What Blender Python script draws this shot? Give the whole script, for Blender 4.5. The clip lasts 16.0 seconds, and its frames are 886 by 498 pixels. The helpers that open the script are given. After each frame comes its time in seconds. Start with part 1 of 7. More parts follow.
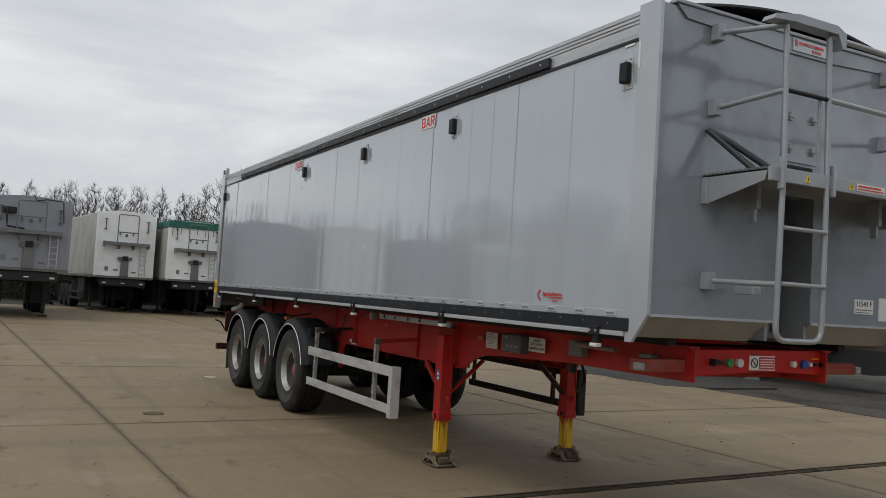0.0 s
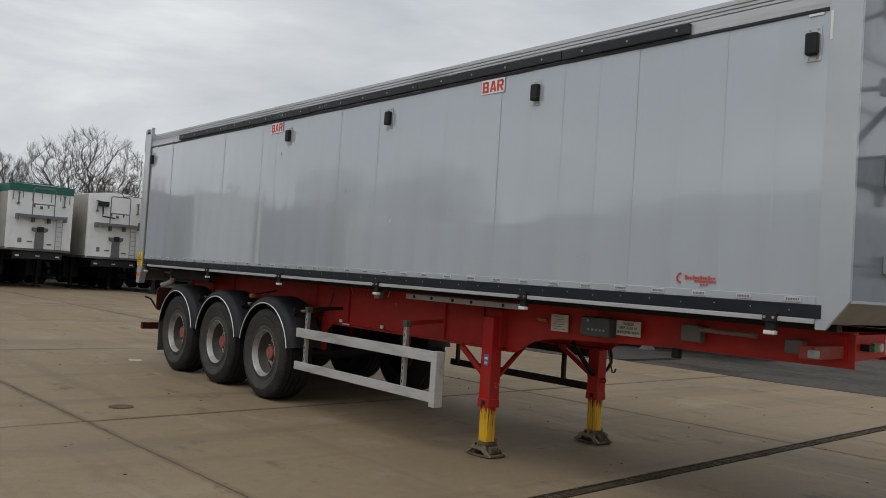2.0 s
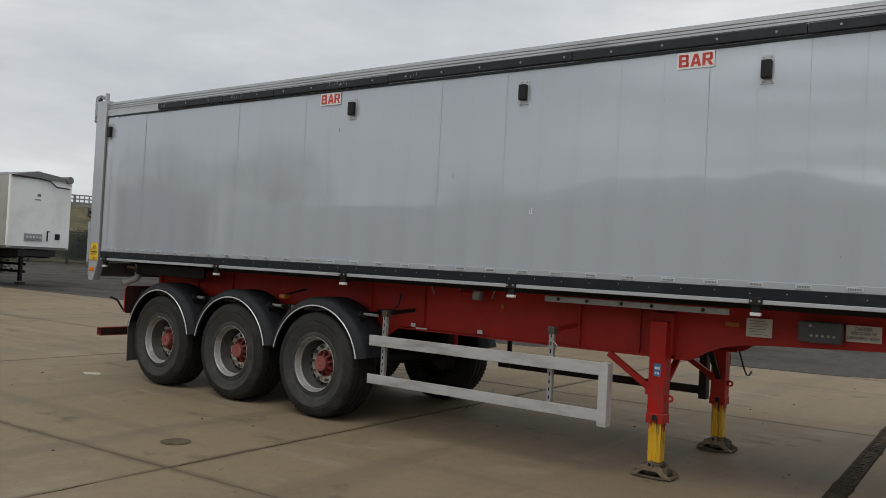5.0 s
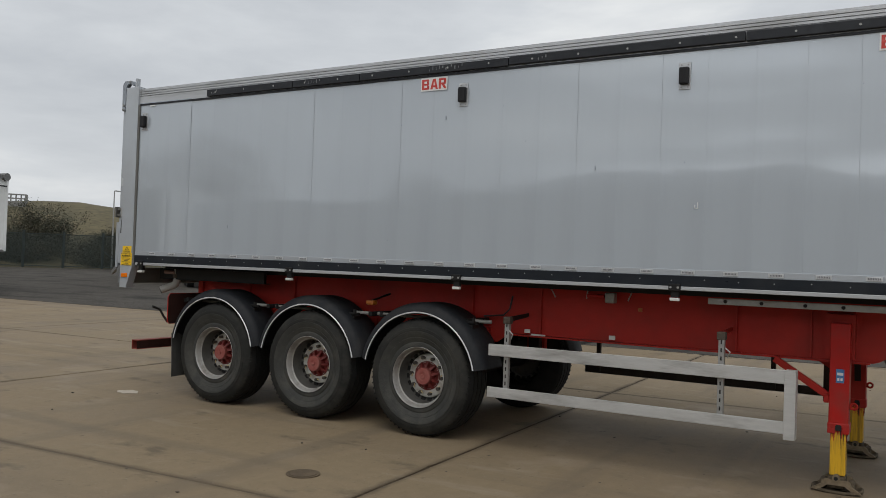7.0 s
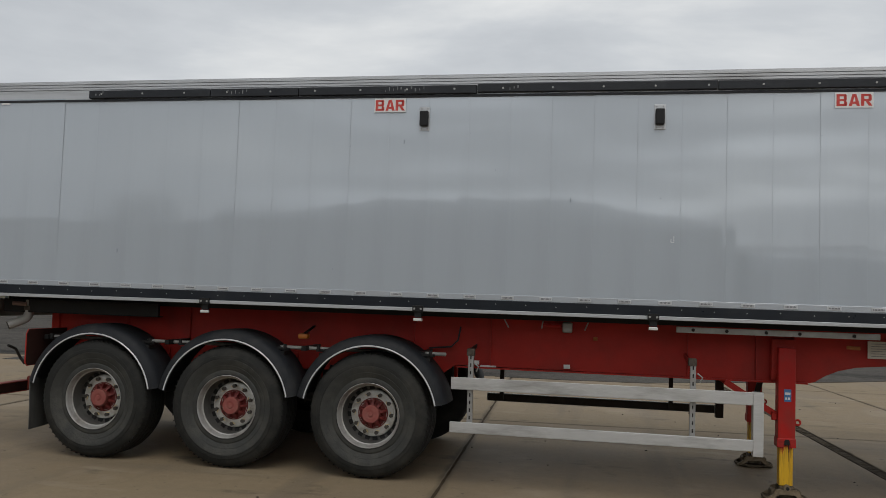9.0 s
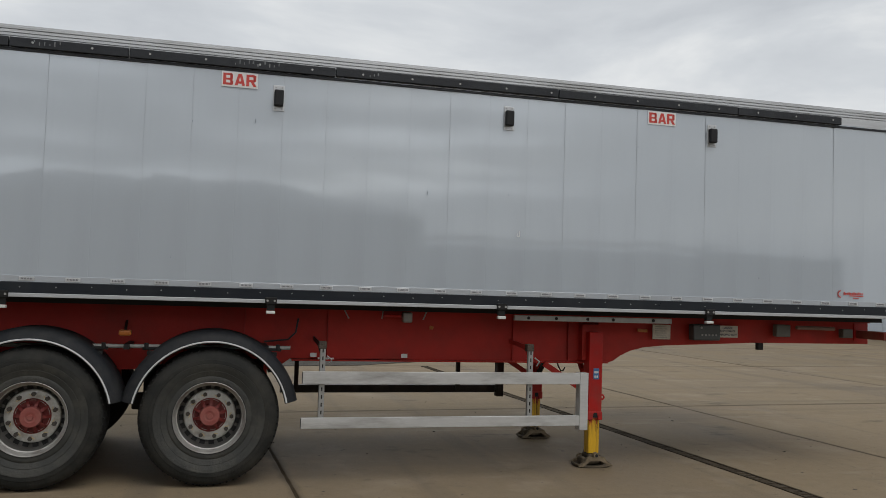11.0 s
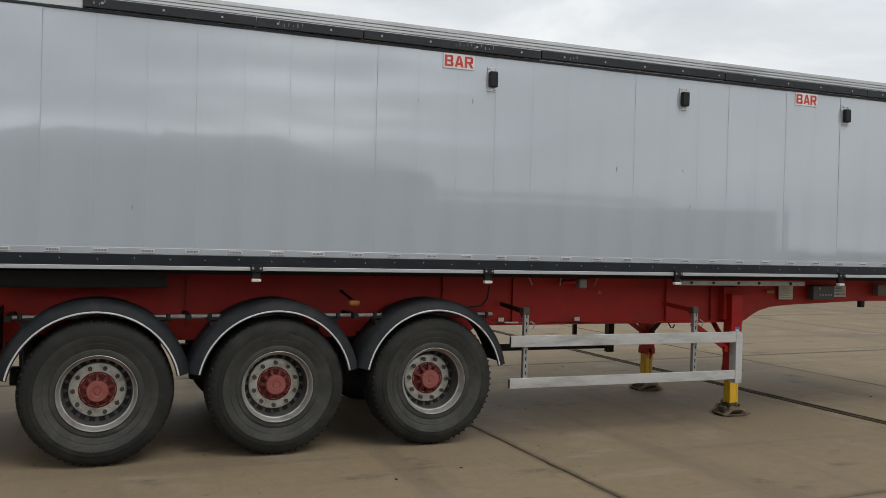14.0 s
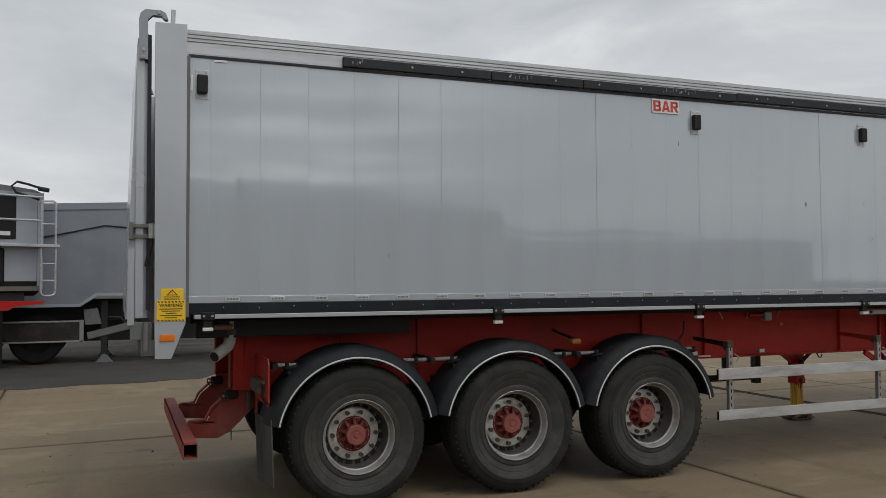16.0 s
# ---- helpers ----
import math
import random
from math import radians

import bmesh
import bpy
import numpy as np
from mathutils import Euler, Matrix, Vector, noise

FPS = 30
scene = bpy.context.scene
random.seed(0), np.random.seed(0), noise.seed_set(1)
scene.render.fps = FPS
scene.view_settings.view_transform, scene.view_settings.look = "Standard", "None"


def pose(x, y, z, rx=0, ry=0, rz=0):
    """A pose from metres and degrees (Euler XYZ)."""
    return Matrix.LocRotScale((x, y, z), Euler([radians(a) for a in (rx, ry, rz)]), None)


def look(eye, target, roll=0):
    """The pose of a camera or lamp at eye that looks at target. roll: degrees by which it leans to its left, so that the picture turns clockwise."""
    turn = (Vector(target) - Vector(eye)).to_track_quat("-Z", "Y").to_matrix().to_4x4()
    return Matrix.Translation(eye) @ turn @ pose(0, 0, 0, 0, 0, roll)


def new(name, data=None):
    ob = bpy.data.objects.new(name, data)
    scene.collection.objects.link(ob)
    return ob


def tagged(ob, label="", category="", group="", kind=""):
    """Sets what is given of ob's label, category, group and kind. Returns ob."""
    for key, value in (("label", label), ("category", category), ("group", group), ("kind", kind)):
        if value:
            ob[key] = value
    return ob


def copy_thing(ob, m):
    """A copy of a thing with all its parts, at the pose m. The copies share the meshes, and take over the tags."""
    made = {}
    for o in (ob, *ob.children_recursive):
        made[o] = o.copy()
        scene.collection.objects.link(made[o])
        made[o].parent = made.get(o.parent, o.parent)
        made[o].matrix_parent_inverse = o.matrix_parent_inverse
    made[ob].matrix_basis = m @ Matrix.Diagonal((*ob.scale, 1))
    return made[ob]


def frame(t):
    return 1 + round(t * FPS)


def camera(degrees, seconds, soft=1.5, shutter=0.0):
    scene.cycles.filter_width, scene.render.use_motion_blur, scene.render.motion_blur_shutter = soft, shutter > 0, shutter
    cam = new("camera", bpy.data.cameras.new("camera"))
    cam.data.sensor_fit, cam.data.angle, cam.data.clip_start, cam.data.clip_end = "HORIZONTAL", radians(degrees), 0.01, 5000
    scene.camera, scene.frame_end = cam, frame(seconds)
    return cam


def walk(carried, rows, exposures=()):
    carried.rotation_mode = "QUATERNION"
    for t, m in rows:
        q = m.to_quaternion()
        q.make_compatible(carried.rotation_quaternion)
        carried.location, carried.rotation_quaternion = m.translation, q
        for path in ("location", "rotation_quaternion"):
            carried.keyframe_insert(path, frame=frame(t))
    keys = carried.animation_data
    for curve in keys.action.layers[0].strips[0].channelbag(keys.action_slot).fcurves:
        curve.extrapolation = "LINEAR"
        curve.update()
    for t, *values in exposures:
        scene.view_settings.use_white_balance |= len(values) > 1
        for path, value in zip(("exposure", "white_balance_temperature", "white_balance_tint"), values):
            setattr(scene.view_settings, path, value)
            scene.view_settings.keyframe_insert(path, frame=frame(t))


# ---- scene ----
cam = camera(55.7, 16.0, soft=0.6)
PATH = [
    (0, (0.039, -0.141, 1.615), (0.975, 1.623, 1.725), 3.5),
    (0.5, (-0.322, 0.262, 1.61), (0.697, 1.98, 1.716), 3.7),
    (1, (-0.687, 0.641, 1.618), (0.431, 2.297, 1.712), 3.4),
    (1.5, (-0.995, 1.053, 1.593), (0.199, 2.655, 1.675), 3.3),
    (2, (-1.303, 1.498, 1.581), (-0.023, 3.034, 1.643), 3.6),
    (2.5, (-1.582, 1.969, 1.587), (-0.246, 3.456, 1.651), 3.6),
    (3, (-1.799, 2.471, 1.59), (-0.399, 3.898, 1.657), 3.7),
    (5.5, (-2.681, 4.876, 1.587), (-1.043, 6.024, 1.616), 2.5),
    (6, (-2.806, 5.357, 1.593), (-1.144, 6.468, 1.614), 2.1),
    (6.5, (-2.857, 5.835, 1.592), (-1.186, 6.932, 1.612), 2.2),
    (7, (-2.945, 6.323, 1.579), (-1.232, 7.356, 1.612), 2.0),
    (7.5, (-3.026, 6.818, 1.562), (-1.277, 7.787, 1.627), 1.9),
    (8, (-3.191, 7.344, 1.567), (-1.379, 8.187, 1.648), 1.7),
    (8.5, (-3.354, 7.881, 1.575), (-1.468, 8.54, 1.671), 1.7),
    (9, (-3.455, 8.459, 1.56), (-1.495, 8.842, 1.674), 1.9),
    (9.5, (-3.493, 9.025, 1.561), (-1.498, 9.097, 1.675), 1.8),
    (10, (-3.454, 9.543, 1.56), (-1.465, 9.369, 1.671), 1.8),
    (12.5, (-3.128, 11.57, 1.663), (-1.283, 10.798, 1.683), 1.8),
    (13, (-3.105, 12.027, 1.684), (-1.273, 11.225, 1.67), 1.8),
    (13.5, (-3.092, 12.443, 1.683), (-1.242, 11.683, 1.661), 1.8),
    (14, (-3.017, 12.879, 1.697), (-1.152, 12.157, 1.678), 1.5),
    (14.5, (-2.941, 13.372, 1.712), (-1.07, 12.665, 1.722), 1.0),
    (15, (-2.835, 13.827, 1.726), (-0.953, 13.149, 1.765), 0.2),
    (15.5, (-2.715, 14.277, 1.727), (-0.846, 13.568, 1.785), -0.1),
    (16, (-2.581, 14.687, 1.691), (-0.719, 13.962, 1.766), -0.3),
]
EXPOSURES = [(0.0, -0.16), (1.5, -0.19), (5.0, -0.19), (7.0, -0.17), (8.5, -0.30), (10.0, -0.23), (13.0, -0.09), (14.3, 0.03), (15.2, -0.18), (16.0, -0.31)]
walk(cam, [(t, look(eye, target, roll)) for t, eye, target, roll in PATH], EXPOSURES)

# ---- world, sun ----
world = bpy.data.worlds.new("overcast")
scene.world = world
world.use_nodes = True
wn, wl = world.node_tree.nodes, world.node_tree.links
wn.clear()
w_out = wn.new("ShaderNodeOutputWorld")
w_bg = wn.new("ShaderNodeBackground")
w_sky = wn.new("ShaderNodeTexSky")
w_sky.sky_type, w_sky.sun_disc = "NISHITA", False
w_sky.sun_elevation, w_sky.sun_rotation = radians(42), radians(255)
w_sky.air_density, w_sky.dust_density = 1.0, 6.0
w_dim = wn.new("ShaderNodeMix"); w_dim.data_type, w_dim.blend_type = "RGBA", "MULTIPLY"
w_dim.inputs[0].default_value = 1.0
w_dim.inputs[7].default_value = (0.08, 0.08, 0.08, 1)
w_tc = wn.new("ShaderNodeTexCoord")
w_map = wn.new("ShaderNodeMapping"); w_map.inputs["Scale"].default_value = (1.0, 1.0, 3.6)
w_noise = wn.new("ShaderNodeTexNoise"); w_noise.inputs["Scale"].default_value = 2.1; w_noise.inputs["Detail"].default_value = 6.0
w_noise.inputs["Roughness"].default_value = 0.55; w_noise.inputs["Distortion"].default_value = 0.3
w_ramp = wn.new("ShaderNodeValToRGB")
w_ramp.color_ramp.elements[0].position, w_ramp.color_ramp.elements[0].color = 0.28, (0.55, 0.58, 0.62, 1)
w_ramp.color_ramp.elements[1].position, w_ramp.color_ramp.elements[1].color = 0.72, (1.03, 1.04, 1.03, 1)
w_mid = w_ramp.color_ramp.elements.new(0.52)
w_mid.color = (0.74, 0.77, 0.80, 1)
w_mix = wn.new("ShaderNodeMix"); w_mix.data_type = "RGBA"; w_mix.inputs[0].default_value = 0.9
wl.new(w_tc.outputs["Generated"], w_map.inputs["Vector"])
wl.new(w_map.outputs["Vector"], w_noise.inputs["Vector"])
wl.new(w_noise.outputs["Fac"], w_ramp.inputs["Fac"])
wl.new(w_sky.outputs["Color"], w_dim.inputs[6])
wl.new(w_dim.outputs[2], w_mix.inputs[6])
wl.new(w_ramp.outputs["Color"], w_mix.inputs[7])
# thinner cloud towards the sun, low over the horizon, with soft bright breaks in its layers
w_dot = wn.new("ShaderNodeVectorMath"); w_dot.operation = "DOT_PRODUCT"; w_dot.inputs[1].default_value = (-0.984, -0.03, 0.175)
w_glow = wn.new("ShaderNodeMapRange"); w_glow.interpolation_type = "SMOOTHSTEP"
for k, q in ((1, 0.86), (2, 0.995), (3, 0.0), (4, 1.0)):
    w_glow.inputs[k].default_value = q
w_lay = wn.new("ShaderNodeMapping"); w_lay.inputs["Scale"].default_value, w_lay.inputs["Location"].default_value = (1.0, 1.0, 11.0), (3.1, 0.7, 0.4)
w_str = wn.new("ShaderNodeTexNoise"); w_str.inputs["Scale"].default_value, w_str.inputs["Detail"].default_value, w_str.inputs["Roughness"].default_value = 2.6, 4.0, 0.5
w_gap = wn.new("ShaderNodeMapRange"); w_gap.interpolation_type = "SMOOTHSTEP"
for k, q in ((1, 0.42), (2, 0.66), (3, 0.0), (4, 1.0)):
    w_gap.inputs[k].default_value = q
w_mul = wn.new("ShaderNodeMath"); w_mul.operation = "MULTIPLY_ADD"; w_mul.inputs[2].default_value = 1.0
w_brk = wn.new("ShaderNodeVectorMath"); w_brk.operation = "SCALE"
wl.new(w_tc.outputs["Generated"], w_dot.inputs[0])
wl.new(w_dot.outputs["Value"], w_glow.inputs[0])
wl.new(w_tc.outputs["Generated"], w_lay.inputs["Vector"])
wl.new(w_lay.outputs["Vector"], w_str.inputs["Vector"])
wl.new(w_str.outputs["Fac"], w_gap.inputs[0])
wl.new(w_gap.outputs[0], w_mul.inputs[0])
wl.new(w_glow.outputs[0], w_mul.inputs[1])
wl.new(w_mix.outputs[2], w_brk.inputs[0])
wl.new(w_mul.outputs[0], w_brk.inputs["Scale"])
wl.new(w_brk.outputs["Vector"], w_bg.inputs["Color"])
wl.new(w_bg.outputs["Background"], w_out.inputs["Surface"])
w_bg.inputs["Strength"].default_value = 1.06

sun = new("sun", bpy.data.lights.new("sun", "SUN"))
sun.data.energy, sun.data.angle, sun.data.color = 1.15, radians(32), (1.0, 0.985, 0.965)
sun.matrix_basis = look((-15, -6, 25), (0, 0, 0))


# ---- materials ----
def principled(name):
    m = bpy.data.materials.new(name)
    m.use_nodes = True
    return m, m.node_tree.nodes, m.node_tree.links, m.node_tree.nodes["Principled BSDF"]


def surface(name, base, rough=0.5, metal=0.0, var=0.12, scale=6.0, dirt=None, dirt_amount=0.35, dirt_scale=1.3, bump=0.0, bump_scale=60.0,
            stretch=(1, 1, 1), coat=0.0, per_object=0.0, spec=0.5, gloss_var=1.0, coat_rough=0.06):
    """Paint, metal, rubber or stone: fine grain and large stains over a base colour, with relief."""
    m, n, l, b = principled(name)
    tc = n.new("ShaderNodeTexCoord")
    mp = n.new("ShaderNodeMapping"); mp.inputs["Scale"].default_value = stretch
    l.new(tc.outputs["Object"], mp.inputs["Vector"])
    fine = n.new("ShaderNodeTexNoise"); fine.inputs["Scale"].default_value, fine.inputs["Detail"].default_value = scale, 5
    wide = n.new("ShaderNodeTexNoise"); wide.inputs["Scale"].default_value, wide.inputs["Detail"].default_value = dirt_scale, 4
    wide.inputs["Roughness"].default_value = 0.6
    for t in (fine, wide):
        l.new(mp.outputs["Vector"], t.inputs["Vector"])
    mix1 = n.new("ShaderNodeMix"); mix1.data_type = "RGBA"
    lo = [c * (1 - var) for c in base]; hi = [min(1, c * (1 + var)) for c in base]
    mix1.inputs[6].default_value, mix1.inputs[7].default_value = (*lo, 1), (*hi, 1)
    l.new(fine.outputs["Fac"], mix1.inputs[0])
    col = mix1.outputs[2]
    if per_object:
        info = n.new("ShaderNodeObjectInfo")
        mr = n.new("ShaderNodeMapRange"); mr.inputs[3].default_value, mr.inputs[4].default_value = 1 - per_object, 1 + per_object
        l.new(info.outputs["Random"], mr.inputs[0])
        hs = n.new("ShaderNodeHueSaturation")
        l.new(mr.outputs[0], hs.inputs["Value"]); l.new(col, hs.inputs["Color"])
        col = hs.outputs["Color"]
    dirt = dirt or [c * 0.6 for c in base]
    ramp = n.new("ShaderNodeMapRange"); ramp.inputs[1].default_value, ramp.inputs[2].default_value = 0.48, 0.72
    ramp.inputs[3].default_value, ramp.inputs[4].default_value = 0.0, dirt_amount
    l.new(wide.outputs["Fac"], ramp.inputs[0])
    mix2 = n.new("ShaderNodeMix"); mix2.data_type = "RGBA"; mix2.inputs[7].default_value = (*dirt, 1)
    l.new(col, mix2.inputs[6]); l.new(ramp.outputs[0], mix2.inputs[0])
    l.new(mix2.outputs[2], b.inputs["Base Color"])
    rr = n.new("ShaderNodeMapRange"); rr.inputs[3].default_value, rr.inputs[4].default_value = max(0.02, rough - 0.08 * gloss_var), min(1, rough + 0.12 * gloss_var)
    l.new(wide.outputs["Fac"], rr.inputs[0]); l.new(rr.outputs[0], b.inputs["Roughness"])
    b.inputs["Metallic"].default_value, b.inputs["Coat Weight"].default_value = metal, coat
    b.inputs["Coat Roughness"].default_value = coat_rough
    b.inputs["Specular IOR Level"].default_value = spec
    if bump:
        bt = n.new("ShaderNodeTexNoise"); bt.inputs["Scale"].default_value, bt.inputs["Detail"].default_value = bump_scale, 4
        l.new(mp.outputs["Vector"], bt.inputs["Vector"])
        bp = n.new("ShaderNodeBump"); bp.inputs["Strength"].default_value, bp.inputs["Distance"].default_value = bump, 0.02
        l.new(bt.outputs["Fac"], bp.inputs["Height"]); l.new(bp.outputs["Normal"], b.inputs["Normal"])
    return m


SILVER = surface("silver_paint", (0.428, 0.468, 0.508), 0.05, 0.21, 0.02, 3.0, dirt=(0.38, 0.415, 0.448), dirt_amount=0.5, dirt_scale=0.9, bump=0.035, bump_scale=2.4, stretch=(1, 3.5, 0.35), coat=0.5, per_object=0.012, gloss_var=0.25, coat_rough=0.02)
SILVER_FRAME = surface("silver_frame_paint", (0.43, 0.46, 0.49), 0.22, 0.25, 0.04, 5.0, dirt=(0.36, 0.36, 0.35), dirt_amount=0.4, coat=0.2)
FRONT_GREY = surface("front_grey_paint", (0.245, 0.270, 0.300), 0.16, 0.25, 0.05, 2.2, dirt=(0.14, 0.15, 0.162), dirt_amount=0.7, dirt_scale=1.7, bump=0.05, bump_scale=2.2, coat=0.35)
# light bounced up from the ground is put into this paler grey
SKIRT = surface("bounce_lit_skirt", (0.30, 0.305, 0.285), 0.5, 0.1, 0.1, 5, dirt=(0.20, 0.195, 0.175), dirt_amount=0.6, dirt_scale=2)
DARK_GREY = surface("underfloor_grey", (0.13, 0.13, 0.118), 0.5, 0.1, 0.1, 5, dirt=(0.11, 0.105, 0.095))
ALU = surface("mill_aluminium", (0.47, 0.48, 0.49), 0.36, 0.5, 0.10, 14, dirt=(0.27, 0.27, 0.265), dirt_amount=0.75, dirt_scale=3.4, stretch=(1, 0.3, 4), bump=0.05)
DRAIN_MUD = surface("silted_drain", (0.040, 0.031, 0.021), 0.95, 0, 0.5, 22, spec=0.1, dirt=(0.12, 0.098, 0.068), dirt_amount=0.8, dirt_scale=6, bump=0.4, bump_scale=60)
DRAIN_IRON = surface("rusty_drain_iron", (0.062, 0.049, 0.034), 0.9, 0.05, 0.4, 26, spec=0.12, dirt=(0.13, 0.105, 0.072), dirt_amount=0.8, dirt_scale=5, bump=0.4, bump_scale=60)
FOOT = surface("muddy_foot_steel", (0.115, 0.092, 0.064), 0.9, 0, 0.4, 20, spec=0.15, dirt=(0.030, 0.024, 0.018), dirt_amount=0.95, dirt_scale=8, bump=0.5, bump_scale=50)
FOOT_WORN = surface("worn_foot_steel", (0.21, 0.165, 0.11), 0.8, 0.1, 0.3, 25, spec=0.2, dirt=(0.075, 0.058, 0.040), dirt_amount=0.8, dirt_scale=14, bump=0.4, bump_scale=60)
TAB = surface("silver_tab", (0.50, 0.51, 0.52), 0.3, 0.3, 0.08, 30)
RAIL_TRIM = surface("dull_rail_aluminium", (0.44, 0.455, 0.47), 0.4, 0.3, 0.08, 10, dirt=(0.30, 0.30, 0.30), dirt_amount=0.6, dirt_scale=3, stretch=(1, 0.4, 1))
CREAM = surface("grubby_cream_sheet", (0.56, 0.52, 0.45), 0.6, 0, 0.1, 30, dirt=(0.40, 0.35, 0.28), dirt_amount=0.7, dirt_scale=9)
DULL_ROD = surface("dull_pink_rod", (0.20, 0.125, 0.105), 0.6, 0.1, 0.2, 20)
ALU_GUARD = surface("weathered_aluminium", (0.50, 0.50, 0.49), 0.42, 0.35, 0.12, 20, dirt=(0.25, 0.24, 0.225), dirt_amount=0.85, dirt_scale=5.5, stretch=(1, 0.35, 1.6), bump=0.12, bump_scale=80)
BLACK_RUBBER = surface("black_rubber_strip", (0.013, 0.015, 0.019), 0.5, 0, 0.25, 12, spec=0.35, dirt=(0.045, 0.049, 0.054), dirt_amount=0.45, dirt_scale=5.0, bump=0.15, bump_scale=30)
BLACK_RAIL = surface("black_side_rail", (0.010, 0.013, 0.018), 0.30, 0, 0.25, 9, spec=0.35, dirt=(0.030, 0.032, 0.035), dirt_amount=0.5, dirt_scale=3)
BLACK_PLASTIC = surface("black_plastic", (0.010, 0.010, 0.011), 0.5, 0, 0.15, 30, spec=0.3)
BLACK_STEEL = surface("black_painted_steel", (0.010, 0.010, 0.010), 0.55, 0, 0.25, 12, spec=0.3, dirt=(0.026, 0.023, 0.020), dirt_amount=0.5)
GUARD_PLASTIC = surface("mudguard_plastic", (0.012, 0.0135, 0.0165), 0.6, 0, 0.3, 14, spec=0.25, dirt=(0.034, 0.034, 0.033), dirt_amount=0.7, dirt_scale=5.5, bump=0.15, bump_scale=35)
DUSTY_RUBBER = surface("dusty_flap_rubber", (0.085, 0.085, 0.08), 0.8, 0, 0.3, 9, spec=0.2, dirt=(0.03, 0.03, 0.028), dirt_amount=0.8, dirt_scale=4, stretch=(1, 1, 0.3))
# grimy guard metal, toned down to carry the shade under the trailer
SHADED_GRIME = surface("shaded_grimy_guard", (0.035, 0.031, 0.027), 0.7, 0.1, 0.3, 12, spec=0.2, dirt=(0.09, 0.075, 0.06), dirt_amount=0.6, dirt_scale=3.5)
RED_FADED = surface("faded_red_paint", (0.25, 0.045, 0.034), 0.62, 0, 0.2, 9, spec=0.25, dirt=(0.27, 0.12, 0.09), dirt_amount=0.8, dirt_scale=3.4, bump=0.1, bump_scale=45)
AMBER_DULL = surface("dusty_amber_lens", (0.36, 0.11, 0.012), 0.35, 0, 0.2, 40)
RED_CAP = surface("dusty_red_cap", (0.235, 0.058, 0.048), 0.6, 0, 0.15, 30, dirt=(0.26, 0.11, 0.09), dirt_amount=0.6, dirt_scale=12)
NUT = surface("grey_wheel_nut", (0.095, 0.088, 0.080), 0.4, 0.6, 0.3, 40, dirt=(0.06, 0.045, 0.035), dirt_amount=0.8, dirt_scale=20)
INDICATOR = surface("pale_yellow_pointer", (0.62, 0.50, 0.27), 0.5, 0, 0.2, 40)
WHITE_TRIM = surface("white_trim", (0.62, 0.63, 0.64), 0.35, 0.2, 0.06, 10)
RED = surface("red_chassis_paint", (0.39, 0.026, 0.019), 0.5, 0, 0.18, 7, spec=0.22, dirt=(0.19, 0.030, 0.024), dirt_amount=0.75, dirt_scale=1.6, bump=0.06, bump_scale=40)
RED_BRIGHT = surface("bright_red_paint", (0.41, 0.012, 0.009), 0.42, 0, 0.12, 9, spec=0.3, dirt=(0.19, 0.045, 0.036), dirt_amount=0.75, dirt_scale=3)
RED_HUB = surface("faded_red_hub", (0.17, 0.020, 0.017), 0.55, 0, 0.15, 30, dirt=(0.17, 0.06, 0.05), dirt_amount=0.6, dirt_scale=14)
YELLOW = surface("yellow_leg_paint", (0.68, 0.39, 0.012), 0.5, 0, 0.12, 14, dirt=(0.12, 0.065, 0.02), dirt_amount=0.95, dirt_scale=7, stretch=(7, 7, 0.35))
RUST = surface("rusty_steel", (0.072, 0.057, 0.043), 0.75, 0.1, 0.35, 25, dirt=(0.026, 0.020, 0.016), dirt_amount=0.8, dirt_scale=9, bump=0.4, bump_scale=60)
TYRE = surface("tyre_rubber", (0.013, 0.0132, 0.0132), 0.75, 0, 0.2, 14, spec=0.25, dirt=(0.034, 0.032, 0.029), dirt_amount=0.8, dirt_scale=3.0, bump=0.18, bump_scale=70)
TYRE_WALL = surface("scuffed_tyre_wall", (0.027, 0.028, 0.025), 0.7, 0, 0.35, 16, dirt=(0.060, 0.057, 0.048), dirt_amount=0.9, dirt_scale=5.0, bump=0.25, bump_scale=60)
TYRE_EDGE = surface("dusty_tyre_shoulder", (0.018, 0.0185, 0.017), 0.75, 0, 0.3, 14, spec=0.25, dirt=(0.042, 0.040, 0.034), dirt_amount=0.85, dirt_scale=3.5, bump=0.2, bump_scale=60)
RIM = surface("worn_steel_rim", (0.37, 0.365, 0.345), 0.45, 0.5, 0.15, 25, dirt=(0.17, 0.15, 0.13), dirt_amount=0.85, dirt_scale=7, bump=0.1, bump_scale=60)
# barrel grey holds the shade inside the rim as well as grime
RIM_BARREL = surface("shaded_rim_barrel", (0.115, 0.112, 0.104), 0.45, 0.4, 0.25, 14, dirt=(0.055, 0.050, 0.044), dirt_amount=0.8, dirt_scale=6)
PATCH = surface("pale_concrete_patch", (0.42, 0.37, 0.30), 0.8, 0, 0.2, 14)
HEDGE = surface("dark_hedge_leaf", (0.022, 0.026, 0.016), 0.85, 0, 0.4, 0.8)
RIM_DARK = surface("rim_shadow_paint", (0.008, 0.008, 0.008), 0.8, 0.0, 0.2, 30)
FLANGE = surface("hub_flange_alloy", (0.60, 0.60, 0.57), 0.4, 0.35, 0.15, 40, dirt=(0.30, 0.26, 0.21), dirt_amount=0.8, dirt_scale=14)
GALV_DULL = surface("rubbed_strip", (0.16, 0.165, 0.17), 0.5, 0.1, 0.3, 30)
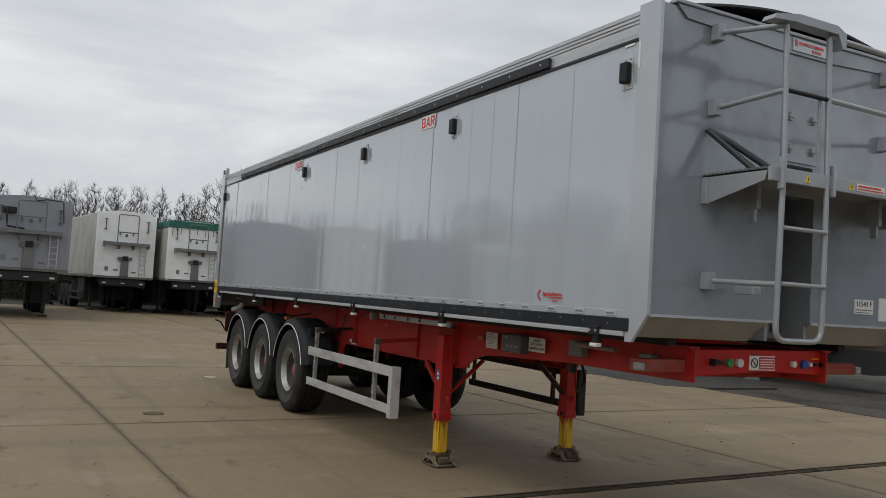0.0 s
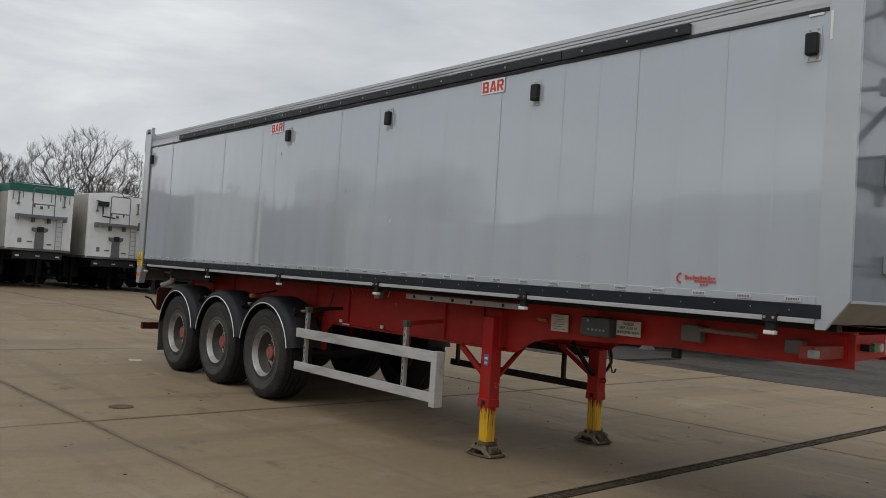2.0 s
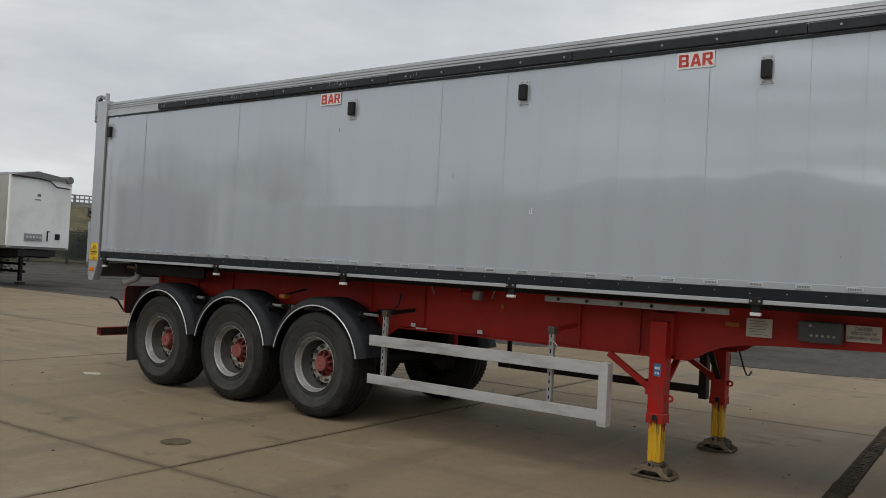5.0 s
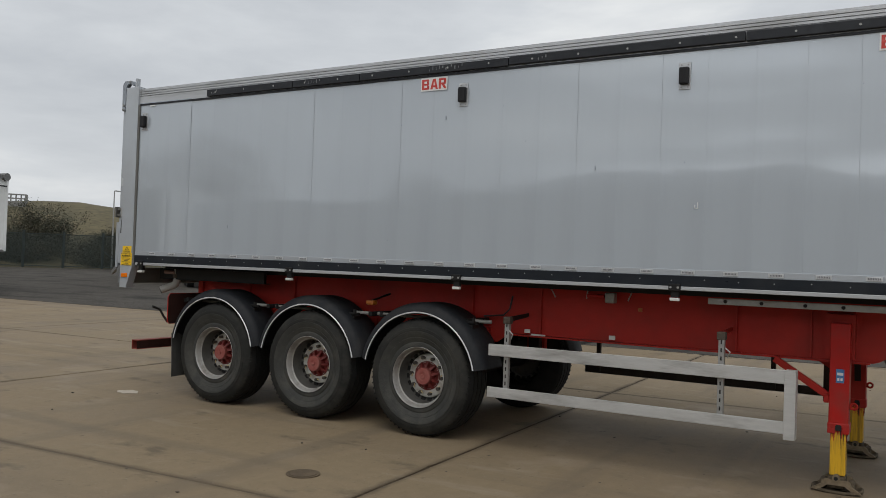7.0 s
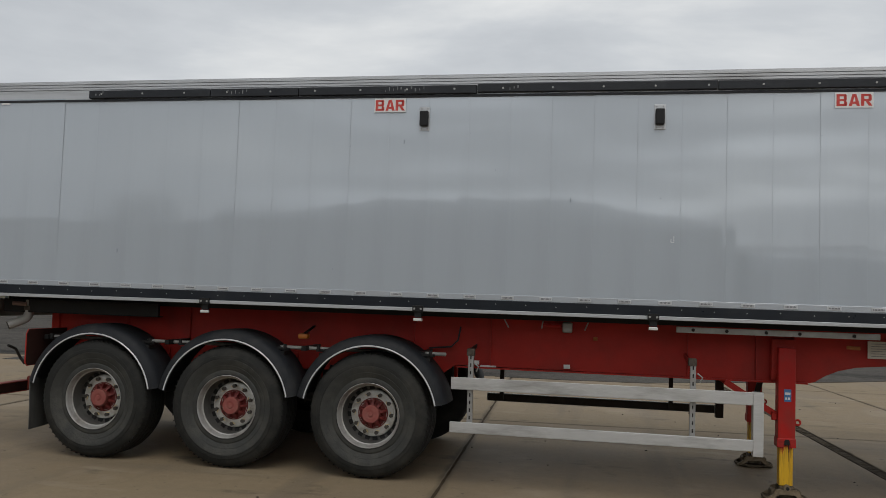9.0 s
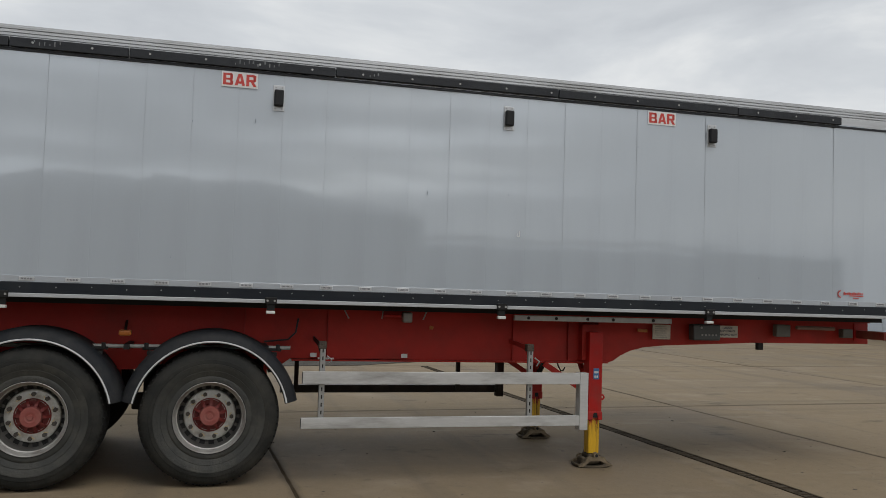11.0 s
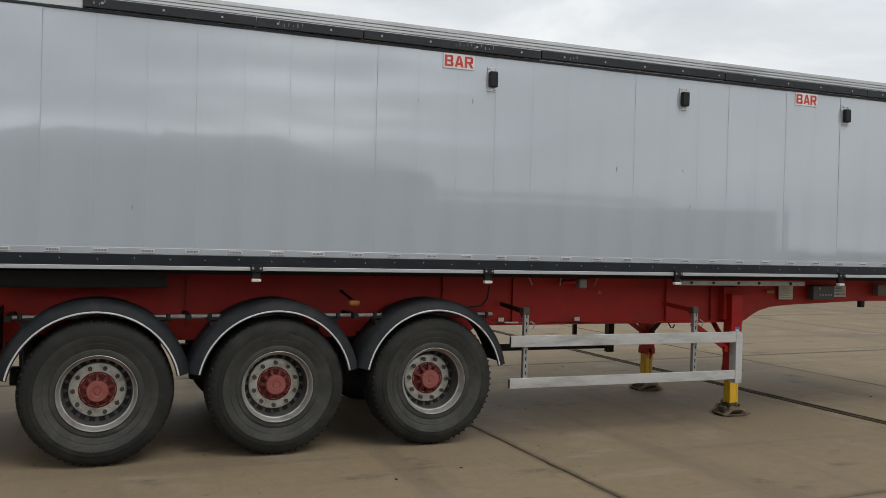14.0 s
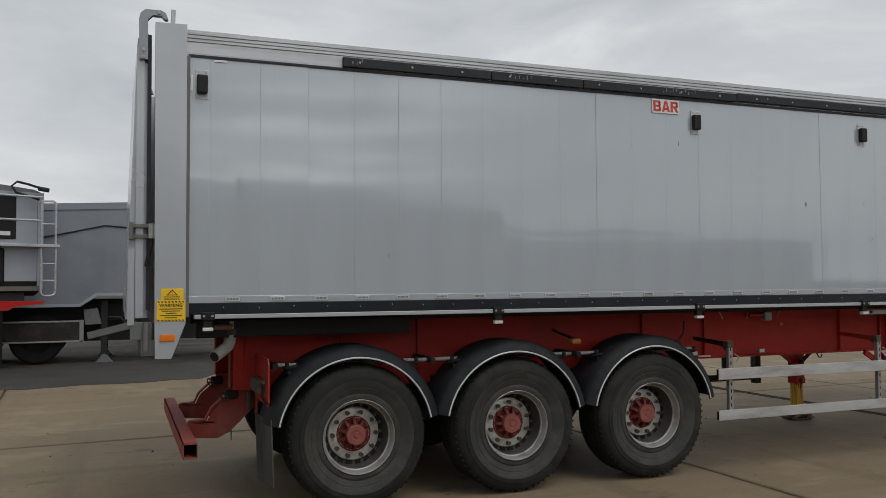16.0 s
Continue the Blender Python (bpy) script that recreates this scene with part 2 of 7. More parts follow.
GALV = surface("galvanised_steel", (0.33, 0.33, 0.32), 0.45, 0.5, 0.2, 30, dirt=(0.26, 0.25, 0.24), dirt_amount=0.6, dirt_scale=6)
PIPE = surface("grey_outlet_pipe", (0.36, 0.36, 0.34), 0.5, 0.1, 0.1, 12, dirt=(0.16, 0.15, 0.14), dirt_amount=0.5, dirt_scale=8)
TUBE_PAINT = surface("grey_tube_paint", (0.285, 0.305, 0.33), 0.32, 0.25, 0.08, 12, coat=0.2, dirt=(0.26, 0.26, 0.25), dirt_amount=0.5, dirt_scale=5)
TARP = surface("black_cover_sheet", (0.02, 0.02, 0.021), 0.5, 0, 0.2, 8, bump=0.2, bump_scale=12)
YELLOW_STICKER = surface("yellow_sticker", (0.82, 0.52, 0.01), 0.35, 0, 0.05, 20)
WHITE_STICKER = surface("white_sticker", (0.70, 0.70, 0.69), 0.4, 0, 0.05, 30)
RED_INK = surface("red_ink", (0.50, 0.035, 0.025), 0.45, 0, 0.12, 30, dirt=(0.55, 0.16, 0.13), dirt_amount=0.5, dirt_scale=30)
BLACK_INK = surface("black_ink", (0.02, 0.02, 0.02), 0.5)
GREY_INK = surface("grey_ink", (0.16, 0.16, 0.17), 0.5)
AMBER = surface("amber_lens", (0.75, 0.17, 0.005), 0.2, 0, 0.1, 30)
GREEN_LENS = surface("green_button", (0.03, 0.22, 0.07), 0.3)
BLUE_LENS = surface("blue_button", (0.015, 0.06, 0.26), 0.3)
BLUE_STICKER = surface("blue_sticker", (0.06, 0.19, 0.42), 0.4)
LENS_WHITE = surface("clear_lens", (0.60, 0.60, 0.58), 0.15)


def yard_concrete():
    """Brushed brown concrete laid out in the world: cloudy stains, drag marks, oil spots and grit."""
    m, n, l, b = principled("yard_concrete")
    b.inputs["Specular IOR Level"].default_value = 0.22
    geo = n.new("ShaderNodeNewGeometry")

    def noise_at(scale, detail=4, stretch=(1, 1, 1), turn=0.0, rough=0.6):
        mp = n.new("ShaderNodeMapping")
        mp.inputs["Scale"].default_value, mp.inputs["Rotation"].default_value = stretch, (0, 0, turn)
        l.new(geo.outputs["Position"], mp.inputs["Vector"])
        t = n.new("ShaderNodeTexNoise")
        t.inputs["Scale"].default_value, t.inputs["Detail"].default_value, t.inputs["Roughness"].default_value = scale, detail, rough
        l.new(mp.outputs["Vector"], t.inputs["Vector"])
        return t.outputs["Fac"]

    def cut(v, a, c, amount):
        r = n.new("ShaderNodeMapRange")
        for k, q in ((1, a), (2, c), (3, 0.0), (4, amount)):
            r.inputs[k].default_value = q
        l.new(v, r.inputs[0])
        return r.outputs[0]

    def over(col, tint, fac):
        x = n.new("ShaderNodeMix")
        x.data_type = "RGBA"
        x.inputs[7].default_value = (*tint, 1)
        l.new(col, x.inputs[6])
        l.new(fac, x.inputs[0])
        return x.outputs[2]

    base = n.new("ShaderNodeMix")
    base.data_type = "RGBA"
    base.inputs[6].default_value, base.inputs[7].default_value = (0.188, 0.143, 0.089, 1), (0.254, 0.195, 0.122, 1)
    l.new(noise_at(9.0, 6), base.inputs[0])
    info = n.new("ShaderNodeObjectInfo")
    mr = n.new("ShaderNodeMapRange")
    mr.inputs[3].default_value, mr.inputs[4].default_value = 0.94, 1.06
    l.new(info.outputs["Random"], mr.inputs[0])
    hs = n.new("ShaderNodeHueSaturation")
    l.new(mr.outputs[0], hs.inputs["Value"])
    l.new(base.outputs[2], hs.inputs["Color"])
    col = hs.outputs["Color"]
    wide = noise_at(0.33, 5)
    col = over(col, (0.140, 0.110, 0.078), cut(wide, 0.48, 0.72, 0.5))
    col = over(col, (0.33, 0.275, 0.205), cut(noise_at(0.8, 5), 0.56, 0.72, 0.5))
    col = over(col, (0.125, 0.100, 0.074), cut(noise_at(1.0, 4, (0.10, 1.5, 1), 0.35), 0.53, 0.66, 0.42))
    col = over(col, (0.120, 0.096, 0.070), cut(noise_at(1.0, 4, (1.3, 0.09, 1), 0.12), 0.54, 0.68, 0.40))
    col = over(col, (0.070, 0.056, 0.042), cut(noise_at(1.9, 4, (1, 0.6, 1), 0.5), 0.615, 0.69, 0.55))
    col = over(col, (0.085, 0.070, 0.054), cut(noise_at(26.0, 3), 0.64, 0.72, 0.7))
    # old sealant and washed dirt have bled unevenly into the slabs along the joints
    mp = n.new("ShaderNodeMapping")
    mp.vector_type = "TEXTURE"
    mp.inputs["Location"].default_value, mp.inputs["Rotation"].default_value = (1.28, 9.66, 0), (0, 0, radians(2.9))
    l.new(geo.outputs["Position"], mp.inputs["Vector"])
    sep = n.new("ShaderNodeSeparateXYZ")
    l.new(mp.outputs["Vector"], sep.inputs[0])
    wobble = noise_at(3.1, 5)
    patchy = cut(noise_at(0.45, 3), 0.28, 0.58, 1.0)
    for axis, reach in (("X", 0.085), ("Y", 0.075)):
        wob = n.new("ShaderNodeMath")
        wob.operation, wob.inputs[1].default_value = "MULTIPLY_ADD", 0.10
        l.new(wobble, wob.inputs[0])
        l.new(sep.outputs[axis], wob.inputs[2])
        off = n.new("ShaderNodeMath")
        off.operation, off.inputs[1].default_value = "SUBTRACT", 0.05
        l.new(wob.outputs[0], off.inputs[0])
        away = n.new("ShaderNodeMath")
        away.operation, away.inputs[1].default_value = "PINGPONG", 3.04
        l.new(off.outputs[0], away.inputs[0])
        bleed = n.new("ShaderNodeMapRange")
        bleed.interpolation_type = "SMOOTHSTEP"
        for k, q in ((1, 0.01), (2, reach), (3, 0.72), (4, 0.0)):
            bleed.inputs[k].default_value = q
        l.new(away.outputs[0], bleed.inputs[0])
        part_of = n.new("ShaderNodeMath")
        part_of.operation = "MULTIPLY"
        l.new(bleed.outputs[0], part_of.inputs[0])
        l.new(patchy, part_of.inputs[1])
        col = over(col, (0.075, 0.058, 0.040), part_of.outputs[0])
    # tyre rubber dragged along, dried puddle rims and chips
    col = over(col, (0.30, 0.255, 0.19), cut(noise_at(1.0, 5, (2.2, 0.5, 1), 0.9), 0.60, 0.68, 0.35))
    col = over(col, (0.075, 0.060, 0.045), cut(noise_at(5.5, 5, (1, 1, 1), 0.0, 0.7), 0.64, 0.70, 0.55))
    col = over(col, (0.31, 0.27, 0.21), cut(noise_at(48.0, 3), 0.62, 0.70, 0.45))
    col = over(col, (0.040, 0.033, 0.026), cut(noise_at(7.5, 2), 0.735, 0.755, 0.85))
    l.new(col, b.inputs["Base Color"])
    rr = n.new("ShaderNodeMapRange")
    rr.inputs[1].default_value, rr.inputs[2].default_value, rr.inputs[3].default_value, rr.inputs[4].default_value = 0.35, 0.7, 0.80, 0.62
    l.new(wide, rr.inputs[0])
    l.new(rr.outputs[0], b.inputs["Roughness"])
    bp = n.new("ShaderNodeBump")
    bp.inputs["Strength"].default_value, bp.inputs["Distance"].default_value = 0.3, 0.006
    l.new(noise_at(70.0, 5), bp.inputs["Height"])
    l.new(bp.outputs["Normal"], b.inputs["Normal"])
    return m


CONCRETE = yard_concrete()
# damp tarmac, darkened further for the shade beside the parked trailer
SHADED_DAMP_TARMAC = surface("shaded_damp_tarmac", (0.040, 0.037, 0.033), 0.8, 0, 0.4, 5, dirt=(0.022, 0.020, 0.018), dirt_amount=0.9, dirt_scale=0.9, bump=0.5, bump_scale=40)
# dirty red with the shade on the forward faces mixed into it
SHADED_DIRTY_RED = surface("shaded_dirty_red", (0.032, 0.013, 0.010), 0.8, 0, 0.3, 9, spec=0.15, dirt=(0.03, 0.02, 0.017), dirt_amount=0.7, dirt_scale=4)
GREY_MID = surface("mid_grey_body_paint", (0.64, 0.67, 0.70), 0.4, 0.05, 0.06, 3, dirt=(0.50, 0.52, 0.54), dirt_amount=0.5, dirt_scale=0.8)
FRONT_GEAR = surface("dull_grey_gear", (0.15, 0.155, 0.155), 0.5, 0.2, 0.2, 12)
SILVER_DULL = surface("dull_silver_paint", (0.20, 0.22, 0.25), 0.4, 0.15, 0.06, 3, dirt=(0.13, 0.145, 0.165), dirt_amount=0.7, dirt_scale=0.7, coat=0.15)
SEALANT = surface("joint_sealant", (0.046, 0.033, 0.020), 0.95, 0, 0.4, 14, spec=0.1, dirt=(0.10, 0.080, 0.055), dirt_amount=0.8, dirt_scale=2.2)
BAND = surface("stained_joint_band", (0.105, 0.080, 0.054), 0.85, 0, 0.3, 9, spec=0.2, dirt=(0.155, 0.118, 0.076), dirt_amount=0.9, dirt_scale=1.6, bump=0.3, bump_scale=60)
ASPHALT = surface("worn_asphalt", (0.068, 0.061, 0.052), 0.9, 0, 0.75, 5.5, spec=0.2, dirt=(0.016, 0.015, 0.014), dirt_amount=0.9, dirt_scale=0.42, bump=0.7, bump_scale=30, stretch=(1.6, 0.8, 1))
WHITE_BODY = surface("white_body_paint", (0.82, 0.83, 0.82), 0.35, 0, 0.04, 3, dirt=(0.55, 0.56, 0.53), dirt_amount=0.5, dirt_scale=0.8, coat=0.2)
GREY_BODY = surface("grey_body_paint", (0.25, 0.262, 0.295), 0.4, 0.1, 0.06, 3, dirt=(0.19, 0.20, 0.225), dirt_amount=0.5, dirt_scale=0.8, coat=0.2)
SILVER_BODY = surface("distant_silver_paint", (0.33, 0.36, 0.40), 0.35, 0.2, 0.05, 3, dirt=(0.25, 0.27, 0.29), dirt_amount=0.5, dirt_scale=0.8, coat=0.2)
GREEN_TARP = surface("green_cover_sheet", (0.012, 0.115, 0.085), 0.55, 0, 0.2, 6, bump=0.25, bump_scale=9)
GREY_TARP = surface("grey_cover_sheet", (0.17, 0.17, 0.17), 0.6, 0, 0.2, 6, bump=0.25, bump_scale=9)
DIRTY_METAL = surface("grimy_chassis", (0.012, 0.012, 0.012), 0.65, 0.1, 0.3, 8)
DULL_WHITE = surface("dull_white_side", (0.36, 0.35, 0.315), 0.5, 0, 0.08, 3, dirt=(0.22, 0.21, 0.185), dirt_amount=0.8, dirt_scale=0.7)
BARK = surface("bark", (0.085, 0.070, 0.055), 0.9, 0, 0.3, 8)
TWIG = surface("twig_bark", (0.072, 0.062, 0.053), 0.9, 0, 0.3, 5)
BUSH_LEAF = surface("bush_leaf", (0.036, 0.038, 0.022), 0.8, 0, 0.5, 0.6, dirt=(0.085, 0.060, 0.028), dirt_amount=0.6, dirt_scale=0.5)
GRASS = surface("winter_grass", (0.105, 0.088, 0.045), 0.95, 0, 0.6, 1.4, dirt=(0.040, 0.042, 0.022), dirt_amount=0.95, dirt_scale=0.22)
LOAD_SHEET = surface("pale_load_sheet", (0.46, 0.47, 0.48), 0.6, 0, 0.2, 6, bump=0.25, bump_scale=9)
FENCE_MAT = surface("dark_green_fence", (0.022, 0.032, 0.030), 0.6, 0, 0.2, 5)
BRIDGE_MAT = surface("bridge_concrete", (0.22, 0.22, 0.21), 0.8, 0, 0.15, 1.5)
PALE_CLAD = surface("pale_blue_cladding", (0.56, 0.61, 0.66), 0.5, 0, 0.05, 2, dirt=(0.44, 0.48, 0.52), dirt_amount=0.5, dirt_scale=0.5)
CLADDING = surface("grey_cladding", (0.20, 0.21, 0.22), 0.5, 0, 0.06, 2)


def mesh_material(name, col, rough, scale):
    """A wire mesh sheet with real gaps: a fine grid of wires, see-through between them."""
    m, n, l, b = principled(name)
    b.inputs["Base Color"].default_value, b.inputs["Roughness"].default_value = (*col, 1), rough
    b.inputs["Alpha"].default_value = 0.45
    return m


FENCE_MESH = mesh_material("fence_mesh", (0.03, 0.042, 0.038), 0.7, 20)


# ---- building helpers ----
ROOT = {}


def thing(name, at=(0, 0, 0), label="", category="", group="", kind=""):
    ob = new(name)
    ob.empty_display_size = 0.2
    ob.location = at
    ROOT[ob.name] = Vector(at)
    return tagged(ob, label, category, group, kind)


def part(name, bm, mat, parent=None, label="", smooth=False):
    """Links a bmesh, laid out in the world, as one mesh object under a thing or a part."""
    me = bpy.data.meshes.new(name)
    base = ROOT[parent.name] if parent else Vector()
    bmesh.ops.translate(bm, verts=bm.verts, vec=-base)
    bm.normal_update()
    bm.to_mesh(me)
    bm.free()
    if smooth:
        me.polygons.foreach_set("use_smooth", [True] * len(me.polygons))
        me.set_sharp_from_angle(angle=radians(35))
    me.materials.append(mat)
    ob = new(name, me)
    ROOT[ob.name] = base
    if parent:
        ob.parent = parent
    if label:
        ob["label"] = label
    return ob


def pieces(name, bm, mat, parent, label="", smooth=False):
    """As part(), but each loose piece of the bmesh becomes an object of its own."""
    todo, groups = set(bm.verts), []
    while todo:
        seed = todo.pop()
        stack, got = [seed], [seed]
        while stack:
            for e in stack.pop().link_edges:
                for v in e.verts:
                    if v in todo:
                        todo.remove(v)
                        stack.append(v)
                        got.append(v)
        groups.append(got)
    groups.sort(key=lambda g: tuple(round(q, 4) for q in g[0].co))
    made = []
    for g in groups:
        t, at = bmesh.new(), {}
        for v in g:
            at[v] = t.verts.new(v.co)
        for f in {f for v in g for f in v.link_faces}:
            t.faces.new([at[v] for v in f.verts])
        made.append(part(name, t, mat, parent, label, smooth))
    bm.free()
    return made


def box(bm, x0, x1, y0, y1, z0, z1, b=0.0, m=None):
    t = bmesh.new()
    bmesh.ops.create_cube(t, size=1.0)
    for v in t.verts:
        v.co = Vector(((x0 + x1) / 2 + v.co.x * (x1 - x0), (y0 + y1) / 2 + v.co.y * (y1 - y0), (z0 + z1) / 2 + v.co.z * (z1 - z0)))
    if b:
        bmesh.ops.bevel(t, geom=t.edges[:], offset=b, segments=2, affect="EDGES", profile=0.5)
    return merge(bm, t, m)


def merge(bm, t, m=None):
    if m is not None:
        bmesh.ops.transform(t, matrix=m, verts=t.verts)
    me = bpy.data.meshes.new("tmp")
    t.to_mesh(me)
    t.free()
    bm.from_mesh(me)
    bpy.data.meshes.remove(me)
    return bm


def boxes(*dims, b=0.0):
    bm = bmesh.new()
    for d in dims:
        box(bm, *d, b=b)
    return bm


def rod(bm, p, q, r, r2=None, seg=12, caps=True):
    p, q = Vector(p), Vector(q)
    d = q - p
    t = bmesh.new()
    bmesh.ops.create_cone(t, cap_ends=caps, segments=seg, radius1=r, radius2=r if r2 is None else r2, depth=d.length)
    m = Matrix.Translation((p + q) / 2) @ d.to_track_quat("Z", "Y").to_matrix().to_4x4()
    return merge(bm, t, m)


def twig(bm, p, q, r, r2, seg):
    """An open tapered stick, quick to make."""
    d = q - p
    u = d.orthogonal().normalized()
    v = d.normalized().cross(u)
    turn = [(math.cos(2 * math.pi * k / seg), math.sin(2 * math.pi * k / seg)) for k in range(seg)]
    lo = [bm.verts.new(p + (u * c + v * s) * r) for c, s in turn]
    hi = [bm.verts.new(q + (u * c + v * s) * r2) for c, s in turn]
    for k in range(seg):
        bm.faces.new((lo[k], lo[(k + 1) % seg], hi[(k + 1) % seg], hi[k]))


def beam(bm, p, q, w, h, b=0.0, up=(0, 0, 1)):
    """A square bar of width w and height h from p to q."""
    p, q = Vector(p), Vector(q)
    y = (q - p).normalized()
    x = y.cross(Vector(up)).normalized()
    z = x.cross(y)
    m = Matrix((x, y, z)).transposed().to_4x4()
    m.translation = (p + q) / 2
    L = (q - p).length
    return box(bm, -w / 2, w / 2, -L / 2, L / 2, -h / 2, h / 2, b=b, m=m)


def tube(bm, pts, r, seg=10, closed=False):
    """A round tube along a line of points, with filled bends."""
    pts = [Vector(p) for p in pts]
    rings = []
    n = len(pts)
    for i, p in enumerate(pts):
        a = pts[i - 1] if i else p
        c = pts[i + 1] if i < n - 1 else p
        d = (c - a).normalized()
        u = d.orthogonal().normalized() if not rings else (prev_u - d * prev_u.dot(d)).normalized()
        prev_u = u
        v = d.cross(u)
        rings.append([bm.verts.new(p + r * (math.cos(2 * math.pi * k / seg) * u + math.sin(2 * math.pi * k / seg) * v)) for k in range(seg)])
    for i in range(n - 1):
        for k in range(seg):
            bm.faces.new((rings[i][k], rings[i][(k + 1) % seg], rings[i + 1][(k + 1) % seg], rings[i + 1][k]))
    bm.faces.new(rings[0][::-1])
    bm.faces.new(rings[-1])
    return bm


def bend(a, b, c, r, n=5):
    """Points of a rounded corner at b on the way from a to c."""
    a, b, c = Vector(a), Vector(b), Vector(c)
    p, q = b + (a - b).normalized() * r, b + (c - b).normalized() * r
    return [p * (1 - t) ** 2 + b * 2 * t * (1 - t) + q * t * t for t in [i / n for i in range(n + 1)]]


def prism(bm, poly, a0, a1, axis="x"):
    """A polygon in the plane across axis, pulled from a0 to a1: (y, z) for x, (x, z) for y, (x, y) for z."""
    def at(u, v, a):
        return {"x": (a, u, v), "y": (u, a, v), "z": (u, v, a)}[axis]
    t = bmesh.new()
    lo = [t.verts.new(at(u, v, a0)) for u, v in poly]
    hi = [t.verts.new(at(u, v, a1)) for u, v in poly]
    t.faces.new(lo)
    t.faces.new(hi)
    k = len(poly)
    for i in range(k):
        t.faces.new((lo[i], lo[(i + 1) % k], hi[(i + 1) % k], hi[i]))
    bmesh.ops.recalc_face_normals(t, faces=t.faces)
    return merge(bm, t)


def lathe(bm, profile, seg=48, center=(0, 0, 0), flip=1, closed=False):
    """Turns a profile of (x, radius) round the x axis through center; flip -1 mirrors it."""
    cx, cy, cz = center
    rings = []
    for x, r in profile:
        rings.append([bm.verts.new((cx + flip * x, cy + r * math.cos(2 * math.pi * k / seg), cz + r * math.sin(2 * math.pi * k / seg))) for k in range(seg)])
    pairs = list(zip(rings, rings[1:])) + ([(rings[-1], rings[0])] if closed else [])
    for a, b in pairs:
        for k in range(seg):
            q = (a[k], a[(k + 1) % seg], b[(k + 1) % seg], b[k])
            bm.faces.new(q if flip < 0 else q[::-1])
    return bm


SIDE = Matrix(((0, 0, -1, 0), (-1, 0, 0, 0), (0, 1, 0, 0), (0, 0, 0, 1)))
FRONT = Matrix(((1, 0, 0, 0), (0, 0, -1, 0), (0, 1, 0, 0), (0, 0, 0, 1)))


def lettering(name, text, size, at, turn, mat, parent, label="", wide=1.0, bold=0.0, thick=0.0015, gap=1.0):
    cu = bpy.data.curves.new(name, "FONT")
    cu.body, cu.size, cu.align_x, cu.align_y, cu.extrude, cu.offset = text, size, "CENTER", "CENTER", thick, bold
    cu.resolution_u, cu.space_character = 3, gap
    ob = new(name, cu)
    bpy.context.view_layer.update()
    me = bpy.data.meshes.new_from_object(ob.evaluated_get(bpy.context.evaluated_depsgraph_get()))
    bpy.data.objects.remove(ob)
    bpy.data.curves.remove(cu)
    base = ROOT[parent.name]
    me.transform(Matrix.Translation(Vector(at) - base) @ turn @ Matrix.Diagonal((wide, 1, 1, 1)))
    me.materials.clear()
    me.materials.append(mat)
    o = new(name, me)
    ROOT[o.name] = base
    o.parent = parent
    if label:
        o["label"] = label
    return o


# ---- the tipping trailer ----
X0, XF, YF = 3.40, 5.90, 3.61      # near side, far side, front wall
XM = (X0 + XF) / 2
trailer = thing("tipping_trailer", (XM, 9.0, 0), "silver bulk tipping trailer on a red chassis, parked on its legs", "trailer")

# side walls: upright planks
wall_near = part("side_wall", boxes((X0 + 0.006, X0 + 0.05, 3.78, 14.26, 1.50, 3.30)), SILVER_FRAME, trailer, "silver plank side wall")
part("side_wall", boxes((XF - 0.05, XF, YF, 14.26, 1.45, 3.45)), SILVER_FRAME, trailer, "silver side wall")


def plank_mesh(w):
    bm = bmesh.new()
    n, g = 6, 0.0002
    cols = []
    us = [-w / 2 + g, -w / 2 + g + 0.002] + [-w / 2 + w * i / n for i in range(1, n)] + [w / 2 - g - 0.002, w / 2 - g]
    for i, u in enumerate(us):
        edge = i in (0, len(us) - 1)
        dip = 0.0005 * math.cos(math.pi * u / w)
        x = 0.0011 if edge else 0.0006 - dip
        cols.append((bm.verts.new((x, u, 0.0)), bm.verts.new((x, u, 1.73))))
    for a, b in zip(cols, cols[1:]):
        bm.faces.new((a[0], a[1], b[1], b[0]))
    bm.normal_update()
    me = bpy.data.meshes.new("plank")
    bm.to_mesh(me)
    bm.free()
    me.polygons.foreach_set("use_smooth", [True] * len(me.polygons))
    me.set_sharp_from_angle(angle=radians(6))
    me.materials.append(SILVER)
    return me


PITCH = 0.3445
seams = [14.245] + [14.09 - PITCH * i for i in range(30)] + [3.795]
shared = plank_mesh(PITCH)
rng = random.Random(4)
for a, b in zip(seams, seams[1:]):
    w = a - b
    me = shared if abs(w - PITCH) < 1e-3 else plank_mesh(w)
    ob = new("plank", me)
    ob.parent = wall_near
    ob.location = Vector((X0 + 0.0015, (a + b) / 2, 1.545)) - ROOT[wall_near.name]
    ob.rotation_euler = (0, rng.uniform(-0.0016, 0.0016), rng.uniform(-0.0008, 0.0008))
    ROOT[ob.name] = ROOT[wall_near.name]

# top rail with grooves, thin black strip below it and rubber strip
prof = [(3.46, 3.262), (3.402, 3.262), (3.402, 3.348), (3.412, 3.350), (3.412, 3.354), (3.402, 3.356), (3.402, 3.372), (3.412, 3.374), (3.412, 3.378), (3.402, 3.38), (3.402, 3.398), (3.412, 3.400), (3.412, 3.404), (3.402, 3.406), (3.402, 3.422), (3.412, 3.426), (3.412, 3.438), (3.47, 3.442)]
part("top_rail", prism(bmesh.new(), prof, 3.74, 14.25, "y"), ALU, trailer, "ribbed aluminium top rail")
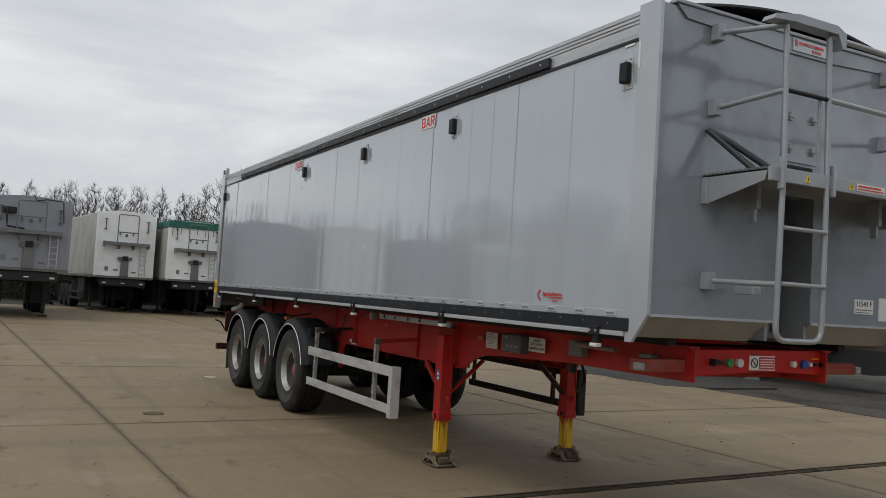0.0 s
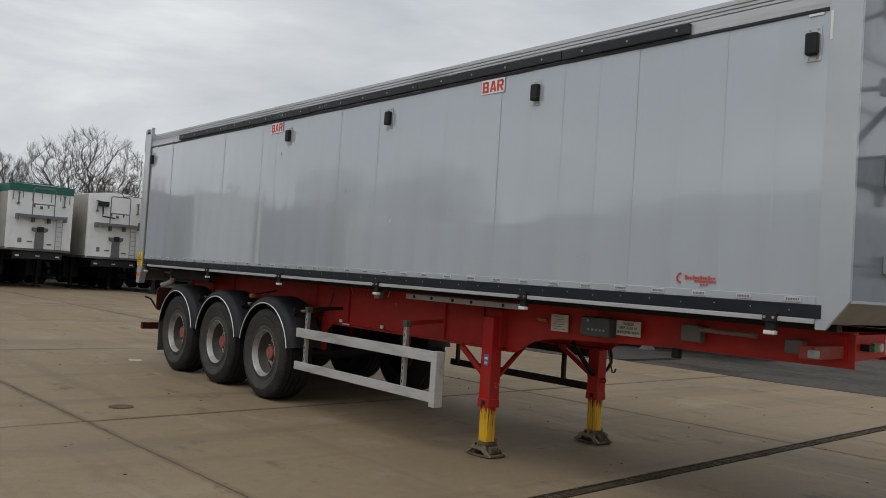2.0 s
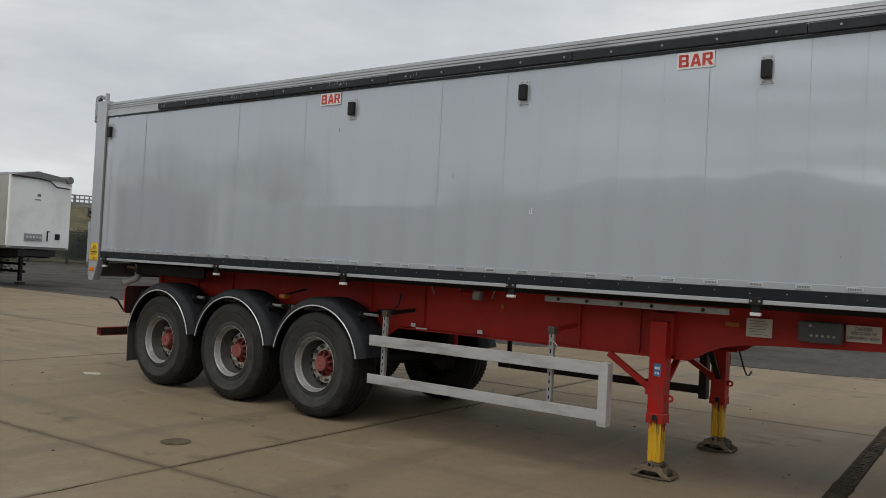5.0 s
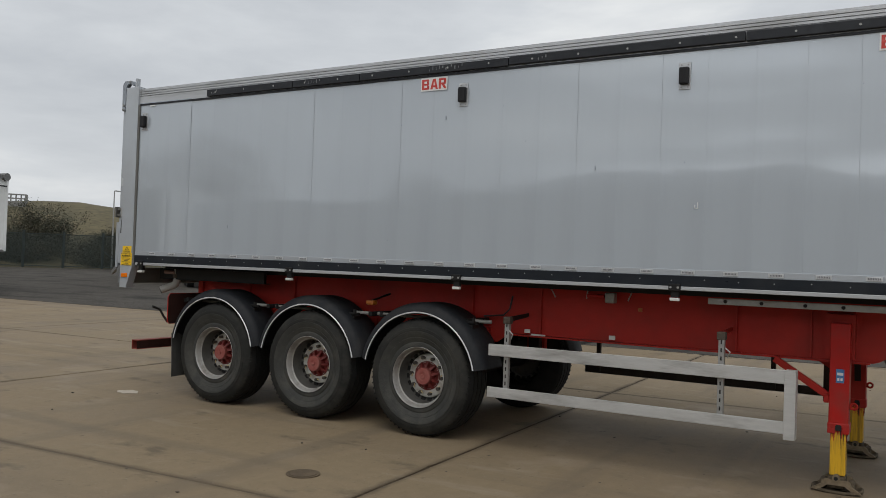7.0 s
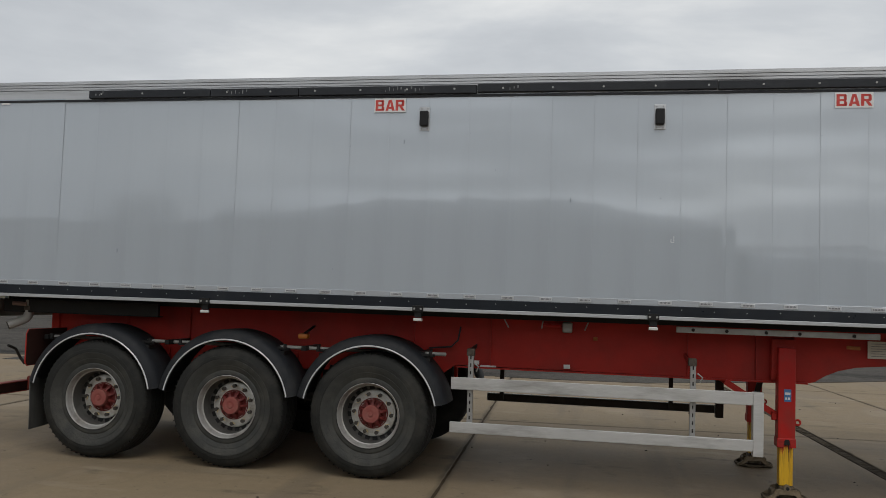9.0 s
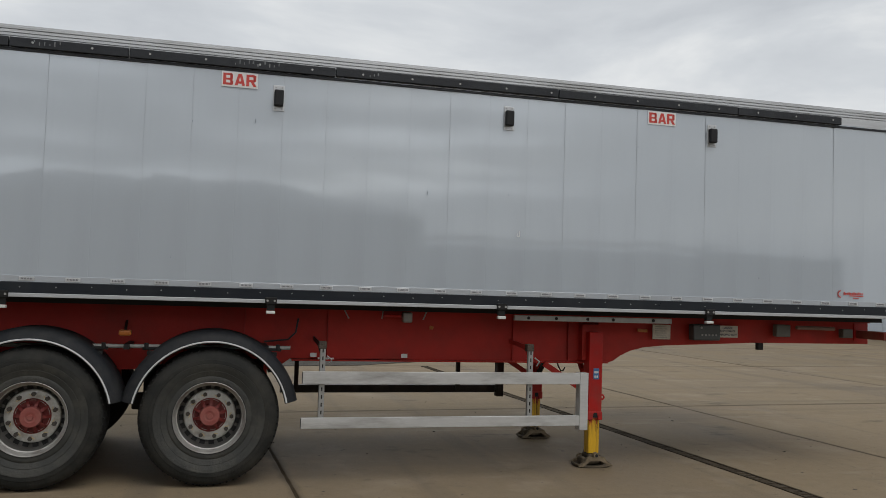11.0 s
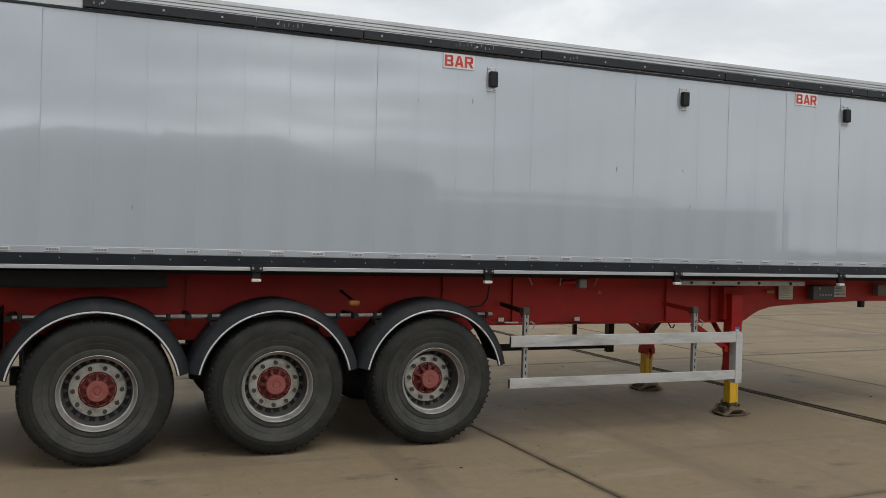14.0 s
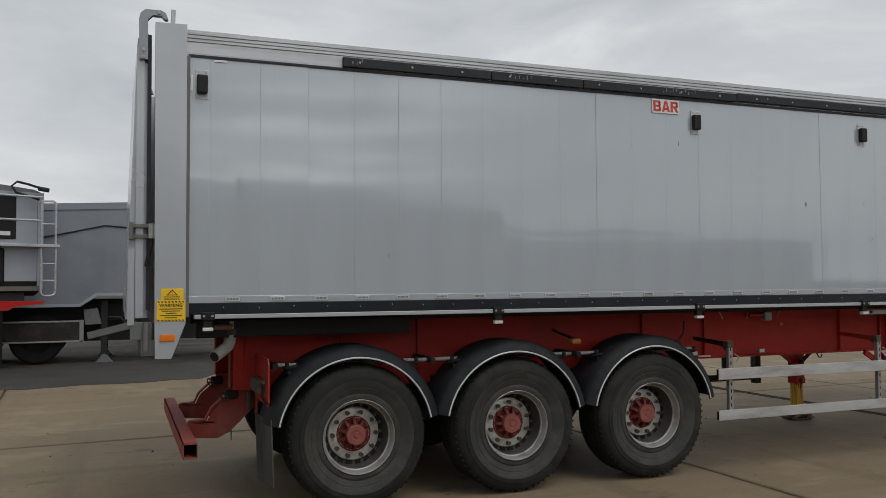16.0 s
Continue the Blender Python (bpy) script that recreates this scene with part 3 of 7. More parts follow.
part("top_rail", prism(bmesh.new(), [(2 * XM - x, z) for x, z in prof], 3.62, 14.25, "y"), ALU, trailer, "ribbed aluminium top rail")
part("gap_strip", boxes((3.392, 3.42, 3.80, 14.235, 3.243, 3.262)), BLACK_RUBBER, trailer, "thin black strip under the top rail")
strip_ends = [4.72, 5.85, 7.62, 9.55, 11.12, 11.95, 13.15]
for a, b in zip(strip_ends, strip_ends[1:]):
    sag = rng.uniform(-0.004, 0.004)
    part("rubber_strip", boxes((3.372, 3.4015, a + 0.003, b - 0.003, 3.270 + sag, 3.342 + sag), b=0.006), BLACK_RUBBER, trailer, "black rubber buffer strip")
bm = bmesh.new()
y = 4.82
while y < 13.1:
    rod(bm, (3.375, y, 3.306), (3.3695, y, 3.306), 0.009, seg=8)
    y += 0.41
pieces("strip_bolts", bm, GALV, trailer)
# scuffs where the strip has rubbed through
bm = bmesh.new()
for y0, n in ((10.0, 4), (10.16, 6), (11.6, 6), (9.2, 3), (13.0, 3)):
    for i in range(n):
        yy, zz, hh = y0 + 0.035 * i, 3.30 + rng.uniform(-0.012, 0.012), rng.uniform(0.012, 0.035)
        box(bm, 3.3705, 3.3722, yy, yy + rng.uniform(0.004, 0.012), zz, zz + hh)
pieces("scuffs", bm, GALV_DULL, trailer, "pale scuffs on the rubber strip")

# lower edge: light band with tabs, black rail, aluminium rail, clips
part("lower_band", boxes((3.3965, 3.41, 3.80, 14.235, 1.545, 1.592), b=0.002), SILVER_FRAME, trailer, "pale folded lower edge")
part("black_rail", boxes((3.388, 3.42, 3.765, 14.225, 1.466, 1.546), b=0.004), BLACK_RAIL, trailer, "glossy black side rail")
part("lower_rail", boxes((3.380, 3.46, 3.80, 14.19, 1.435, 1.464), b=0.003), RAIL_TRIM, trailer, "bright aluminium lower rail")
part("lower_rail", boxes((XF - 0.05, XF + 0.01, YF, 14.2, 1.40, 1.48), b=0.003), ALU, trailer)
bm = bmesh.new()
y = 3.95
while y < 14.15:
    rod(bm, (3.3885, y, 1.512 + 0.006 * math.sin(y * 9)), (3.386, y, 1.512 + 0.006 * math.sin(y * 9)), 0.005, seg=6)
    y += 0.245
pieces("rail_rivets", bm, GALV, trailer)
y, k = 3.883, 0
while y < 13.95:
    tab = part("maker_tab", boxes((3.392, 3.3972, y, y + 0.104, 1.555, 1.584), b=0.0015), TAB, trailer, "small white marker tab")
    bm = bmesh.new()
    for j in range(8):
        box(bm, 3.3905, 3.3923, y + 0.013 + j * 0.0102, y + 0.0195 + j * 0.0102, 1.5635, 1.5765)
    part("tab_print", bm, GREY_INK, tab)
    y += 0.3125
    k += 1
for y in (4.06, 6.11, 8.085, 9.99, 11.905, 14.10):
    clip = part("clip", boxes((3.362, 3.40, y - 0.045, y + 0.045, 1.428, 1.482), (3.38, 3.42, y - 0.03, y + 0.03, 1.38, 1.43), b=0.004), BLACK_STEEL, trailer, "black locking clip on the lower rail")
    part("marker_lamp", boxes((3.366, 3.41, y - 0.035, y + 0.035, 1.352, 1.376), b=0.005), LENS_WHITE, clip, "small white marker lamp")
    bm = bmesh.new()
    for dy in (-0.028, 0.028):
        rod(bm, (3.363, y + dy, 1.455), (3.357, y + dy, 1.455), 0.009, seg=8)
    pieces("bolts", bm, GALV, clip)

# stray sealant marks and nicks in the paint
bm = bmesh.new()
for _ in range(13):
    yy, zz = rng.uniform(4.2, 14.0), rng.uniform(1.7, 3.1)
    hh = rng.choice((0.006, 0.008, 0.012, 0.035))
    box(bm, 3.3985, 3.4003, yy, yy + rng.uniform(0.003, 0.007), zz, zz + hh)
pieces("paint_nick", bm, SILVER_DULL, trailer)

# front corner post, front wall with the ram recess, rear post
post_poly = [(3.61, 3.462), (3.798, 3.462), (3.798, 1.405), (3.742, 1.405), (3.61, 1.575)]
pieces("corner_post", prism(bmesh.new(), post_poly, 3.396, 3.42), SILVER_FRAME, trailer, "silver front corner post")
pieces("corner_post", prism(bmesh.new(), post_poly, 5.88, 5.904), SILVER_FRAME, trailer, "silver front corner post")
part("front_wall", prism(bmesh.new(), [(3.42, 1.575), (4.46, 1.575), (4.46, 2.40), (4.80, 2.40), (4.80, 1.575), (5.88, 1.575), (5.88, 3.44), (3.42, 3.44)], 3.614, 3.66, "y"), FRONT_GREY, trailer, "grey sheet-metal front wall")
part("ram_recess", boxes((4.43, 4.46, 3.66, 4.1, 1.45, 2.44), (4.80, 4.83, 3.66, 4.1, 1.45, 2.44), (4.43, 4.83, 4.08, 4.1, 1.45, 2.44), (4.43, 4.83, 3.66, 4.1, 2.40, 2.44)), FRONT_GREY, trailer, "recess for the tipping ram")
bm = bmesh.new()
rod(bm, (4.65, 3.92, 1.50), (4.65, 3.92, 2.38), 0.09, seg=20)
part("tipping_ram", bm, DARK_GREY, trailer, "dark grey tipping ram", smooth=True)
bm = prism(bmesh.new(), [(3.614, 1.575), (3.80, 1.435), (3.84, 1.435), (3.66, 1.575)], 3.42, 4.43)
prism(bm, [(3.614, 1.575), (3.80, 1.435), (3.84, 1.435), (3.66, 1.575)], 4.83, 5.88)
part("front_skirt", bm, SKIRT, trailer, "sloping dark grey skirt under the front wall")
part("front_lip", boxes((3.42, 4.46, 3.603, 3.62, 1.565, 1.582), (4.80, 5.86, 3.603, 3.62, 1.565, 1.582)), SILVER_FRAME, trailer)
head = [(3.50, 3.462), (3.60, 3.375), (4.40, 3.335), (4.90, 3.335), (5.70, 3.375), (5.80, 3.462)]
part("header_plate", prism(bmesh.new(), head, 3.600, 3.614, "y"), FRONT_GREY, trailer, "folded header plate over the front wall")
part("header_lip", boxes((3.50, 5.80, 3.585, 3.66, 3.45, 3.472), b=0.004), TUBE_PAINT, trailer)
rear_poly = [(14.247, 3.462), (14.455, 3.458), (14.447, 1.42), (14.443, 1.175), (14.338, 1.172), (14.247, 1.41)]
part("rear_post", prism(bmesh.new(), rear_poly, 3.378, 3.47), SILVER_FRAME, trailer, "silver rear corner post with a tapered tail")
part("rear_post", prism(bmesh.new(), rear_poly, 5.83, 5.92), SILVER_FRAME, trailer, "silver rear corner post with a tapered tail")
part("post_bead", boxes((3.384, 3.41, 14.225, 14.25, 1.45, 3.25), b=0.003), DARK_GREY, trailer)
part("floor_pan", boxes((3.47, 5.83, 3.82, 14.2, 1.46, 1.50)), DARK_GREY, trailer)

# arched black cover sheet over the load
arc = []
for i in range(17):
    a = i / 16
    arc.append((X0 + 0.05 + a * 2.4, 3.44 + 0.17 * math.sin(math.pi * a)))
poly = arc + [(x, z - 0.015) for x, z in arc[::-1]]
part("cover_sheet", prism(bmesh.new(), poly, 3.62, 14.3, "y"), TARP, trailer, "black cover sheet arched over the body", smooth=True)

# rear door, its hook hinges and clamps
door = part("rear_door", prism(bmesh.new(), [(14.492, 1.45), (14.63, 1.44), (14.565, 3.36), (14.492, 3.40)], 3.47, 5.83), SILVER_FRAME, trailer, "silver hinged rear door")
part("door_edge", prism(bmesh.new(), [(14.475, 1.50), (14.50, 1.50), (14.50, 3.38), (14.475, 3.38)], 3.43, 3.50), BLACK_RUBBER, door)
bm = boxes((3.44, 3.49, 14.575, 14.618, 1.40, 1.92), (3.44, 3.49, 14.52, 14.57, 1.45, 3.30))
part("door_stiffener", bm, SILVER_FRAME, door)
for xh in (3.405, 5.84):
    hook = [(14.555, 3.205), (14.56, 3.48), (14.55, 3.52), (14.52, 3.548), (14.42, 3.550), (14.388, 3.535), (14.37, 3.49), (14.392, 3.49), (14.412, 3.512), (14.47, 3.512), (14.502, 3.48), (14.50, 3.205)]
    hinge = part("hinge", prism(bmesh.new(), hook, xh, xh + 0.055), FRONT_GREY, trailer, "hooked steel door hinge")
    bm = bmesh.new()
    for yy, zz in ((14.43, 3.532), (14.53, 3.27), (14.53, 3.22)):
        rod(bm, (xh - 0.012, yy, zz), (xh + 0.06, yy, zz), 0.013, seg=10)
    pieces("pins", bm, GALV, hinge)
    bm = bmesh.new()
    beam(bm, (xh + 0.03, 14.34, 3.45), (xh + 0.03, 14.335, 3.57), 0.05, 0.03, 0.004, up=(0, 1, 0))
    part("lug", bm, SILVER_FRAME, hinge)
for zc in (2.035,):
    clamp = part("door_clamp", boxes((3.42, 3.52, 14.44, 14.60, zc + 0.022, zc + 0.048), (3.42, 3.52, 14.44, 14.60, zc - 0.048, zc - 0.022), (3.40, 3.46, 14.585, 14.61, zc - 0.06, zc + 0.06), (3.45, 3.50, 14.45, 14.59, zc - 0.022, zc + 0.022), b=0.003), DARK_GREY, trailer, "dark steel door clamp")
    bm = tube(bmesh.new(), [(3.42, 14.47, zc - 0.02), (3.41, 14.475, zc - 0.1), (3.42, 14.50, zc - 0.24)], 0.014)
    part("lever", bm, BLACK_STEEL, clamp)
    bm = bmesh.new()
    for yy in (14.445, 14.475):
        rod(bm, (3.40, yy, zc - 0.05), (3.40, yy, zc + 0.05), 0.016, seg=8)
    part("barrel", bm, GALV, clamp)
# latch gear under the door
bm = boxes((3.45, 3.50, 14.46, 14.60, 1.30, 1.42), (3.44, 3.52, 14.44, 14.53, 1.19, 1.30), b=0.004)
beam(bm, (3.46, 14.60, 1.40), (3.60, 14.86, 1.33), 0.03, 0.045)
rod(bm, (3.42, 14.50, 1.22), (3.42, 14.50, 1.42), 0.018, seg=8)
part("door_latch", bm, FRONT_GEAR, trailer, "galvanised latch gear under the rear door")
part("chain_box", boxes((3.5, 5.8, 14.44, 14.55, 1.22, 1.40), b=0.01), DARK_GREY, trailer)

# latches along the top of the side
for y in (3.885, 6.106, 8.062, 9.993, 14.146):
    hold = part("sheet_catch", boxes((3.3955, 3.4005, y - 0.045, y + 0.045, 2.955, 3.16), b=0.002), ALU, trailer, "cover catch on an aluminium plate")
    t = bmesh.new()
    box(t, 3.352, 3.396, y - 0.036, y + 0.036, 2.99, 3.12, b=0.010)
    part("catch_block", t, BLACK_PLASTIC, hold, "black plastic block")
    bm = bmesh.new()
    for dy, dz in ((-0.025, 2.972), (0.025, 2.972), (-0.025, 3.142), (0.025, 3.142)):
        rod(bm, (3.396, y + dy, dz), (3.391, y + dy, dz), 0.006, seg=8)
    pieces("screws", bm, GALV, hold)

# plain paper strips by the end catches
for a, b, c, d in ((13.976, 14.066, 3.224, 3.238), (14.205, 14.222, 3.010, 3.120), (3.830, 3.92, 3.224, 3.238), (3.774, 3.789, 3.07, 3.235)):
    part("paper_strip", boxes((3.3932 if a > 3.78 else 3.3925, 3.3975 if a > 3.78 else 3.396, a, b, c, d)), WHITE_STICKER, trailer, "narrow pale sticker")

# stickers on the side: heavy block letters
def block(u0, u1, v0, v1):
    return [(u0, v0), (u1, v0), (u1, v1), (u0, v1)]


STEM = block(0.0, 0.023, 0.0, 0.092)
BLOCK_BAR = (
    [STEM, block(0.023, 0.066, 0.075, 0.092), block(0.023, 0.066, 0.038, 0.054), block(0.023, 0.070, 0.0, 0.017), [(0.066, 0.038), (0.073, 0.046), (0.073, 0.084), (0.066, 0.092), (0.052, 0.075), (0.052, 0.054)], [(0.070, 0.0), (0.077, 0.008), (0.077, 0.032), (0.066, 0.038), (0.054, 0.038), (0.054, 0.017)]],
    [[(0.0, 0.0), (0.023, 0.0), (0.040, 0.070), (0.040, 0.092), (0.026, 0.092)], [(0.080, 0.0), (0.054, 0.092), (0.040, 0.092), (0.040, 0.070), (0.057, 0.0)], [(0.0268, 0.016), (0.0532, 0.016), (0.0487, 0.034), (0.0313, 0.034)]],
    [STEM, block(0.023, 0.066, 0.075, 0.092), block(0.023, 0.066, 0.036, 0.053), [(0.066, 0.036), (0.075, 0.044), (0.075, 0.084), (0.066, 0.092), (0.053, 0.075), (0.053, 0.053)], [(0.033, 0.036), (0.056, 0.036), (0.081, 0.0), (0.056, 0.0)]],
)
for yc in (6.615, 10.298):
    bar = part("bar_sticker", boxes((3.3935, 3.3955, yc - 0.138, yc + 0.138, 3.116, 3.236)), WHITE_STICKER, trailer, "white sticker with red lettering")
    for k, bits in enumerate(BLOCK_BAR):
        bm = bmesh.new()
        for bit in bits:
            prism(bm, [(yc + 0.127 - 0.088 * k - u, 3.130 + v) for u, v in bit], 3.392, 3.3934)
        part("letter", bm, RED_INK, bar)
logo = part("maker_logo", boxes((3.3945, 3.3965, 4.445, 4.60, 1.640, 1.650)), RED_INK, trailer, "red maker's mark")
bm = bmesh.new()
for j in range(12):
    box(bm, 3.3945, 3.3965, 4.655 - j * 0.0185, 4.668 - j * 0.0185, 1.653 + 0.0006 * j, 1.672 + (0.008 if j % 3 == 0 else 0))
for j in range(3):
    box(bm, 3.3945, 3.3965, 4.50 + j * 0.022, 4.512 + j * 0.022, 1.616, 1.628)
for j in range(7):
    a = math.pi * (0.55 + 0.9 * j / 6)
    box(bm, 3.3945, 3.3965, 4.70 - 0.03 * math.cos(a) - 0.006, 4.70 - 0.03 * math.cos(a) + 0.006, 1.66 - 0.03 * math.sin(a) - 0.006, 1.66 - 0.03 * math.sin(a) + 0.006)
pieces("mark_shape", bm, RED_INK, logo)
warn_top = part("warning_sticker", boxes((3.3735, 3.3785, 14.262, 14.408, 1.568, 1.646), b=0.001), YELLOW_STICKER, trailer, "yellow warning sticker with black lettering")
bm = prism(bmesh.new(), [(14.372, 1.600), (14.335, 1.640), (14.298, 1.600)], 3.3728, 3.3734)
part("triangle", bm, BLACK_INK, warn_top)
bm = prism(bmesh.new(), [(14.358, 1.605), (14.335, 1.632), (14.312, 1.605)], 3.3718, 3.3727)
part("triangle_field", bm, YELLOW_STICKER, warn_top)
bm = bmesh.new()
box(bm, 3.3708, 3.3717, 14.333, 14.337, 1.612, 1.624)
for zz in (1.590, 1.582, 1.574):
    box(bm, 3.3728, 3.3734, 14.285, 14.39, zz - 0.002, zz + 0.002)
part("print_bars", bm, BLACK_INK, warn_top)
warn = part("warning_sticker", boxes((3.3735, 3.3785, 14.25, 14.434, 1.425, 1.567), b=0.001), YELLOW_STICKER, trailer, "yellow warning sticker with black lettering")
lettering("letters", "WARNING", 0.030, (3.373, 14.342, 1.532), SIDE, BLACK_INK, warn, wide=1.0, bold=0.0008, gap=1.05)
bm = bmesh.new()
for j, (zz, hw) in enumerate(((1.508, 0.075), (1.494, 0.06), (1.479, 0.035), (1.464, 0.072), (1.449, 0.04))):
    box(bm, 3.3728, 3.3734, 14.342 - hw, 14.342 + hw, zz - 0.003, zz + 0.003)
for zz in (1.556, 1.432):
    for j in range(8):
        yy = 14.256 + j * 0.0225
        prism(bm, [(yy, zz - 0.005), (yy + 0.011, zz - 0.005), (yy + 0.017, zz + 0.005), (yy + 0.006, zz + 0.005)], 3.3728, 3.3734)
part("print_bars", bm, BLACK_INK, warn)
part("side_lamp", boxes((3.366, 3.379, 14.316, 14.411, 1.291, 1.336), b=0.004), AMBER, trailer, "amber side lamp")
part("scratch", boxes((3.3983, 3.3995, 7.935, 7.94, 2.05, 2.10), (3.3983, 3.3995, 7.94, 7.962, 2.05, 2.055), (3.3983, 3.3995, 7.957, 7.962, 2.05, 2.08)), WHITE_STICKER, trailer, "small pale scrape in the paint")

# front gear: ladder, platform, tubes
LY, XL, XR = 3.10, 3.90, 4.265
ladder = thing("access_ladder", ((XL + XR) / 2, LY, 1.47), "grey tubular ladder in front of the trailer's platform", "ladder")
pts = [(XL, LY + 0.025, 3.27)] + bend((XL, LY + 0.025, 3.27), (XL, LY + 0.012, 2.6), (XL, LY, 2.0), 0.1) + bend((XL, LY, 2.0), (XL - 0.01, LY + 0.02, 1.475), (XL + 0.15, LY + 0.02, 1.475), 0.085) + bend((XL + 0.15, LY + 0.02, 1.475), (XR + 0.01, LY + 0.02, 1.475), (XR, LY, 2.0), 0.085) + bend((XR, LY, 2.0), (XR, LY + 0.012, 2.6), (XR, LY + 0.025, 3.27), 0.1) + [(XR, LY + 0.025, 3.27)]
part("ladder_frame", tube(bmesh.new(), pts, 0.0168, 12), TUBE_PAINT, ladder, smooth=True)
for zz in (1.795, 2.11):
    part("rung", rod(bmesh.new(), (XL, LY, zz), (XR, LY, zz), 0.013), TUBE_PAINT, ladder, smooth=True)
hoop = prism(bmesh.new(), [(XL - 0.15, 3.272), (XL - 0.13, 3.302), (XL + 0.06, 3.335), (XR + 0.02, 3.335), (XR + 0.10, 3.30), (XR + 0.10, 3.22), (XR + 0.07, 3.20), (XR + 0.03, 3.285), (XL + 0.02, 3.285)], LY - 0.015, LY + 0.075, "y")
part("hoop", hoop, TUBE_PAINT, ladder)
platform = thing("front_platform", (4.65, 3.36, 2.3), "grey pressed-steel walkway platform on the trailer front", "platform")
PX0, PX1, PY = 3.79, 5.51, 3.125
part("deck", boxes((PX0, PX1, PY, 3.612, 2.425, 2.437)), TUBE_PAINT, platform)
for k in range(14):
    y0 = PY + 0.02 + k * 0.034
    part("grip_tooth", boxes((PX0 - 0.004, PX0 + 0.05, y0, y0 + 0.018, 2.437, 2.446)), DARK_GREY, platform)
for xx in (PX0, PX1 - 0.006):
    part("end_bracket", prism(bmesh.new(), [(3.613, 2.265), (3.57, 2.265), (PY + 0.02, 2.37), (PY, 2.435), (3.613, 2.435)], xx, xx + 0.006), TUBE_PAINT, platform)
    part("end_flange", boxes((xx - 0.012, xx + 0.02, 3.565, 3.613, 2.262, 2.425), b=0.004), TUBE_PAINT, platform)
part("front_beam", boxes((PX0, PX1, PY - 0.025, PY, 2.365, 2.447), b=0.005), TUBE_PAINT, platform)
for xx in (4.05, 5.20):
    part("under_bracket", boxes((xx, xx + 0.035, 3.42, 3.52, 2.25, 2.425), (xx + 0.006, xx + 0.03, 3.44, 3.49, 2.17, 2.26), b=0.006), TUBE_PAINT, platform)
for xx in (XL - 0.035, XR + 0.035):
    part("ladder_lug", boxes((xx - 0.010, xx + 0.010, PY - 0.05, PY - 0.01, 2.32, 2.51), b=0.008), TUBE_PAINT, platform)
for xx, zz in ((4.09, 2.405), (4.47, 2.405)):
    hz = part("hazard_sign", prism(bmesh.new(), [(xx - 0.024, zz - 0.02), (xx, zz + 0.024), (xx + 0.024, zz - 0.02)], PY - 0.029, PY - 0.026, "y"), YELLOW_STICKER, platform, "yellow hazard triangle")
    part("hazard_mark", prism(bmesh.new(), [(xx - 0.006, zz - 0.01), (xx, zz + 0.012), (xx + 0.006, zz - 0.01)], PY - 0.0315, PY - 0.0295, "y"), BLACK_INK, hz)
nt = part("notice", boxes((4.52, 4.78, PY - 0.029, PY - 0.026, 2.385, 2.43)), WHITE_STICKER, platform, "white notice with red print")
part("notice_print", boxes((4.53, 4.77, PY - 0.0315, PY - 0.0295, 2.394, 2.401), (4.53, 4.74, PY - 0.0315, PY - 0.0295, 2.41, 2.421)), RED_INK, nt)
for zz, tip in ((3.325, 3.27), (2.86, 2.895), (1.80, 1.79)):
    rail = thing("hand_rail" if zz > 2 else "stay_tube", (3.84, 3.58, zz), "grey tube rail bracketed to the trailer front", "rail")
    part("bracket", boxes((3.805, 3.865, 3.548, 3.613, zz - 0.052, zz + 0.052), b=0.003), TUBE_PAINT, rail)
    part("tube", rod(bmesh.new(), (3.85, 3.56, zz), (XL, LY + (0.01 if tip < 2 else 0.018 if tip < 3 else 0.025), tip), 0.0165), TUBE_PAINT, rail, smooth=True)
    if zz > 2:
        rail = thing("hand_rail", (5.46, 3.58, zz), "grey tube rail bracketed to the trailer front", "rail")
        part("bracket", boxes((5.435, 5.495, 3.548, 3.613, zz - 0.052, zz + 0.052), b=0.003), TUBE_PAINT, rail)
        part("tube", tube(bmesh.new(), [(XR, LY + 0.018, tip)] + bend((XR, LY + 0.018, tip), (5.30, LY + 0.05, tip), (5.46, 3.56, zz), 0.12) + [(5.46, 3.56, zz)], 0.0165), TUBE_PAINT, rail, smooth=True)
part("mid_bar", rod(bmesh.new(), (XL + 0.01, LY + 0.018, 2.895), (XR - 0.01, LY + 0.018, 2.895), 0.013), BLACK_STEEL, trailer, smooth=True)
part("upright", boxes((XR - 0.062, XR - 0.04, LY + 0.03, LY + 0.042, 2.43, 2.90), b=0.003), TUBE_PAINT, trailer, "flat grey upright by the ladder")
part("stay_lug", boxes((4.02, 4.09, 3.40, 3.55, 1.73, 1.78), b=0.006), TUBE_PAINT, trailer)
hatch = part("hatch", boxes((4.47, 4.80, 3.602, 3.6135, 2.62, 3.07), b=0.003), FRONT_GREY, trailer, "grey inspection hatch")
for xx in (4.52, 4.74):
    for zz in (2.705, 2.915):
        part("hatch_clip", boxes((xx - 0.010, xx + 0.010, 3.58, 3.602, zz - 0.028, zz + 0.028), (xx - 0.022, xx + 0.018, 3.575, 3.595, zz - 0.008, zz + 0.008), b=0.003), GALV, hatch)
# flat black plate drawn for the shade in the gap below the hatch
part("slot", boxes((4.50, 4.76, 3.602, 3.613, 2.535, 2.60)), BLACK_PLASTIC, trailer, "black plate for the dark gap above the platform")
for line in ([(3.80, 3.60, 2.72), (3.83, 3.50, 2.63), (3.88, 3.30, 2.45)], [(3.80, 3.60, 2.72), (3.86, 3.48, 2.64), (3.97, 3.24, 2.45)]):
    part("hose", tube(bmesh.new(), line, 0.019), BLACK_RUBBER, trailer, "black hose down to the platform", smooth=True)
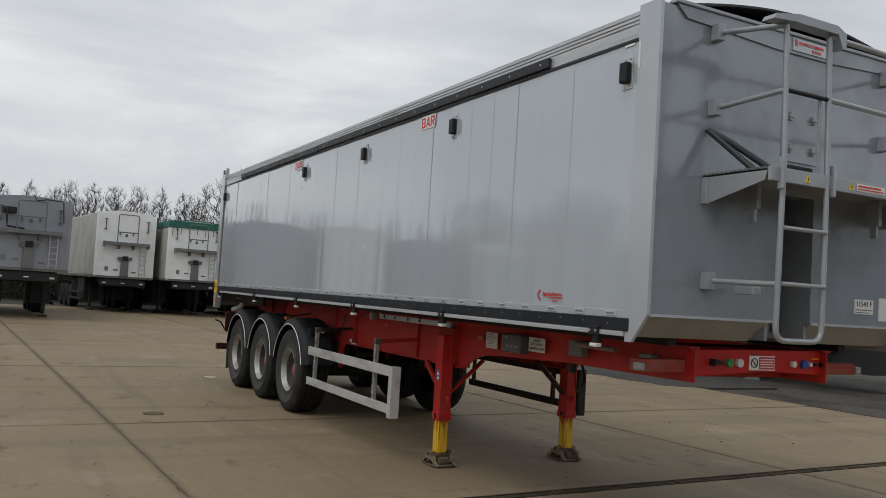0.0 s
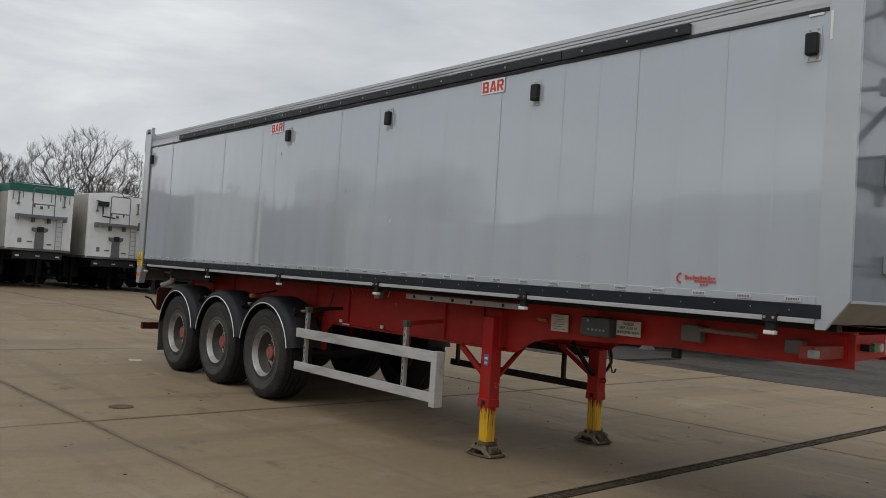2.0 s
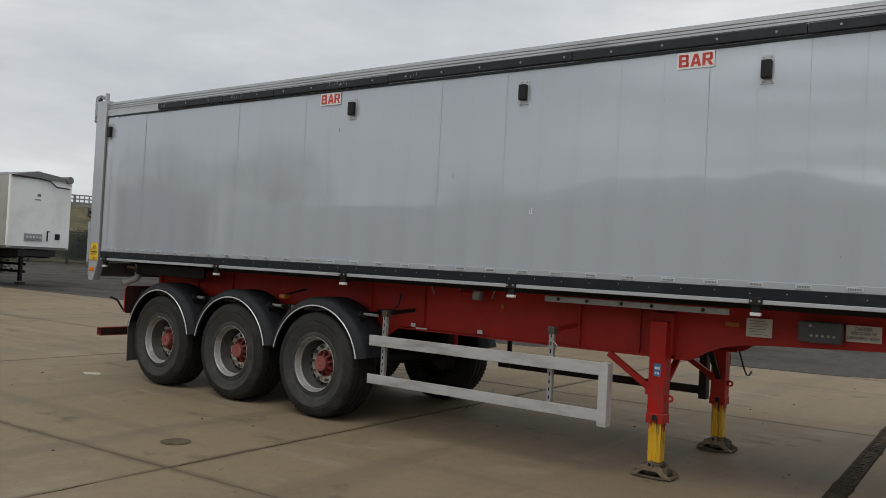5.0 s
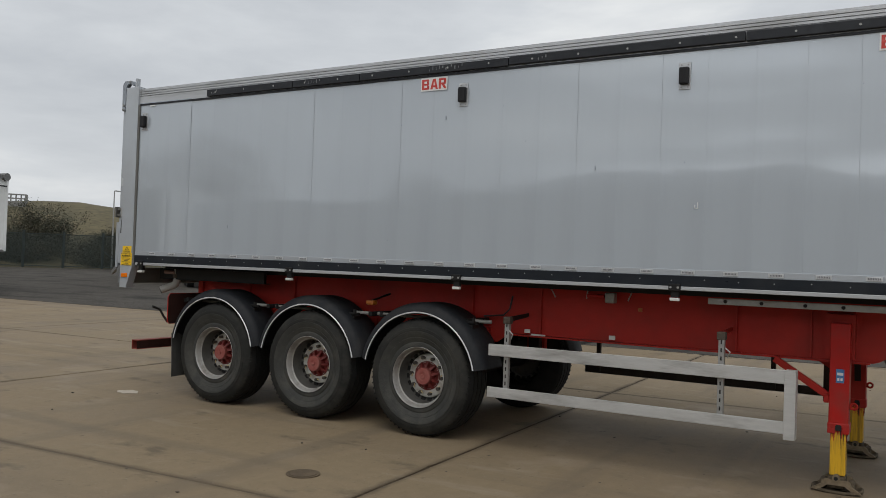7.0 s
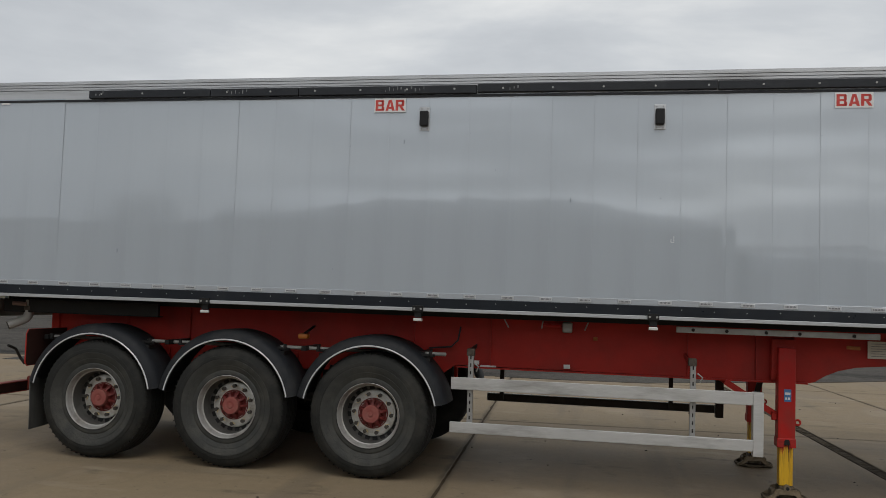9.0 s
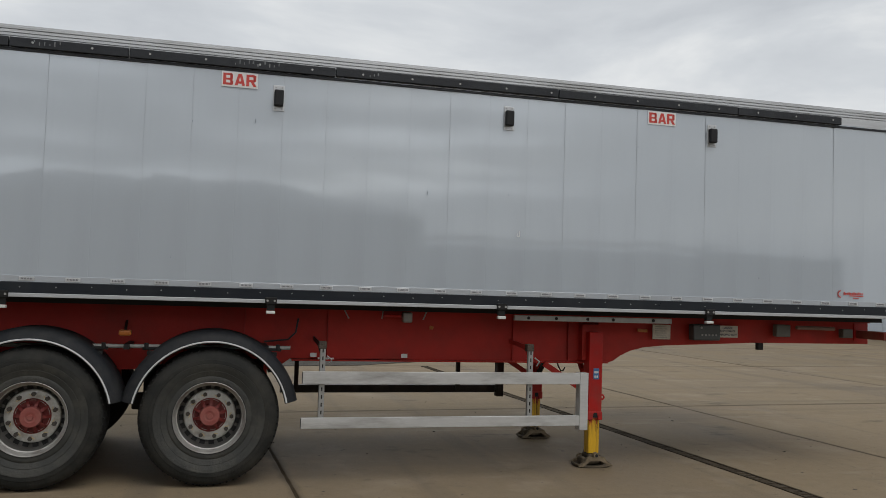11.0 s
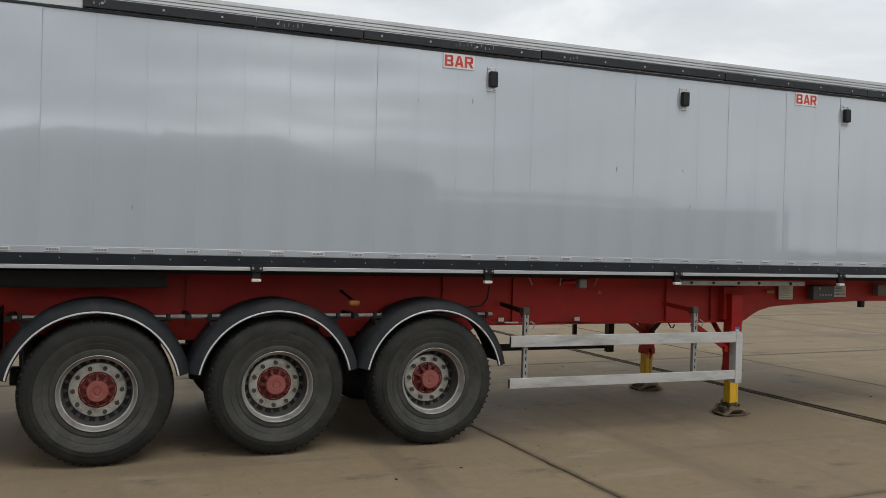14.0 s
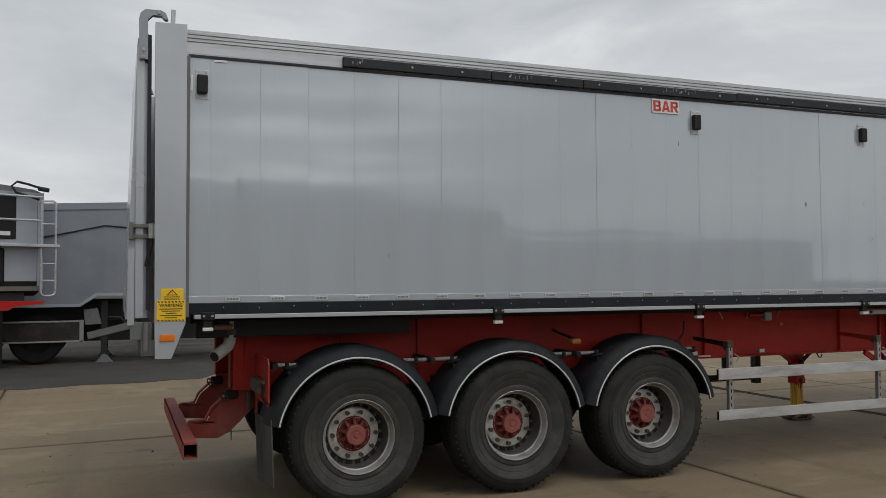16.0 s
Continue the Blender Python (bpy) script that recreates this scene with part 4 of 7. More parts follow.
plate = part("front_mark", boxes((4.52, 4.86, 3.592, 3.599, 3.355, 3.435)), SILVER_FRAME, trailer, "pale plate with a red maker's mark")
bm = bmesh.new()
for k in range(11):
    box(bm, 4.575 + k * 0.022, 4.589 + k * 0.022, 3.589, 3.5915, 3.400, 3.418)
for k in range(3):
    box(bm, 4.70 + k * 0.032, 4.72 + k * 0.032, 3.589, 3.5915, 3.367, 3.385)
box(bm, 4.535, 4.557, 3.589, 3.5915, 3.388, 3.428)
pieces("mark_shape", bm, RED_INK, plate)
idp = part("number_label", boxes((5.24, 5.44, 3.606, 3.6135, 1.66, 1.76)), WHITE_STICKER, trailer, "white label with black characters")
lettering("characters", "11541 F", 0.052, (5.34, 3.605, 1.728), FRONT, BLACK_INK, idp)
part("print_bars", boxes((5.25, 5.43, 3.6035, 3.6055, 1.685, 1.692), (5.25, 5.40, 3.6035, 3.6055, 1.668, 1.674)), GREY_INK, idp)
part("paper_label", boxes((5.50, 5.68, 3.606, 3.6135, 1.62, 1.78)), WHITE_STICKER, trailer, "white paper label")

# chassis
RAIL_POLY = [(3.84, 1.385), (13.85, 1.385), (13.85, 0.86), (13.4, 0.84), (9.90, 0.86), (9.77, 0.955), (6.78, 0.945), (6.735, 0.96), (6.66, 1.01), (6.56, 1.055), (6.42, 1.09), (6.2, 1.11), (5.2, 1.15), (3.84, 1.155)]
for xa in (3.985, 5.245):
    web = prism(bmesh.new(), RAIL_POLY, xa + 0.03, xa + 0.042)
    part("chassis_rail", web, RED, trailer, "red steel chassis rail")
    fl = boxes((xa, xa + 0.075, 6.80, 9.76, 0.935, 0.948), (xa, xa + 0.075, 3.84, 13.85, 1.372, 1.386))
    part("rail_flange", fl, RED, trailer)
    bm = bmesh.new()
    for yy in (9.45, 10.15, 7.75, 7.2, 12.35, 13.0, 13.75, 6.9):
        box(bm, xa, xa + 0.03, yy, yy + 0.012, 0.96, 1.375)
    pieces("rail_stiffener", bm, RED, trailer)
bm = bmesh.new()
for yy in (4.2, 5.6, 7.0, 8.4, 9.9, 11.2, 12.5, 13.7):
    box(bm, 4.05, 5.25, yy, yy + 0.09, 1.16, 1.33)
pieces("cross_members", bm, RED, trailer)
pieces("subframe", boxes((3.80, 3.87, 3.86, 14.18, 1.385, 1.46), (5.43, 5.50, 3.86, 14.18, 1.385, 1.46)), BLACK_STEEL, trailer, "black tipping subframe")
bm = bmesh.new()
y = 4.0
while y < 14.1:
    box(bm, 3.47, 5.83, y, y + 0.05, 1.43, 1.46)
    y += 0.42
pieces("floor_bearers", bm, DARK_GREY, trailer)
part("hinge_board", boxes((3.70, 3.735, 12.53, 14.15, 1.287, 1.405), (3.70, 3.80, 12.53, 14.15, 1.283, 1.291)), BLACK_STEEL, trailer, "black board beside the tipping hinge")
part("wear_strip", boxes((3.60, 3.63, 6.36, 7.89, 1.335, 1.382), b=0.003), GALV, trailer, "grey steel strip under the rail")
bm = bmesh.new()
for yy in (6.55, 6.95, 7.2, 7.5, 7.76):
    rod(bm, (3.601, yy, 1.36), (3.592, yy, 1.36), 0.014, seg=8)
pieces("strip_bolts", bm, BLACK_STEEL, trailer)
# front bolster with couplings
part("front_bolster", prism(bmesh.new(), [(4.00, 1.365), (5.31, 1.38), (5.315, 1.195), (5.26, 1.212), (4.72, 1.232), (4.10, 1.195), (4.00, 1.19)], 3.885, 4.02, "y"), RED_BRIGHT, trailer, "red front bolster with air couplings")
part("bolster_web", boxes((4.02, 5.29, 4.02, 4.5, 1.30, 1.375)), RED, trailer)
pieces("bolster_arm", boxes((3.62, 4.0, 3.90, 4.0, 1.215, 1.295), (5.31, 5.68, 3.90, 4.0, 1.215, 1.295), b=0.004), RED_FADED, trailer, "faded red side arm of the bolster")
pieces("marker_lamp", boxes((3.585, 3.64, 3.875, 3.93, 1.225, 1.275), (5.66, 5.715, 3.875, 3.93, 1.225, 1.275), b=0.008), GALV, trailer, "small end-outline lamp")
for xx, mt, r in ((4.365, GREEN_LENS, 0.034), (4.455, LENS_WHITE, 0.034), (4.98, LENS_WHITE, 0.026), (5.09, BLUE_LENS, 0.036), (5.15, LENS_WHITE, 0.018), (5.27, BLACK_PLASTIC, 0.02), (5.20, BLACK_PLASTIC, 0.016)):
    part("coupling", rod(bmesh.new(), (xx, 3.886, 1.285), (xx, 3.86, 1.285), r * 0.85, seg=18), mt, trailer, smooth=True)
part("coupling", boxes((4.20, 4.28, 3.84, 3.886, 1.275, 1.30), (4.19, 4.21, 3.83, 3.886, 1.265, 1.31), b=0.004), BLACK_STEEL, trailer)
ban = part("prohibition_notice", boxes((4.555, 4.70, 3.879, 3.886, 1.238, 1.335), (4.70, 4.80, 3.879, 3.886, 1.238, 1.335)), WHITE_STICKER, trailer, "white notice with a red field")
part("red_field", boxes((4.645, 4.795, 3.8765, 3.8785, 1.245, 1.328)), RED_INK, ban)
bm = bmesh.new()
for zz in (1.312, 1.295, 1.278, 1.261):
    box(bm, 4.655, 4.785, 3.8745, 3.876, zz - 0.003, zz + 0.003)
part("print_bars", bm, WHITE_STICKER, ban)
t = bmesh.new()
for j in range(20):
    a, b2 = 2 * math.pi * j / 20, 2 * math.pi * (j + 1) / 20
    beam(t, (4.60 + 0.03 * math.cos(a), 3.8765, 1.287 + 0.03 * math.sin(a)), (4.60 + 0.03 * math.cos(b2), 3.8765, 1.287 + 0.03 * math.sin(b2)), 0.006, 0.003, up=(0, 1, 0))
beam(t, (4.58, 3.8765, 1.307), (4.62, 3.8765, 1.267), 0.006, 0.003, up=(0, 1, 0))
part("ban_ring", t, BLACK_INK, ban)
part("amber_plate", boxes((5.17, 5.25, 3.878, 3.886, 1.318, 1.33)), AMBER, trailer)

# boxes, notices and lamps on the chassis side
ctrl = part("control_box", boxes((3.89, 3.985, 5.66, 5.955, 1.172, 1.325), b=0.012), surface("grey_control_box", (0.075, 0.08, 0.082), 0.45, 0, 0.1, 20), trailer, "dark grey control box")
bm = bmesh.new()
for j in range(5):
    rod(bm, (3.892, 5.71 + j * 0.038, 1.225), (3.884, 5.71 + j * 0.038, 1.225), 0.010, seg=10)
rod(bm, (3.892, 5.87, 1.295), (3.884, 5.87, 1.295), 0.012, seg=10)
pieces("buttons", bm, GALV, ctrl)
doc = part("data_sheet", boxes((3.975, 3.981, 6.155, 6.345, 1.172, 1.312)), CREAM, trailer, "white printed data sheet")
bm = bmesh.new()
for j in range(6):
    box(bm, 3.973, 3.9748, 6.19 + 0.02 * (j % 2), 6.32, 1.19 + j * 0.02, 1.194 + j * 0.02)
part("print_bars", bm, GREY_INK, doc)
dang = part("danger_notice", boxes((3.965, 3.971, 5.42, 5.648, 1.20, 1.316)), CREAM, trailer, "white danger notice with dark lettering")
for txt, zz, sz in (("DANGER", 1.292, 0.032), ("KEEP CLEAR OF", 1.262, 0.028), ("UNPROPPED BODY", 1.227, 0.028)):
    lettering("letters", txt, sz, (3.9645, 5.534, zz), SIDE, GREY_INK, dang, wide=0.86, bold=0.0008)
for yy, zz in ((6.40, 1.236), (6.47, 1.24), (8.52, 1.225)):
    part("side_reflector", boxes((3.973, 3.984, yy, yy + (0.075 if yy < 6.45 else 0.035), zz, zz + 0.03), b=0.004), AMBER_DULL, trailer, "amber side reflector")
for yy in (9.55, 8.75):
    part("tag_plate", boxes((3.979, 3.985, yy, yy + 0.055, 0.97, 1.005)), WHITE_STICKER, trailer, "small white tag")
part("edge_tape", boxes((3.978, 3.984, 9.40, 9.54, 0.952, 0.966)), WHITE_STICKER, trailer)
lampo = part("side_lamp", boxes((3.60, 3.68, 11.03, 11.12, 1.15, 1.195), b=0.014), AMBER_DULL, trailer, "amber side lamp on a bracket")
part("lamp_arm", beam(bmesh.new(), (3.64, 11.075, 1.19), (3.98, 11.10, 1.25), 0.02, 0.015), BLACK_STEEL, lampo)
vl = part("air_valve", boxes((3.90, 3.97, 8.83, 8.99, 1.325, 1.355), b=0.01), RED_BRIGHT, trailer, "red air cylinder with a grey valve")
part("valve_block", boxes((3.88, 3.96, 8.735, 8.82, 1.285, 1.375), b=0.012), GALV, vl)
bm = bmesh.new()
for yy, dy in ((9.33, 0.04), (8.99, -0.01), (8.60, -0.03)):
    rod(bm, (3.93, yy, 1.38), (3.93, yy - dy, 1.31), 0.006, seg=6)
pieces("tie_ends", bm, GALV, trailer)
part("step_box", boxes((3.90, 3.97, 4.86, 5.02, 1.22, 1.34), b=0.008), DARK_GREY, trailer, "small grey bracket box")
part("step_bar", rod(bmesh.new(), (3.84, 4.4, 1.312), (3.84, 4.84, 1.318), 0.019, seg=12), DULL_ROD, trailer, "dull steel rod on the chassis", smooth=True)
part("bracket_box", boxes((3.90, 3.97, 4.12, 4.24, 1.22, 1.31), b=0.008), DARK_GREY, trailer)
part("drain_cock", boxes((4.0, 4.05, 5.10, 5.16, 1.08, 1.15), b=0.005), BLACK_STEEL, trailer)

# landing legs
def foot_tray(xc, yc):
    """A pressed oval sole: flat in the middle, with a rolled rim that rises at both ends."""
    bm = bmesh.new()
    n = 32
    rings = []
    for fx, fy, z, lift in ((0.118, 0.160, 0.0, 0.0), (0.130, 0.176, 0.006, 0.008), (0.130, 0.176, 0.016, 0.012), (0.120, 0.165, 0.022, 0.012), (0.108, 0.150, 0.012, 0.004)):
        ring = []
        for k in range(n):
            c, q = math.cos(2 * math.pi * k / n), math.sin(2 * math.pi * k / n)
            x = math.copysign(abs(c) ** 0.55, c) * fx
            y = math.copysign(abs(q) ** 0.8, q) * fy
            ring.append(bm.verts.new((xc + x, yc + y, z + lift * q * q)))
        rings.append(ring)
    for p, q in zip(rings, rings[1:]):
        for k in range(n):
            bm.faces.new((p[k], p[(k + 1) % n], q[(k + 1) % n], q[k]))
    bm.faces.new(rings[0][::-1])
    bm.faces.new(rings[-1])
    return bm


def foot_arch(xs, yc):
    """A bent strip that bridges the sole, open underneath, with shoulders by the pin."""
    outer = [(-0.168, 0.014), (-0.150, 0.030), (-0.105, 0.058), (-0.092, 0.088), (-0.070, 0.100), (-0.032, 0.096), (0.032, 0.096), (0.070, 0.100), (0.092, 0.088), (0.105, 0.058), (0.150, 0.030), (0.168, 0.014)]
    inner = [(0.120, 0.014), (0.068, 0.052), (0.058, 0.060), (-0.058, 0.060), (-0.068, 0.052), (-0.120, 0.014)]
    bm = prism(bmesh.new(), [(yc + y, z) for y, z in outer + inner], xs - 0.014, xs + 0.014)
    return bm


for xc in (3.915, 5.395):
    leg = part("landing_leg", boxes((xc - 0.062, xc + 0.062, 6.922, 7.057, 0.455, 1.235), b=0.006), RED_BRIGHT if xc < 4 else RED, trailer, "red landing leg with a yellow lower tube")
    part("inner_tube", boxes((xc - 0.05, xc + 0.05, 6.937, 7.042, 0.12, 0.47), b=0.005), YELLOW, leg, "worn yellow inner tube")
    bm = bmesh.new()
    rg = random.Random(int(xc * 10))
    for j in range(11):
        a, reach = 6.944 + j * 0.0088, rg.uniform(0.02, 0.11)
        prism(bm, [(a, 0.46), (a + 0.0095, 0.46), (a + 0.006, 0.46 - reach), (a + 0.0035, 0.46 - reach)], xc - 0.0525, xc - 0.0503)
        b0 = xc - 0.048 + j * 0.0087
        reach = rg.uniform(0.02, 0.11)
        prism(bm, [(b0, 0.46), (b0 + 0.0095, 0.46), (b0 + 0.006, 0.46 - reach), (b0 + 0.0035, 0.46 - reach)], 6.9345, 6.9368, "y")
    part("paint_runs", bm, RED, leg)
    bm = bmesh.new()
    for j in range(2):
        a, reach = 6.946 + rg.uniform(0, 0.09), rg.uniform(0.08, 0.26)
        prism(bm, [(a, 0.455), (a + 0.006, 0.455), (a + 0.004, 0.455 - reach), (a + 0.002, 0.455 - reach)], xc - 0.0536, xc - 0.0526)
        b0, reach = xc - 0.044 + rg.uniform(0, 0.085), rg.uniform(0.08, 0.26)
        prism(bm, [(b0, 0.455), (b0 + 0.006, 0.455), (b0 + 0.004, 0.455 - reach), (b0 + 0.002, 0.455 - reach)], 6.9332, 6.9344, "y")
    part("grease_runs", bm, RIM_DARK, leg, "dark grease runs")
    collar = part("leg_collar", boxes((xc - 0.068, xc + 0.068, 6.916, 7.063, 0.462, 0.505), b=0.008), RED_BRIGHT if xc < 4 else RED, leg)
    tongue = [(6.966, 0.45), (6.966, 0.484), (6.974, 0.494), (7.000, 0.494), (7.008, 0.484), (7.008, 0.45)]
    part("grease_patch", prism(bmesh.new(), tongue, xc - 0.0695, xc - 0.0675), RIM_DARK, collar, "dark greasy slot")
    lobe = bmesh.new()
    for s0, s1 in ((6.9165, 6.961), (7.010, 7.0625)):
        box(lobe, xc - 0.0675, xc + 0.0675, s0, s1, 0.428, 0.47, b=0.004)
    pieces("collar_lobe", lobe, RED_BRIGHT if xc < 4 else RED, collar)
    ft = part("foot", foot_tray(xc, 6.9895), FOOT, leg, "rusty pressed-steel pivoting foot")
    for s in (-1, 1):
        xs = xc + s * 0.098
        part("foot_arch", foot_arch(xs, 6.9895), FOOT_WORN, ft, "worn pressed-steel arch")
        part("pin_boss", rod(bmesh.new(), (xs - s * 0.02, 6.9895, 0.112), (xs + s * 0.022, 6.9895, 0.112), 0.027, seg=14), FOOT_WORN, ft)
        part("pin_head", rod(bmesh.new(), (xs + s * 0.020, 6.9895, 0.112), (xs + s * 0.027, 6.9895, 0.112), 0.014, seg=10), RIM_DARK, ft)
    part("foot_block", boxes((xc - 0.085, xc + 0.085, 6.932, 7.047, 0.03, 0.115), b=0.012), FOOT, ft)
    for yy in (6.895, 7.084):
        part("foot_lug", boxes((xc - 0.055, xc + 0.055, yy - 0.022, yy + 0.022, 0.02, 0.088), b=0.014), FOOT, ft)
    ring = [(xc, 6.893 + 0.021 * math.cos(2 * math.pi * k / 14), 0.628 + 0.021 * math.sin(2 * math.pi * k / 14)) for k in range(15)]
    ear = part("leg_ear", tube(bmesh.new(), ring, 0.009, 6), RED, leg, smooth=True)
    part("ear_web", boxes((xc - 0.008, xc + 0.008, 6.906, 6.926, 0.606, 0.65), b=0.003), RED, ear)
    inner = 1 if xc < 4 else -1
    part("brace", beam(bmesh.new(), (xc + inner * 0.06, 6.987, 0.67), (xc + inner * 0.42, 6.967, 1.0), 0.05, 0.022), RED if xc < 4 else BLACK_STEEL, leg)
    part("brace", beam(bmesh.new(), (xc + inner * 0.02, 7.057, 0.68), (xc + inner * 0.05, 7.457, 0.93), 0.03, 0.05), RED, leg)
    part("brace_lug", boxes((xc - 0.02, xc + 0.02, 7.052, 7.097, 0.64, 0.70), b=0.004), RED, leg)
    part("mount_plate", boxes((3.93 if xc < 4 else 5.25, 4.02 if xc < 4 else 5.31, 6.897, 7.097, 0.97, 1.3)), RED, leg)
    if xc < 4:
        stick = part("leg_sticker", boxes((xc - 0.0645, xc - 0.0625, 6.957, 7.012, 0.80, 0.90)), BLUE_STICKER, leg, "blue and white sticker")
        part("sticker_print", boxes((xc - 0.0662, xc - 0.0647, 6.964, 7.005, 0.855, 0.875), (xc - 0.0662, xc - 0.0647, 6.967, 6.982, 0.815, 0.835), (xc - 0.0662, xc - 0.0647, 6.989, 7.003, 0.815, 0.835)), WHITE_STICKER, stick)
part("leg_shaft", rod(bmesh.new(), (3.87, 6.987, 1.12), (5.29, 6.987, 1.12), 0.022), BLACK_STEEL, trailer)
crank = [(5.43, 7.0, 1.03), (5.50, 6.98, 1.02), (5.56, 6.98, 0.97), (5.60, 6.98, 0.87), (5.60, 6.98, 0.79), (5.54, 6.98, 0.72), (5.44, 6.98, 0.67)]
part("crank_handle", tube(bmesh.new(), crank, 0.016), BLACK_STEEL, trailer, "black crank handle", smooth=True)
part("hook_rod", tube(bmesh.new(), [(5.33, 6.83, 1.05), (5.33, 6.80, 0.93), (5.31, 6.745, 0.78), (5.30, 6.72, 0.735), (5.298, 6.695, 0.735), (5.297, 6.675, 0.775)], 0.008), RUST, trailer, smooth=True)

# side guards
for near in (1, 0):
    f = (lambda x: x) if near else (lambda x: 2 * XM - x)
    mt = ALU_GUARD
    sg = part("side_guard", boxes((*sorted((f(3.487), f(3.513))), 7.305, 9.710, 0.795, 0.895), b=0.004), mt, trailer, "weathered aluminium side guard")
    part("lower_rail", boxes((*sorted((f(3.487), f(3.513))), 7.305, 9.712, 0.438, 0.526), b=0.004), mt, sg)
    part("end_plate", boxes((*sorted((f(3.480), f(3.575))), 7.232, 7.31, 0.400, 0.895), b=0.004), mt if near else SHADED_GRIME, sg)
    pieces("guard_back", boxes((*sorted((f(3.5132), f(3.5165))), 7.315, 9.705, 0.80, 0.888), (*sorted((f(3.5132), f(3.5165))), 7.315, 9.707, 0.443, 0.519)), SHADED_GRIME, sg, "grimy back of the rail with shade in its colour")
    pieces("end_cap", boxes((*sorted((f(3.490), f(3.511))), 9.709, 9.714, 0.80, 0.888), (*sorted((f(3.490), f(3.511))), 9.711, 9.716, 0.443, 0.519)), BLACK_PLASTIC, sg)
    for yy in (9.552, 7.762):
        post = part("guard_post", boxes((*sorted((f(3.515), f(3.555))), yy - 0.022, yy + 0.022, 0.46, 1.115), b=0.003), GALV if near else SHADED_GRIME, sg, "galvanised slotted post")
        # black plates on the post face stand in for the shade in its slots
        bm = bmesh.new()
        for j in range(9):
            box(bm, *sorted((f(3.5128), f(3.5152))), yy - 0.005, yy + 0.005, 0.55 + j * 0.062, 0.58 + j * 0.062)
        pieces("slots", bm, BLACK_PLASTIC, post)
        pb = prism(bmesh.new(), [(f(3.555), 1.128), (f(4.0), 1.15), (f(4.0), 1.115), (f(3.60), 1.085), (f(3.555), 1.05)], yy + 0.022, yy + 0.03, "y")
        part("post_bracket", pb, RED if yy < 9 else BLACK_STEEL, post)
        part("clamp_plate", boxes((*sorted((f(3.51), f(3.575))), yy - 0.028, yy + 0.036, 1.075, 1.135), b=0.006), RUST, post)
        bm = tube(bmesh.new(), [(f(3.50), yy - 0.03, 1.02), (f(3.49), yy - 0.07, 0.99), (f(3.50), yy - 0.05, 0.95)], 0.006)
        part("spring_pin", bm, GALV, post)

# running gear
HUBS = (10.415, 11.705, 13.0)
tyre_prof = [(0.030, 0.268), (0.016, 0.274), (0.007, 0.282), (0.006, 0.300), (0.008, 0.314), (0.010, 0.318), (0.0125, 0.320), (0.002, 0.345), (-0.004, 0.362), (-0.0015, 0.364), (-0.016, 0.395), (-0.020, 0.418), (-0.0165, 0.420)]
shoulder = [(-0.0165, 0.420), (-0.0195, 0.4215), (-0.0185, 0.438), (-0.017, 0.450), (-0.012, 0.453), (-0.005, 0.482), (0.008, 0.503), (0.022, 0.514), (0.040, 0.522)]
tread = []
for g in (0.095, 0.165, 0.235, 0.305):
    tread += [(g - 0.007, 0.535), (g - 0.005, 0.521), (g + 0.005, 0.521), (g + 0.007, 0.535)]
tyre_prof2 = tread + [(0.345, 0.527), (0.368, 0.508), (0.392, 0.45), (0.39, 0.38), (0.36, 0.29)]
rim_prof = [(0.014, 0.271), (0.006, 0.277), (0.003, 0.273), (0.008, 0.268), (0.024, 0.264), (0.046, 0.257), (0.060, 0.251), (0.063, 0.244), (0.070, 0.243)]
barrel_prof = [(0.070, 0.243), (0.090, 0.247), (0.150, 0.245), (0.178, 0.241), (0.196, 0.228), (0.198, 0.205), (0.188, 0.196), (0.182, 0.12), (0.182, 0.02)]
hub_prof = [(0.184, 0.134), (0.168, 0.133), (0.168, 0.126), (0.176, 0.122), (0.176, 0.080), (0.120, 0.078)]
cap_prof = [(0.122, 0.079), (0.092, 0.077), (0.086, 0.071), (0.085, 0.040), (0.087, 0.037), (0.087, 0.022), (0.081, 0.019), (0.081, 0.0005)]


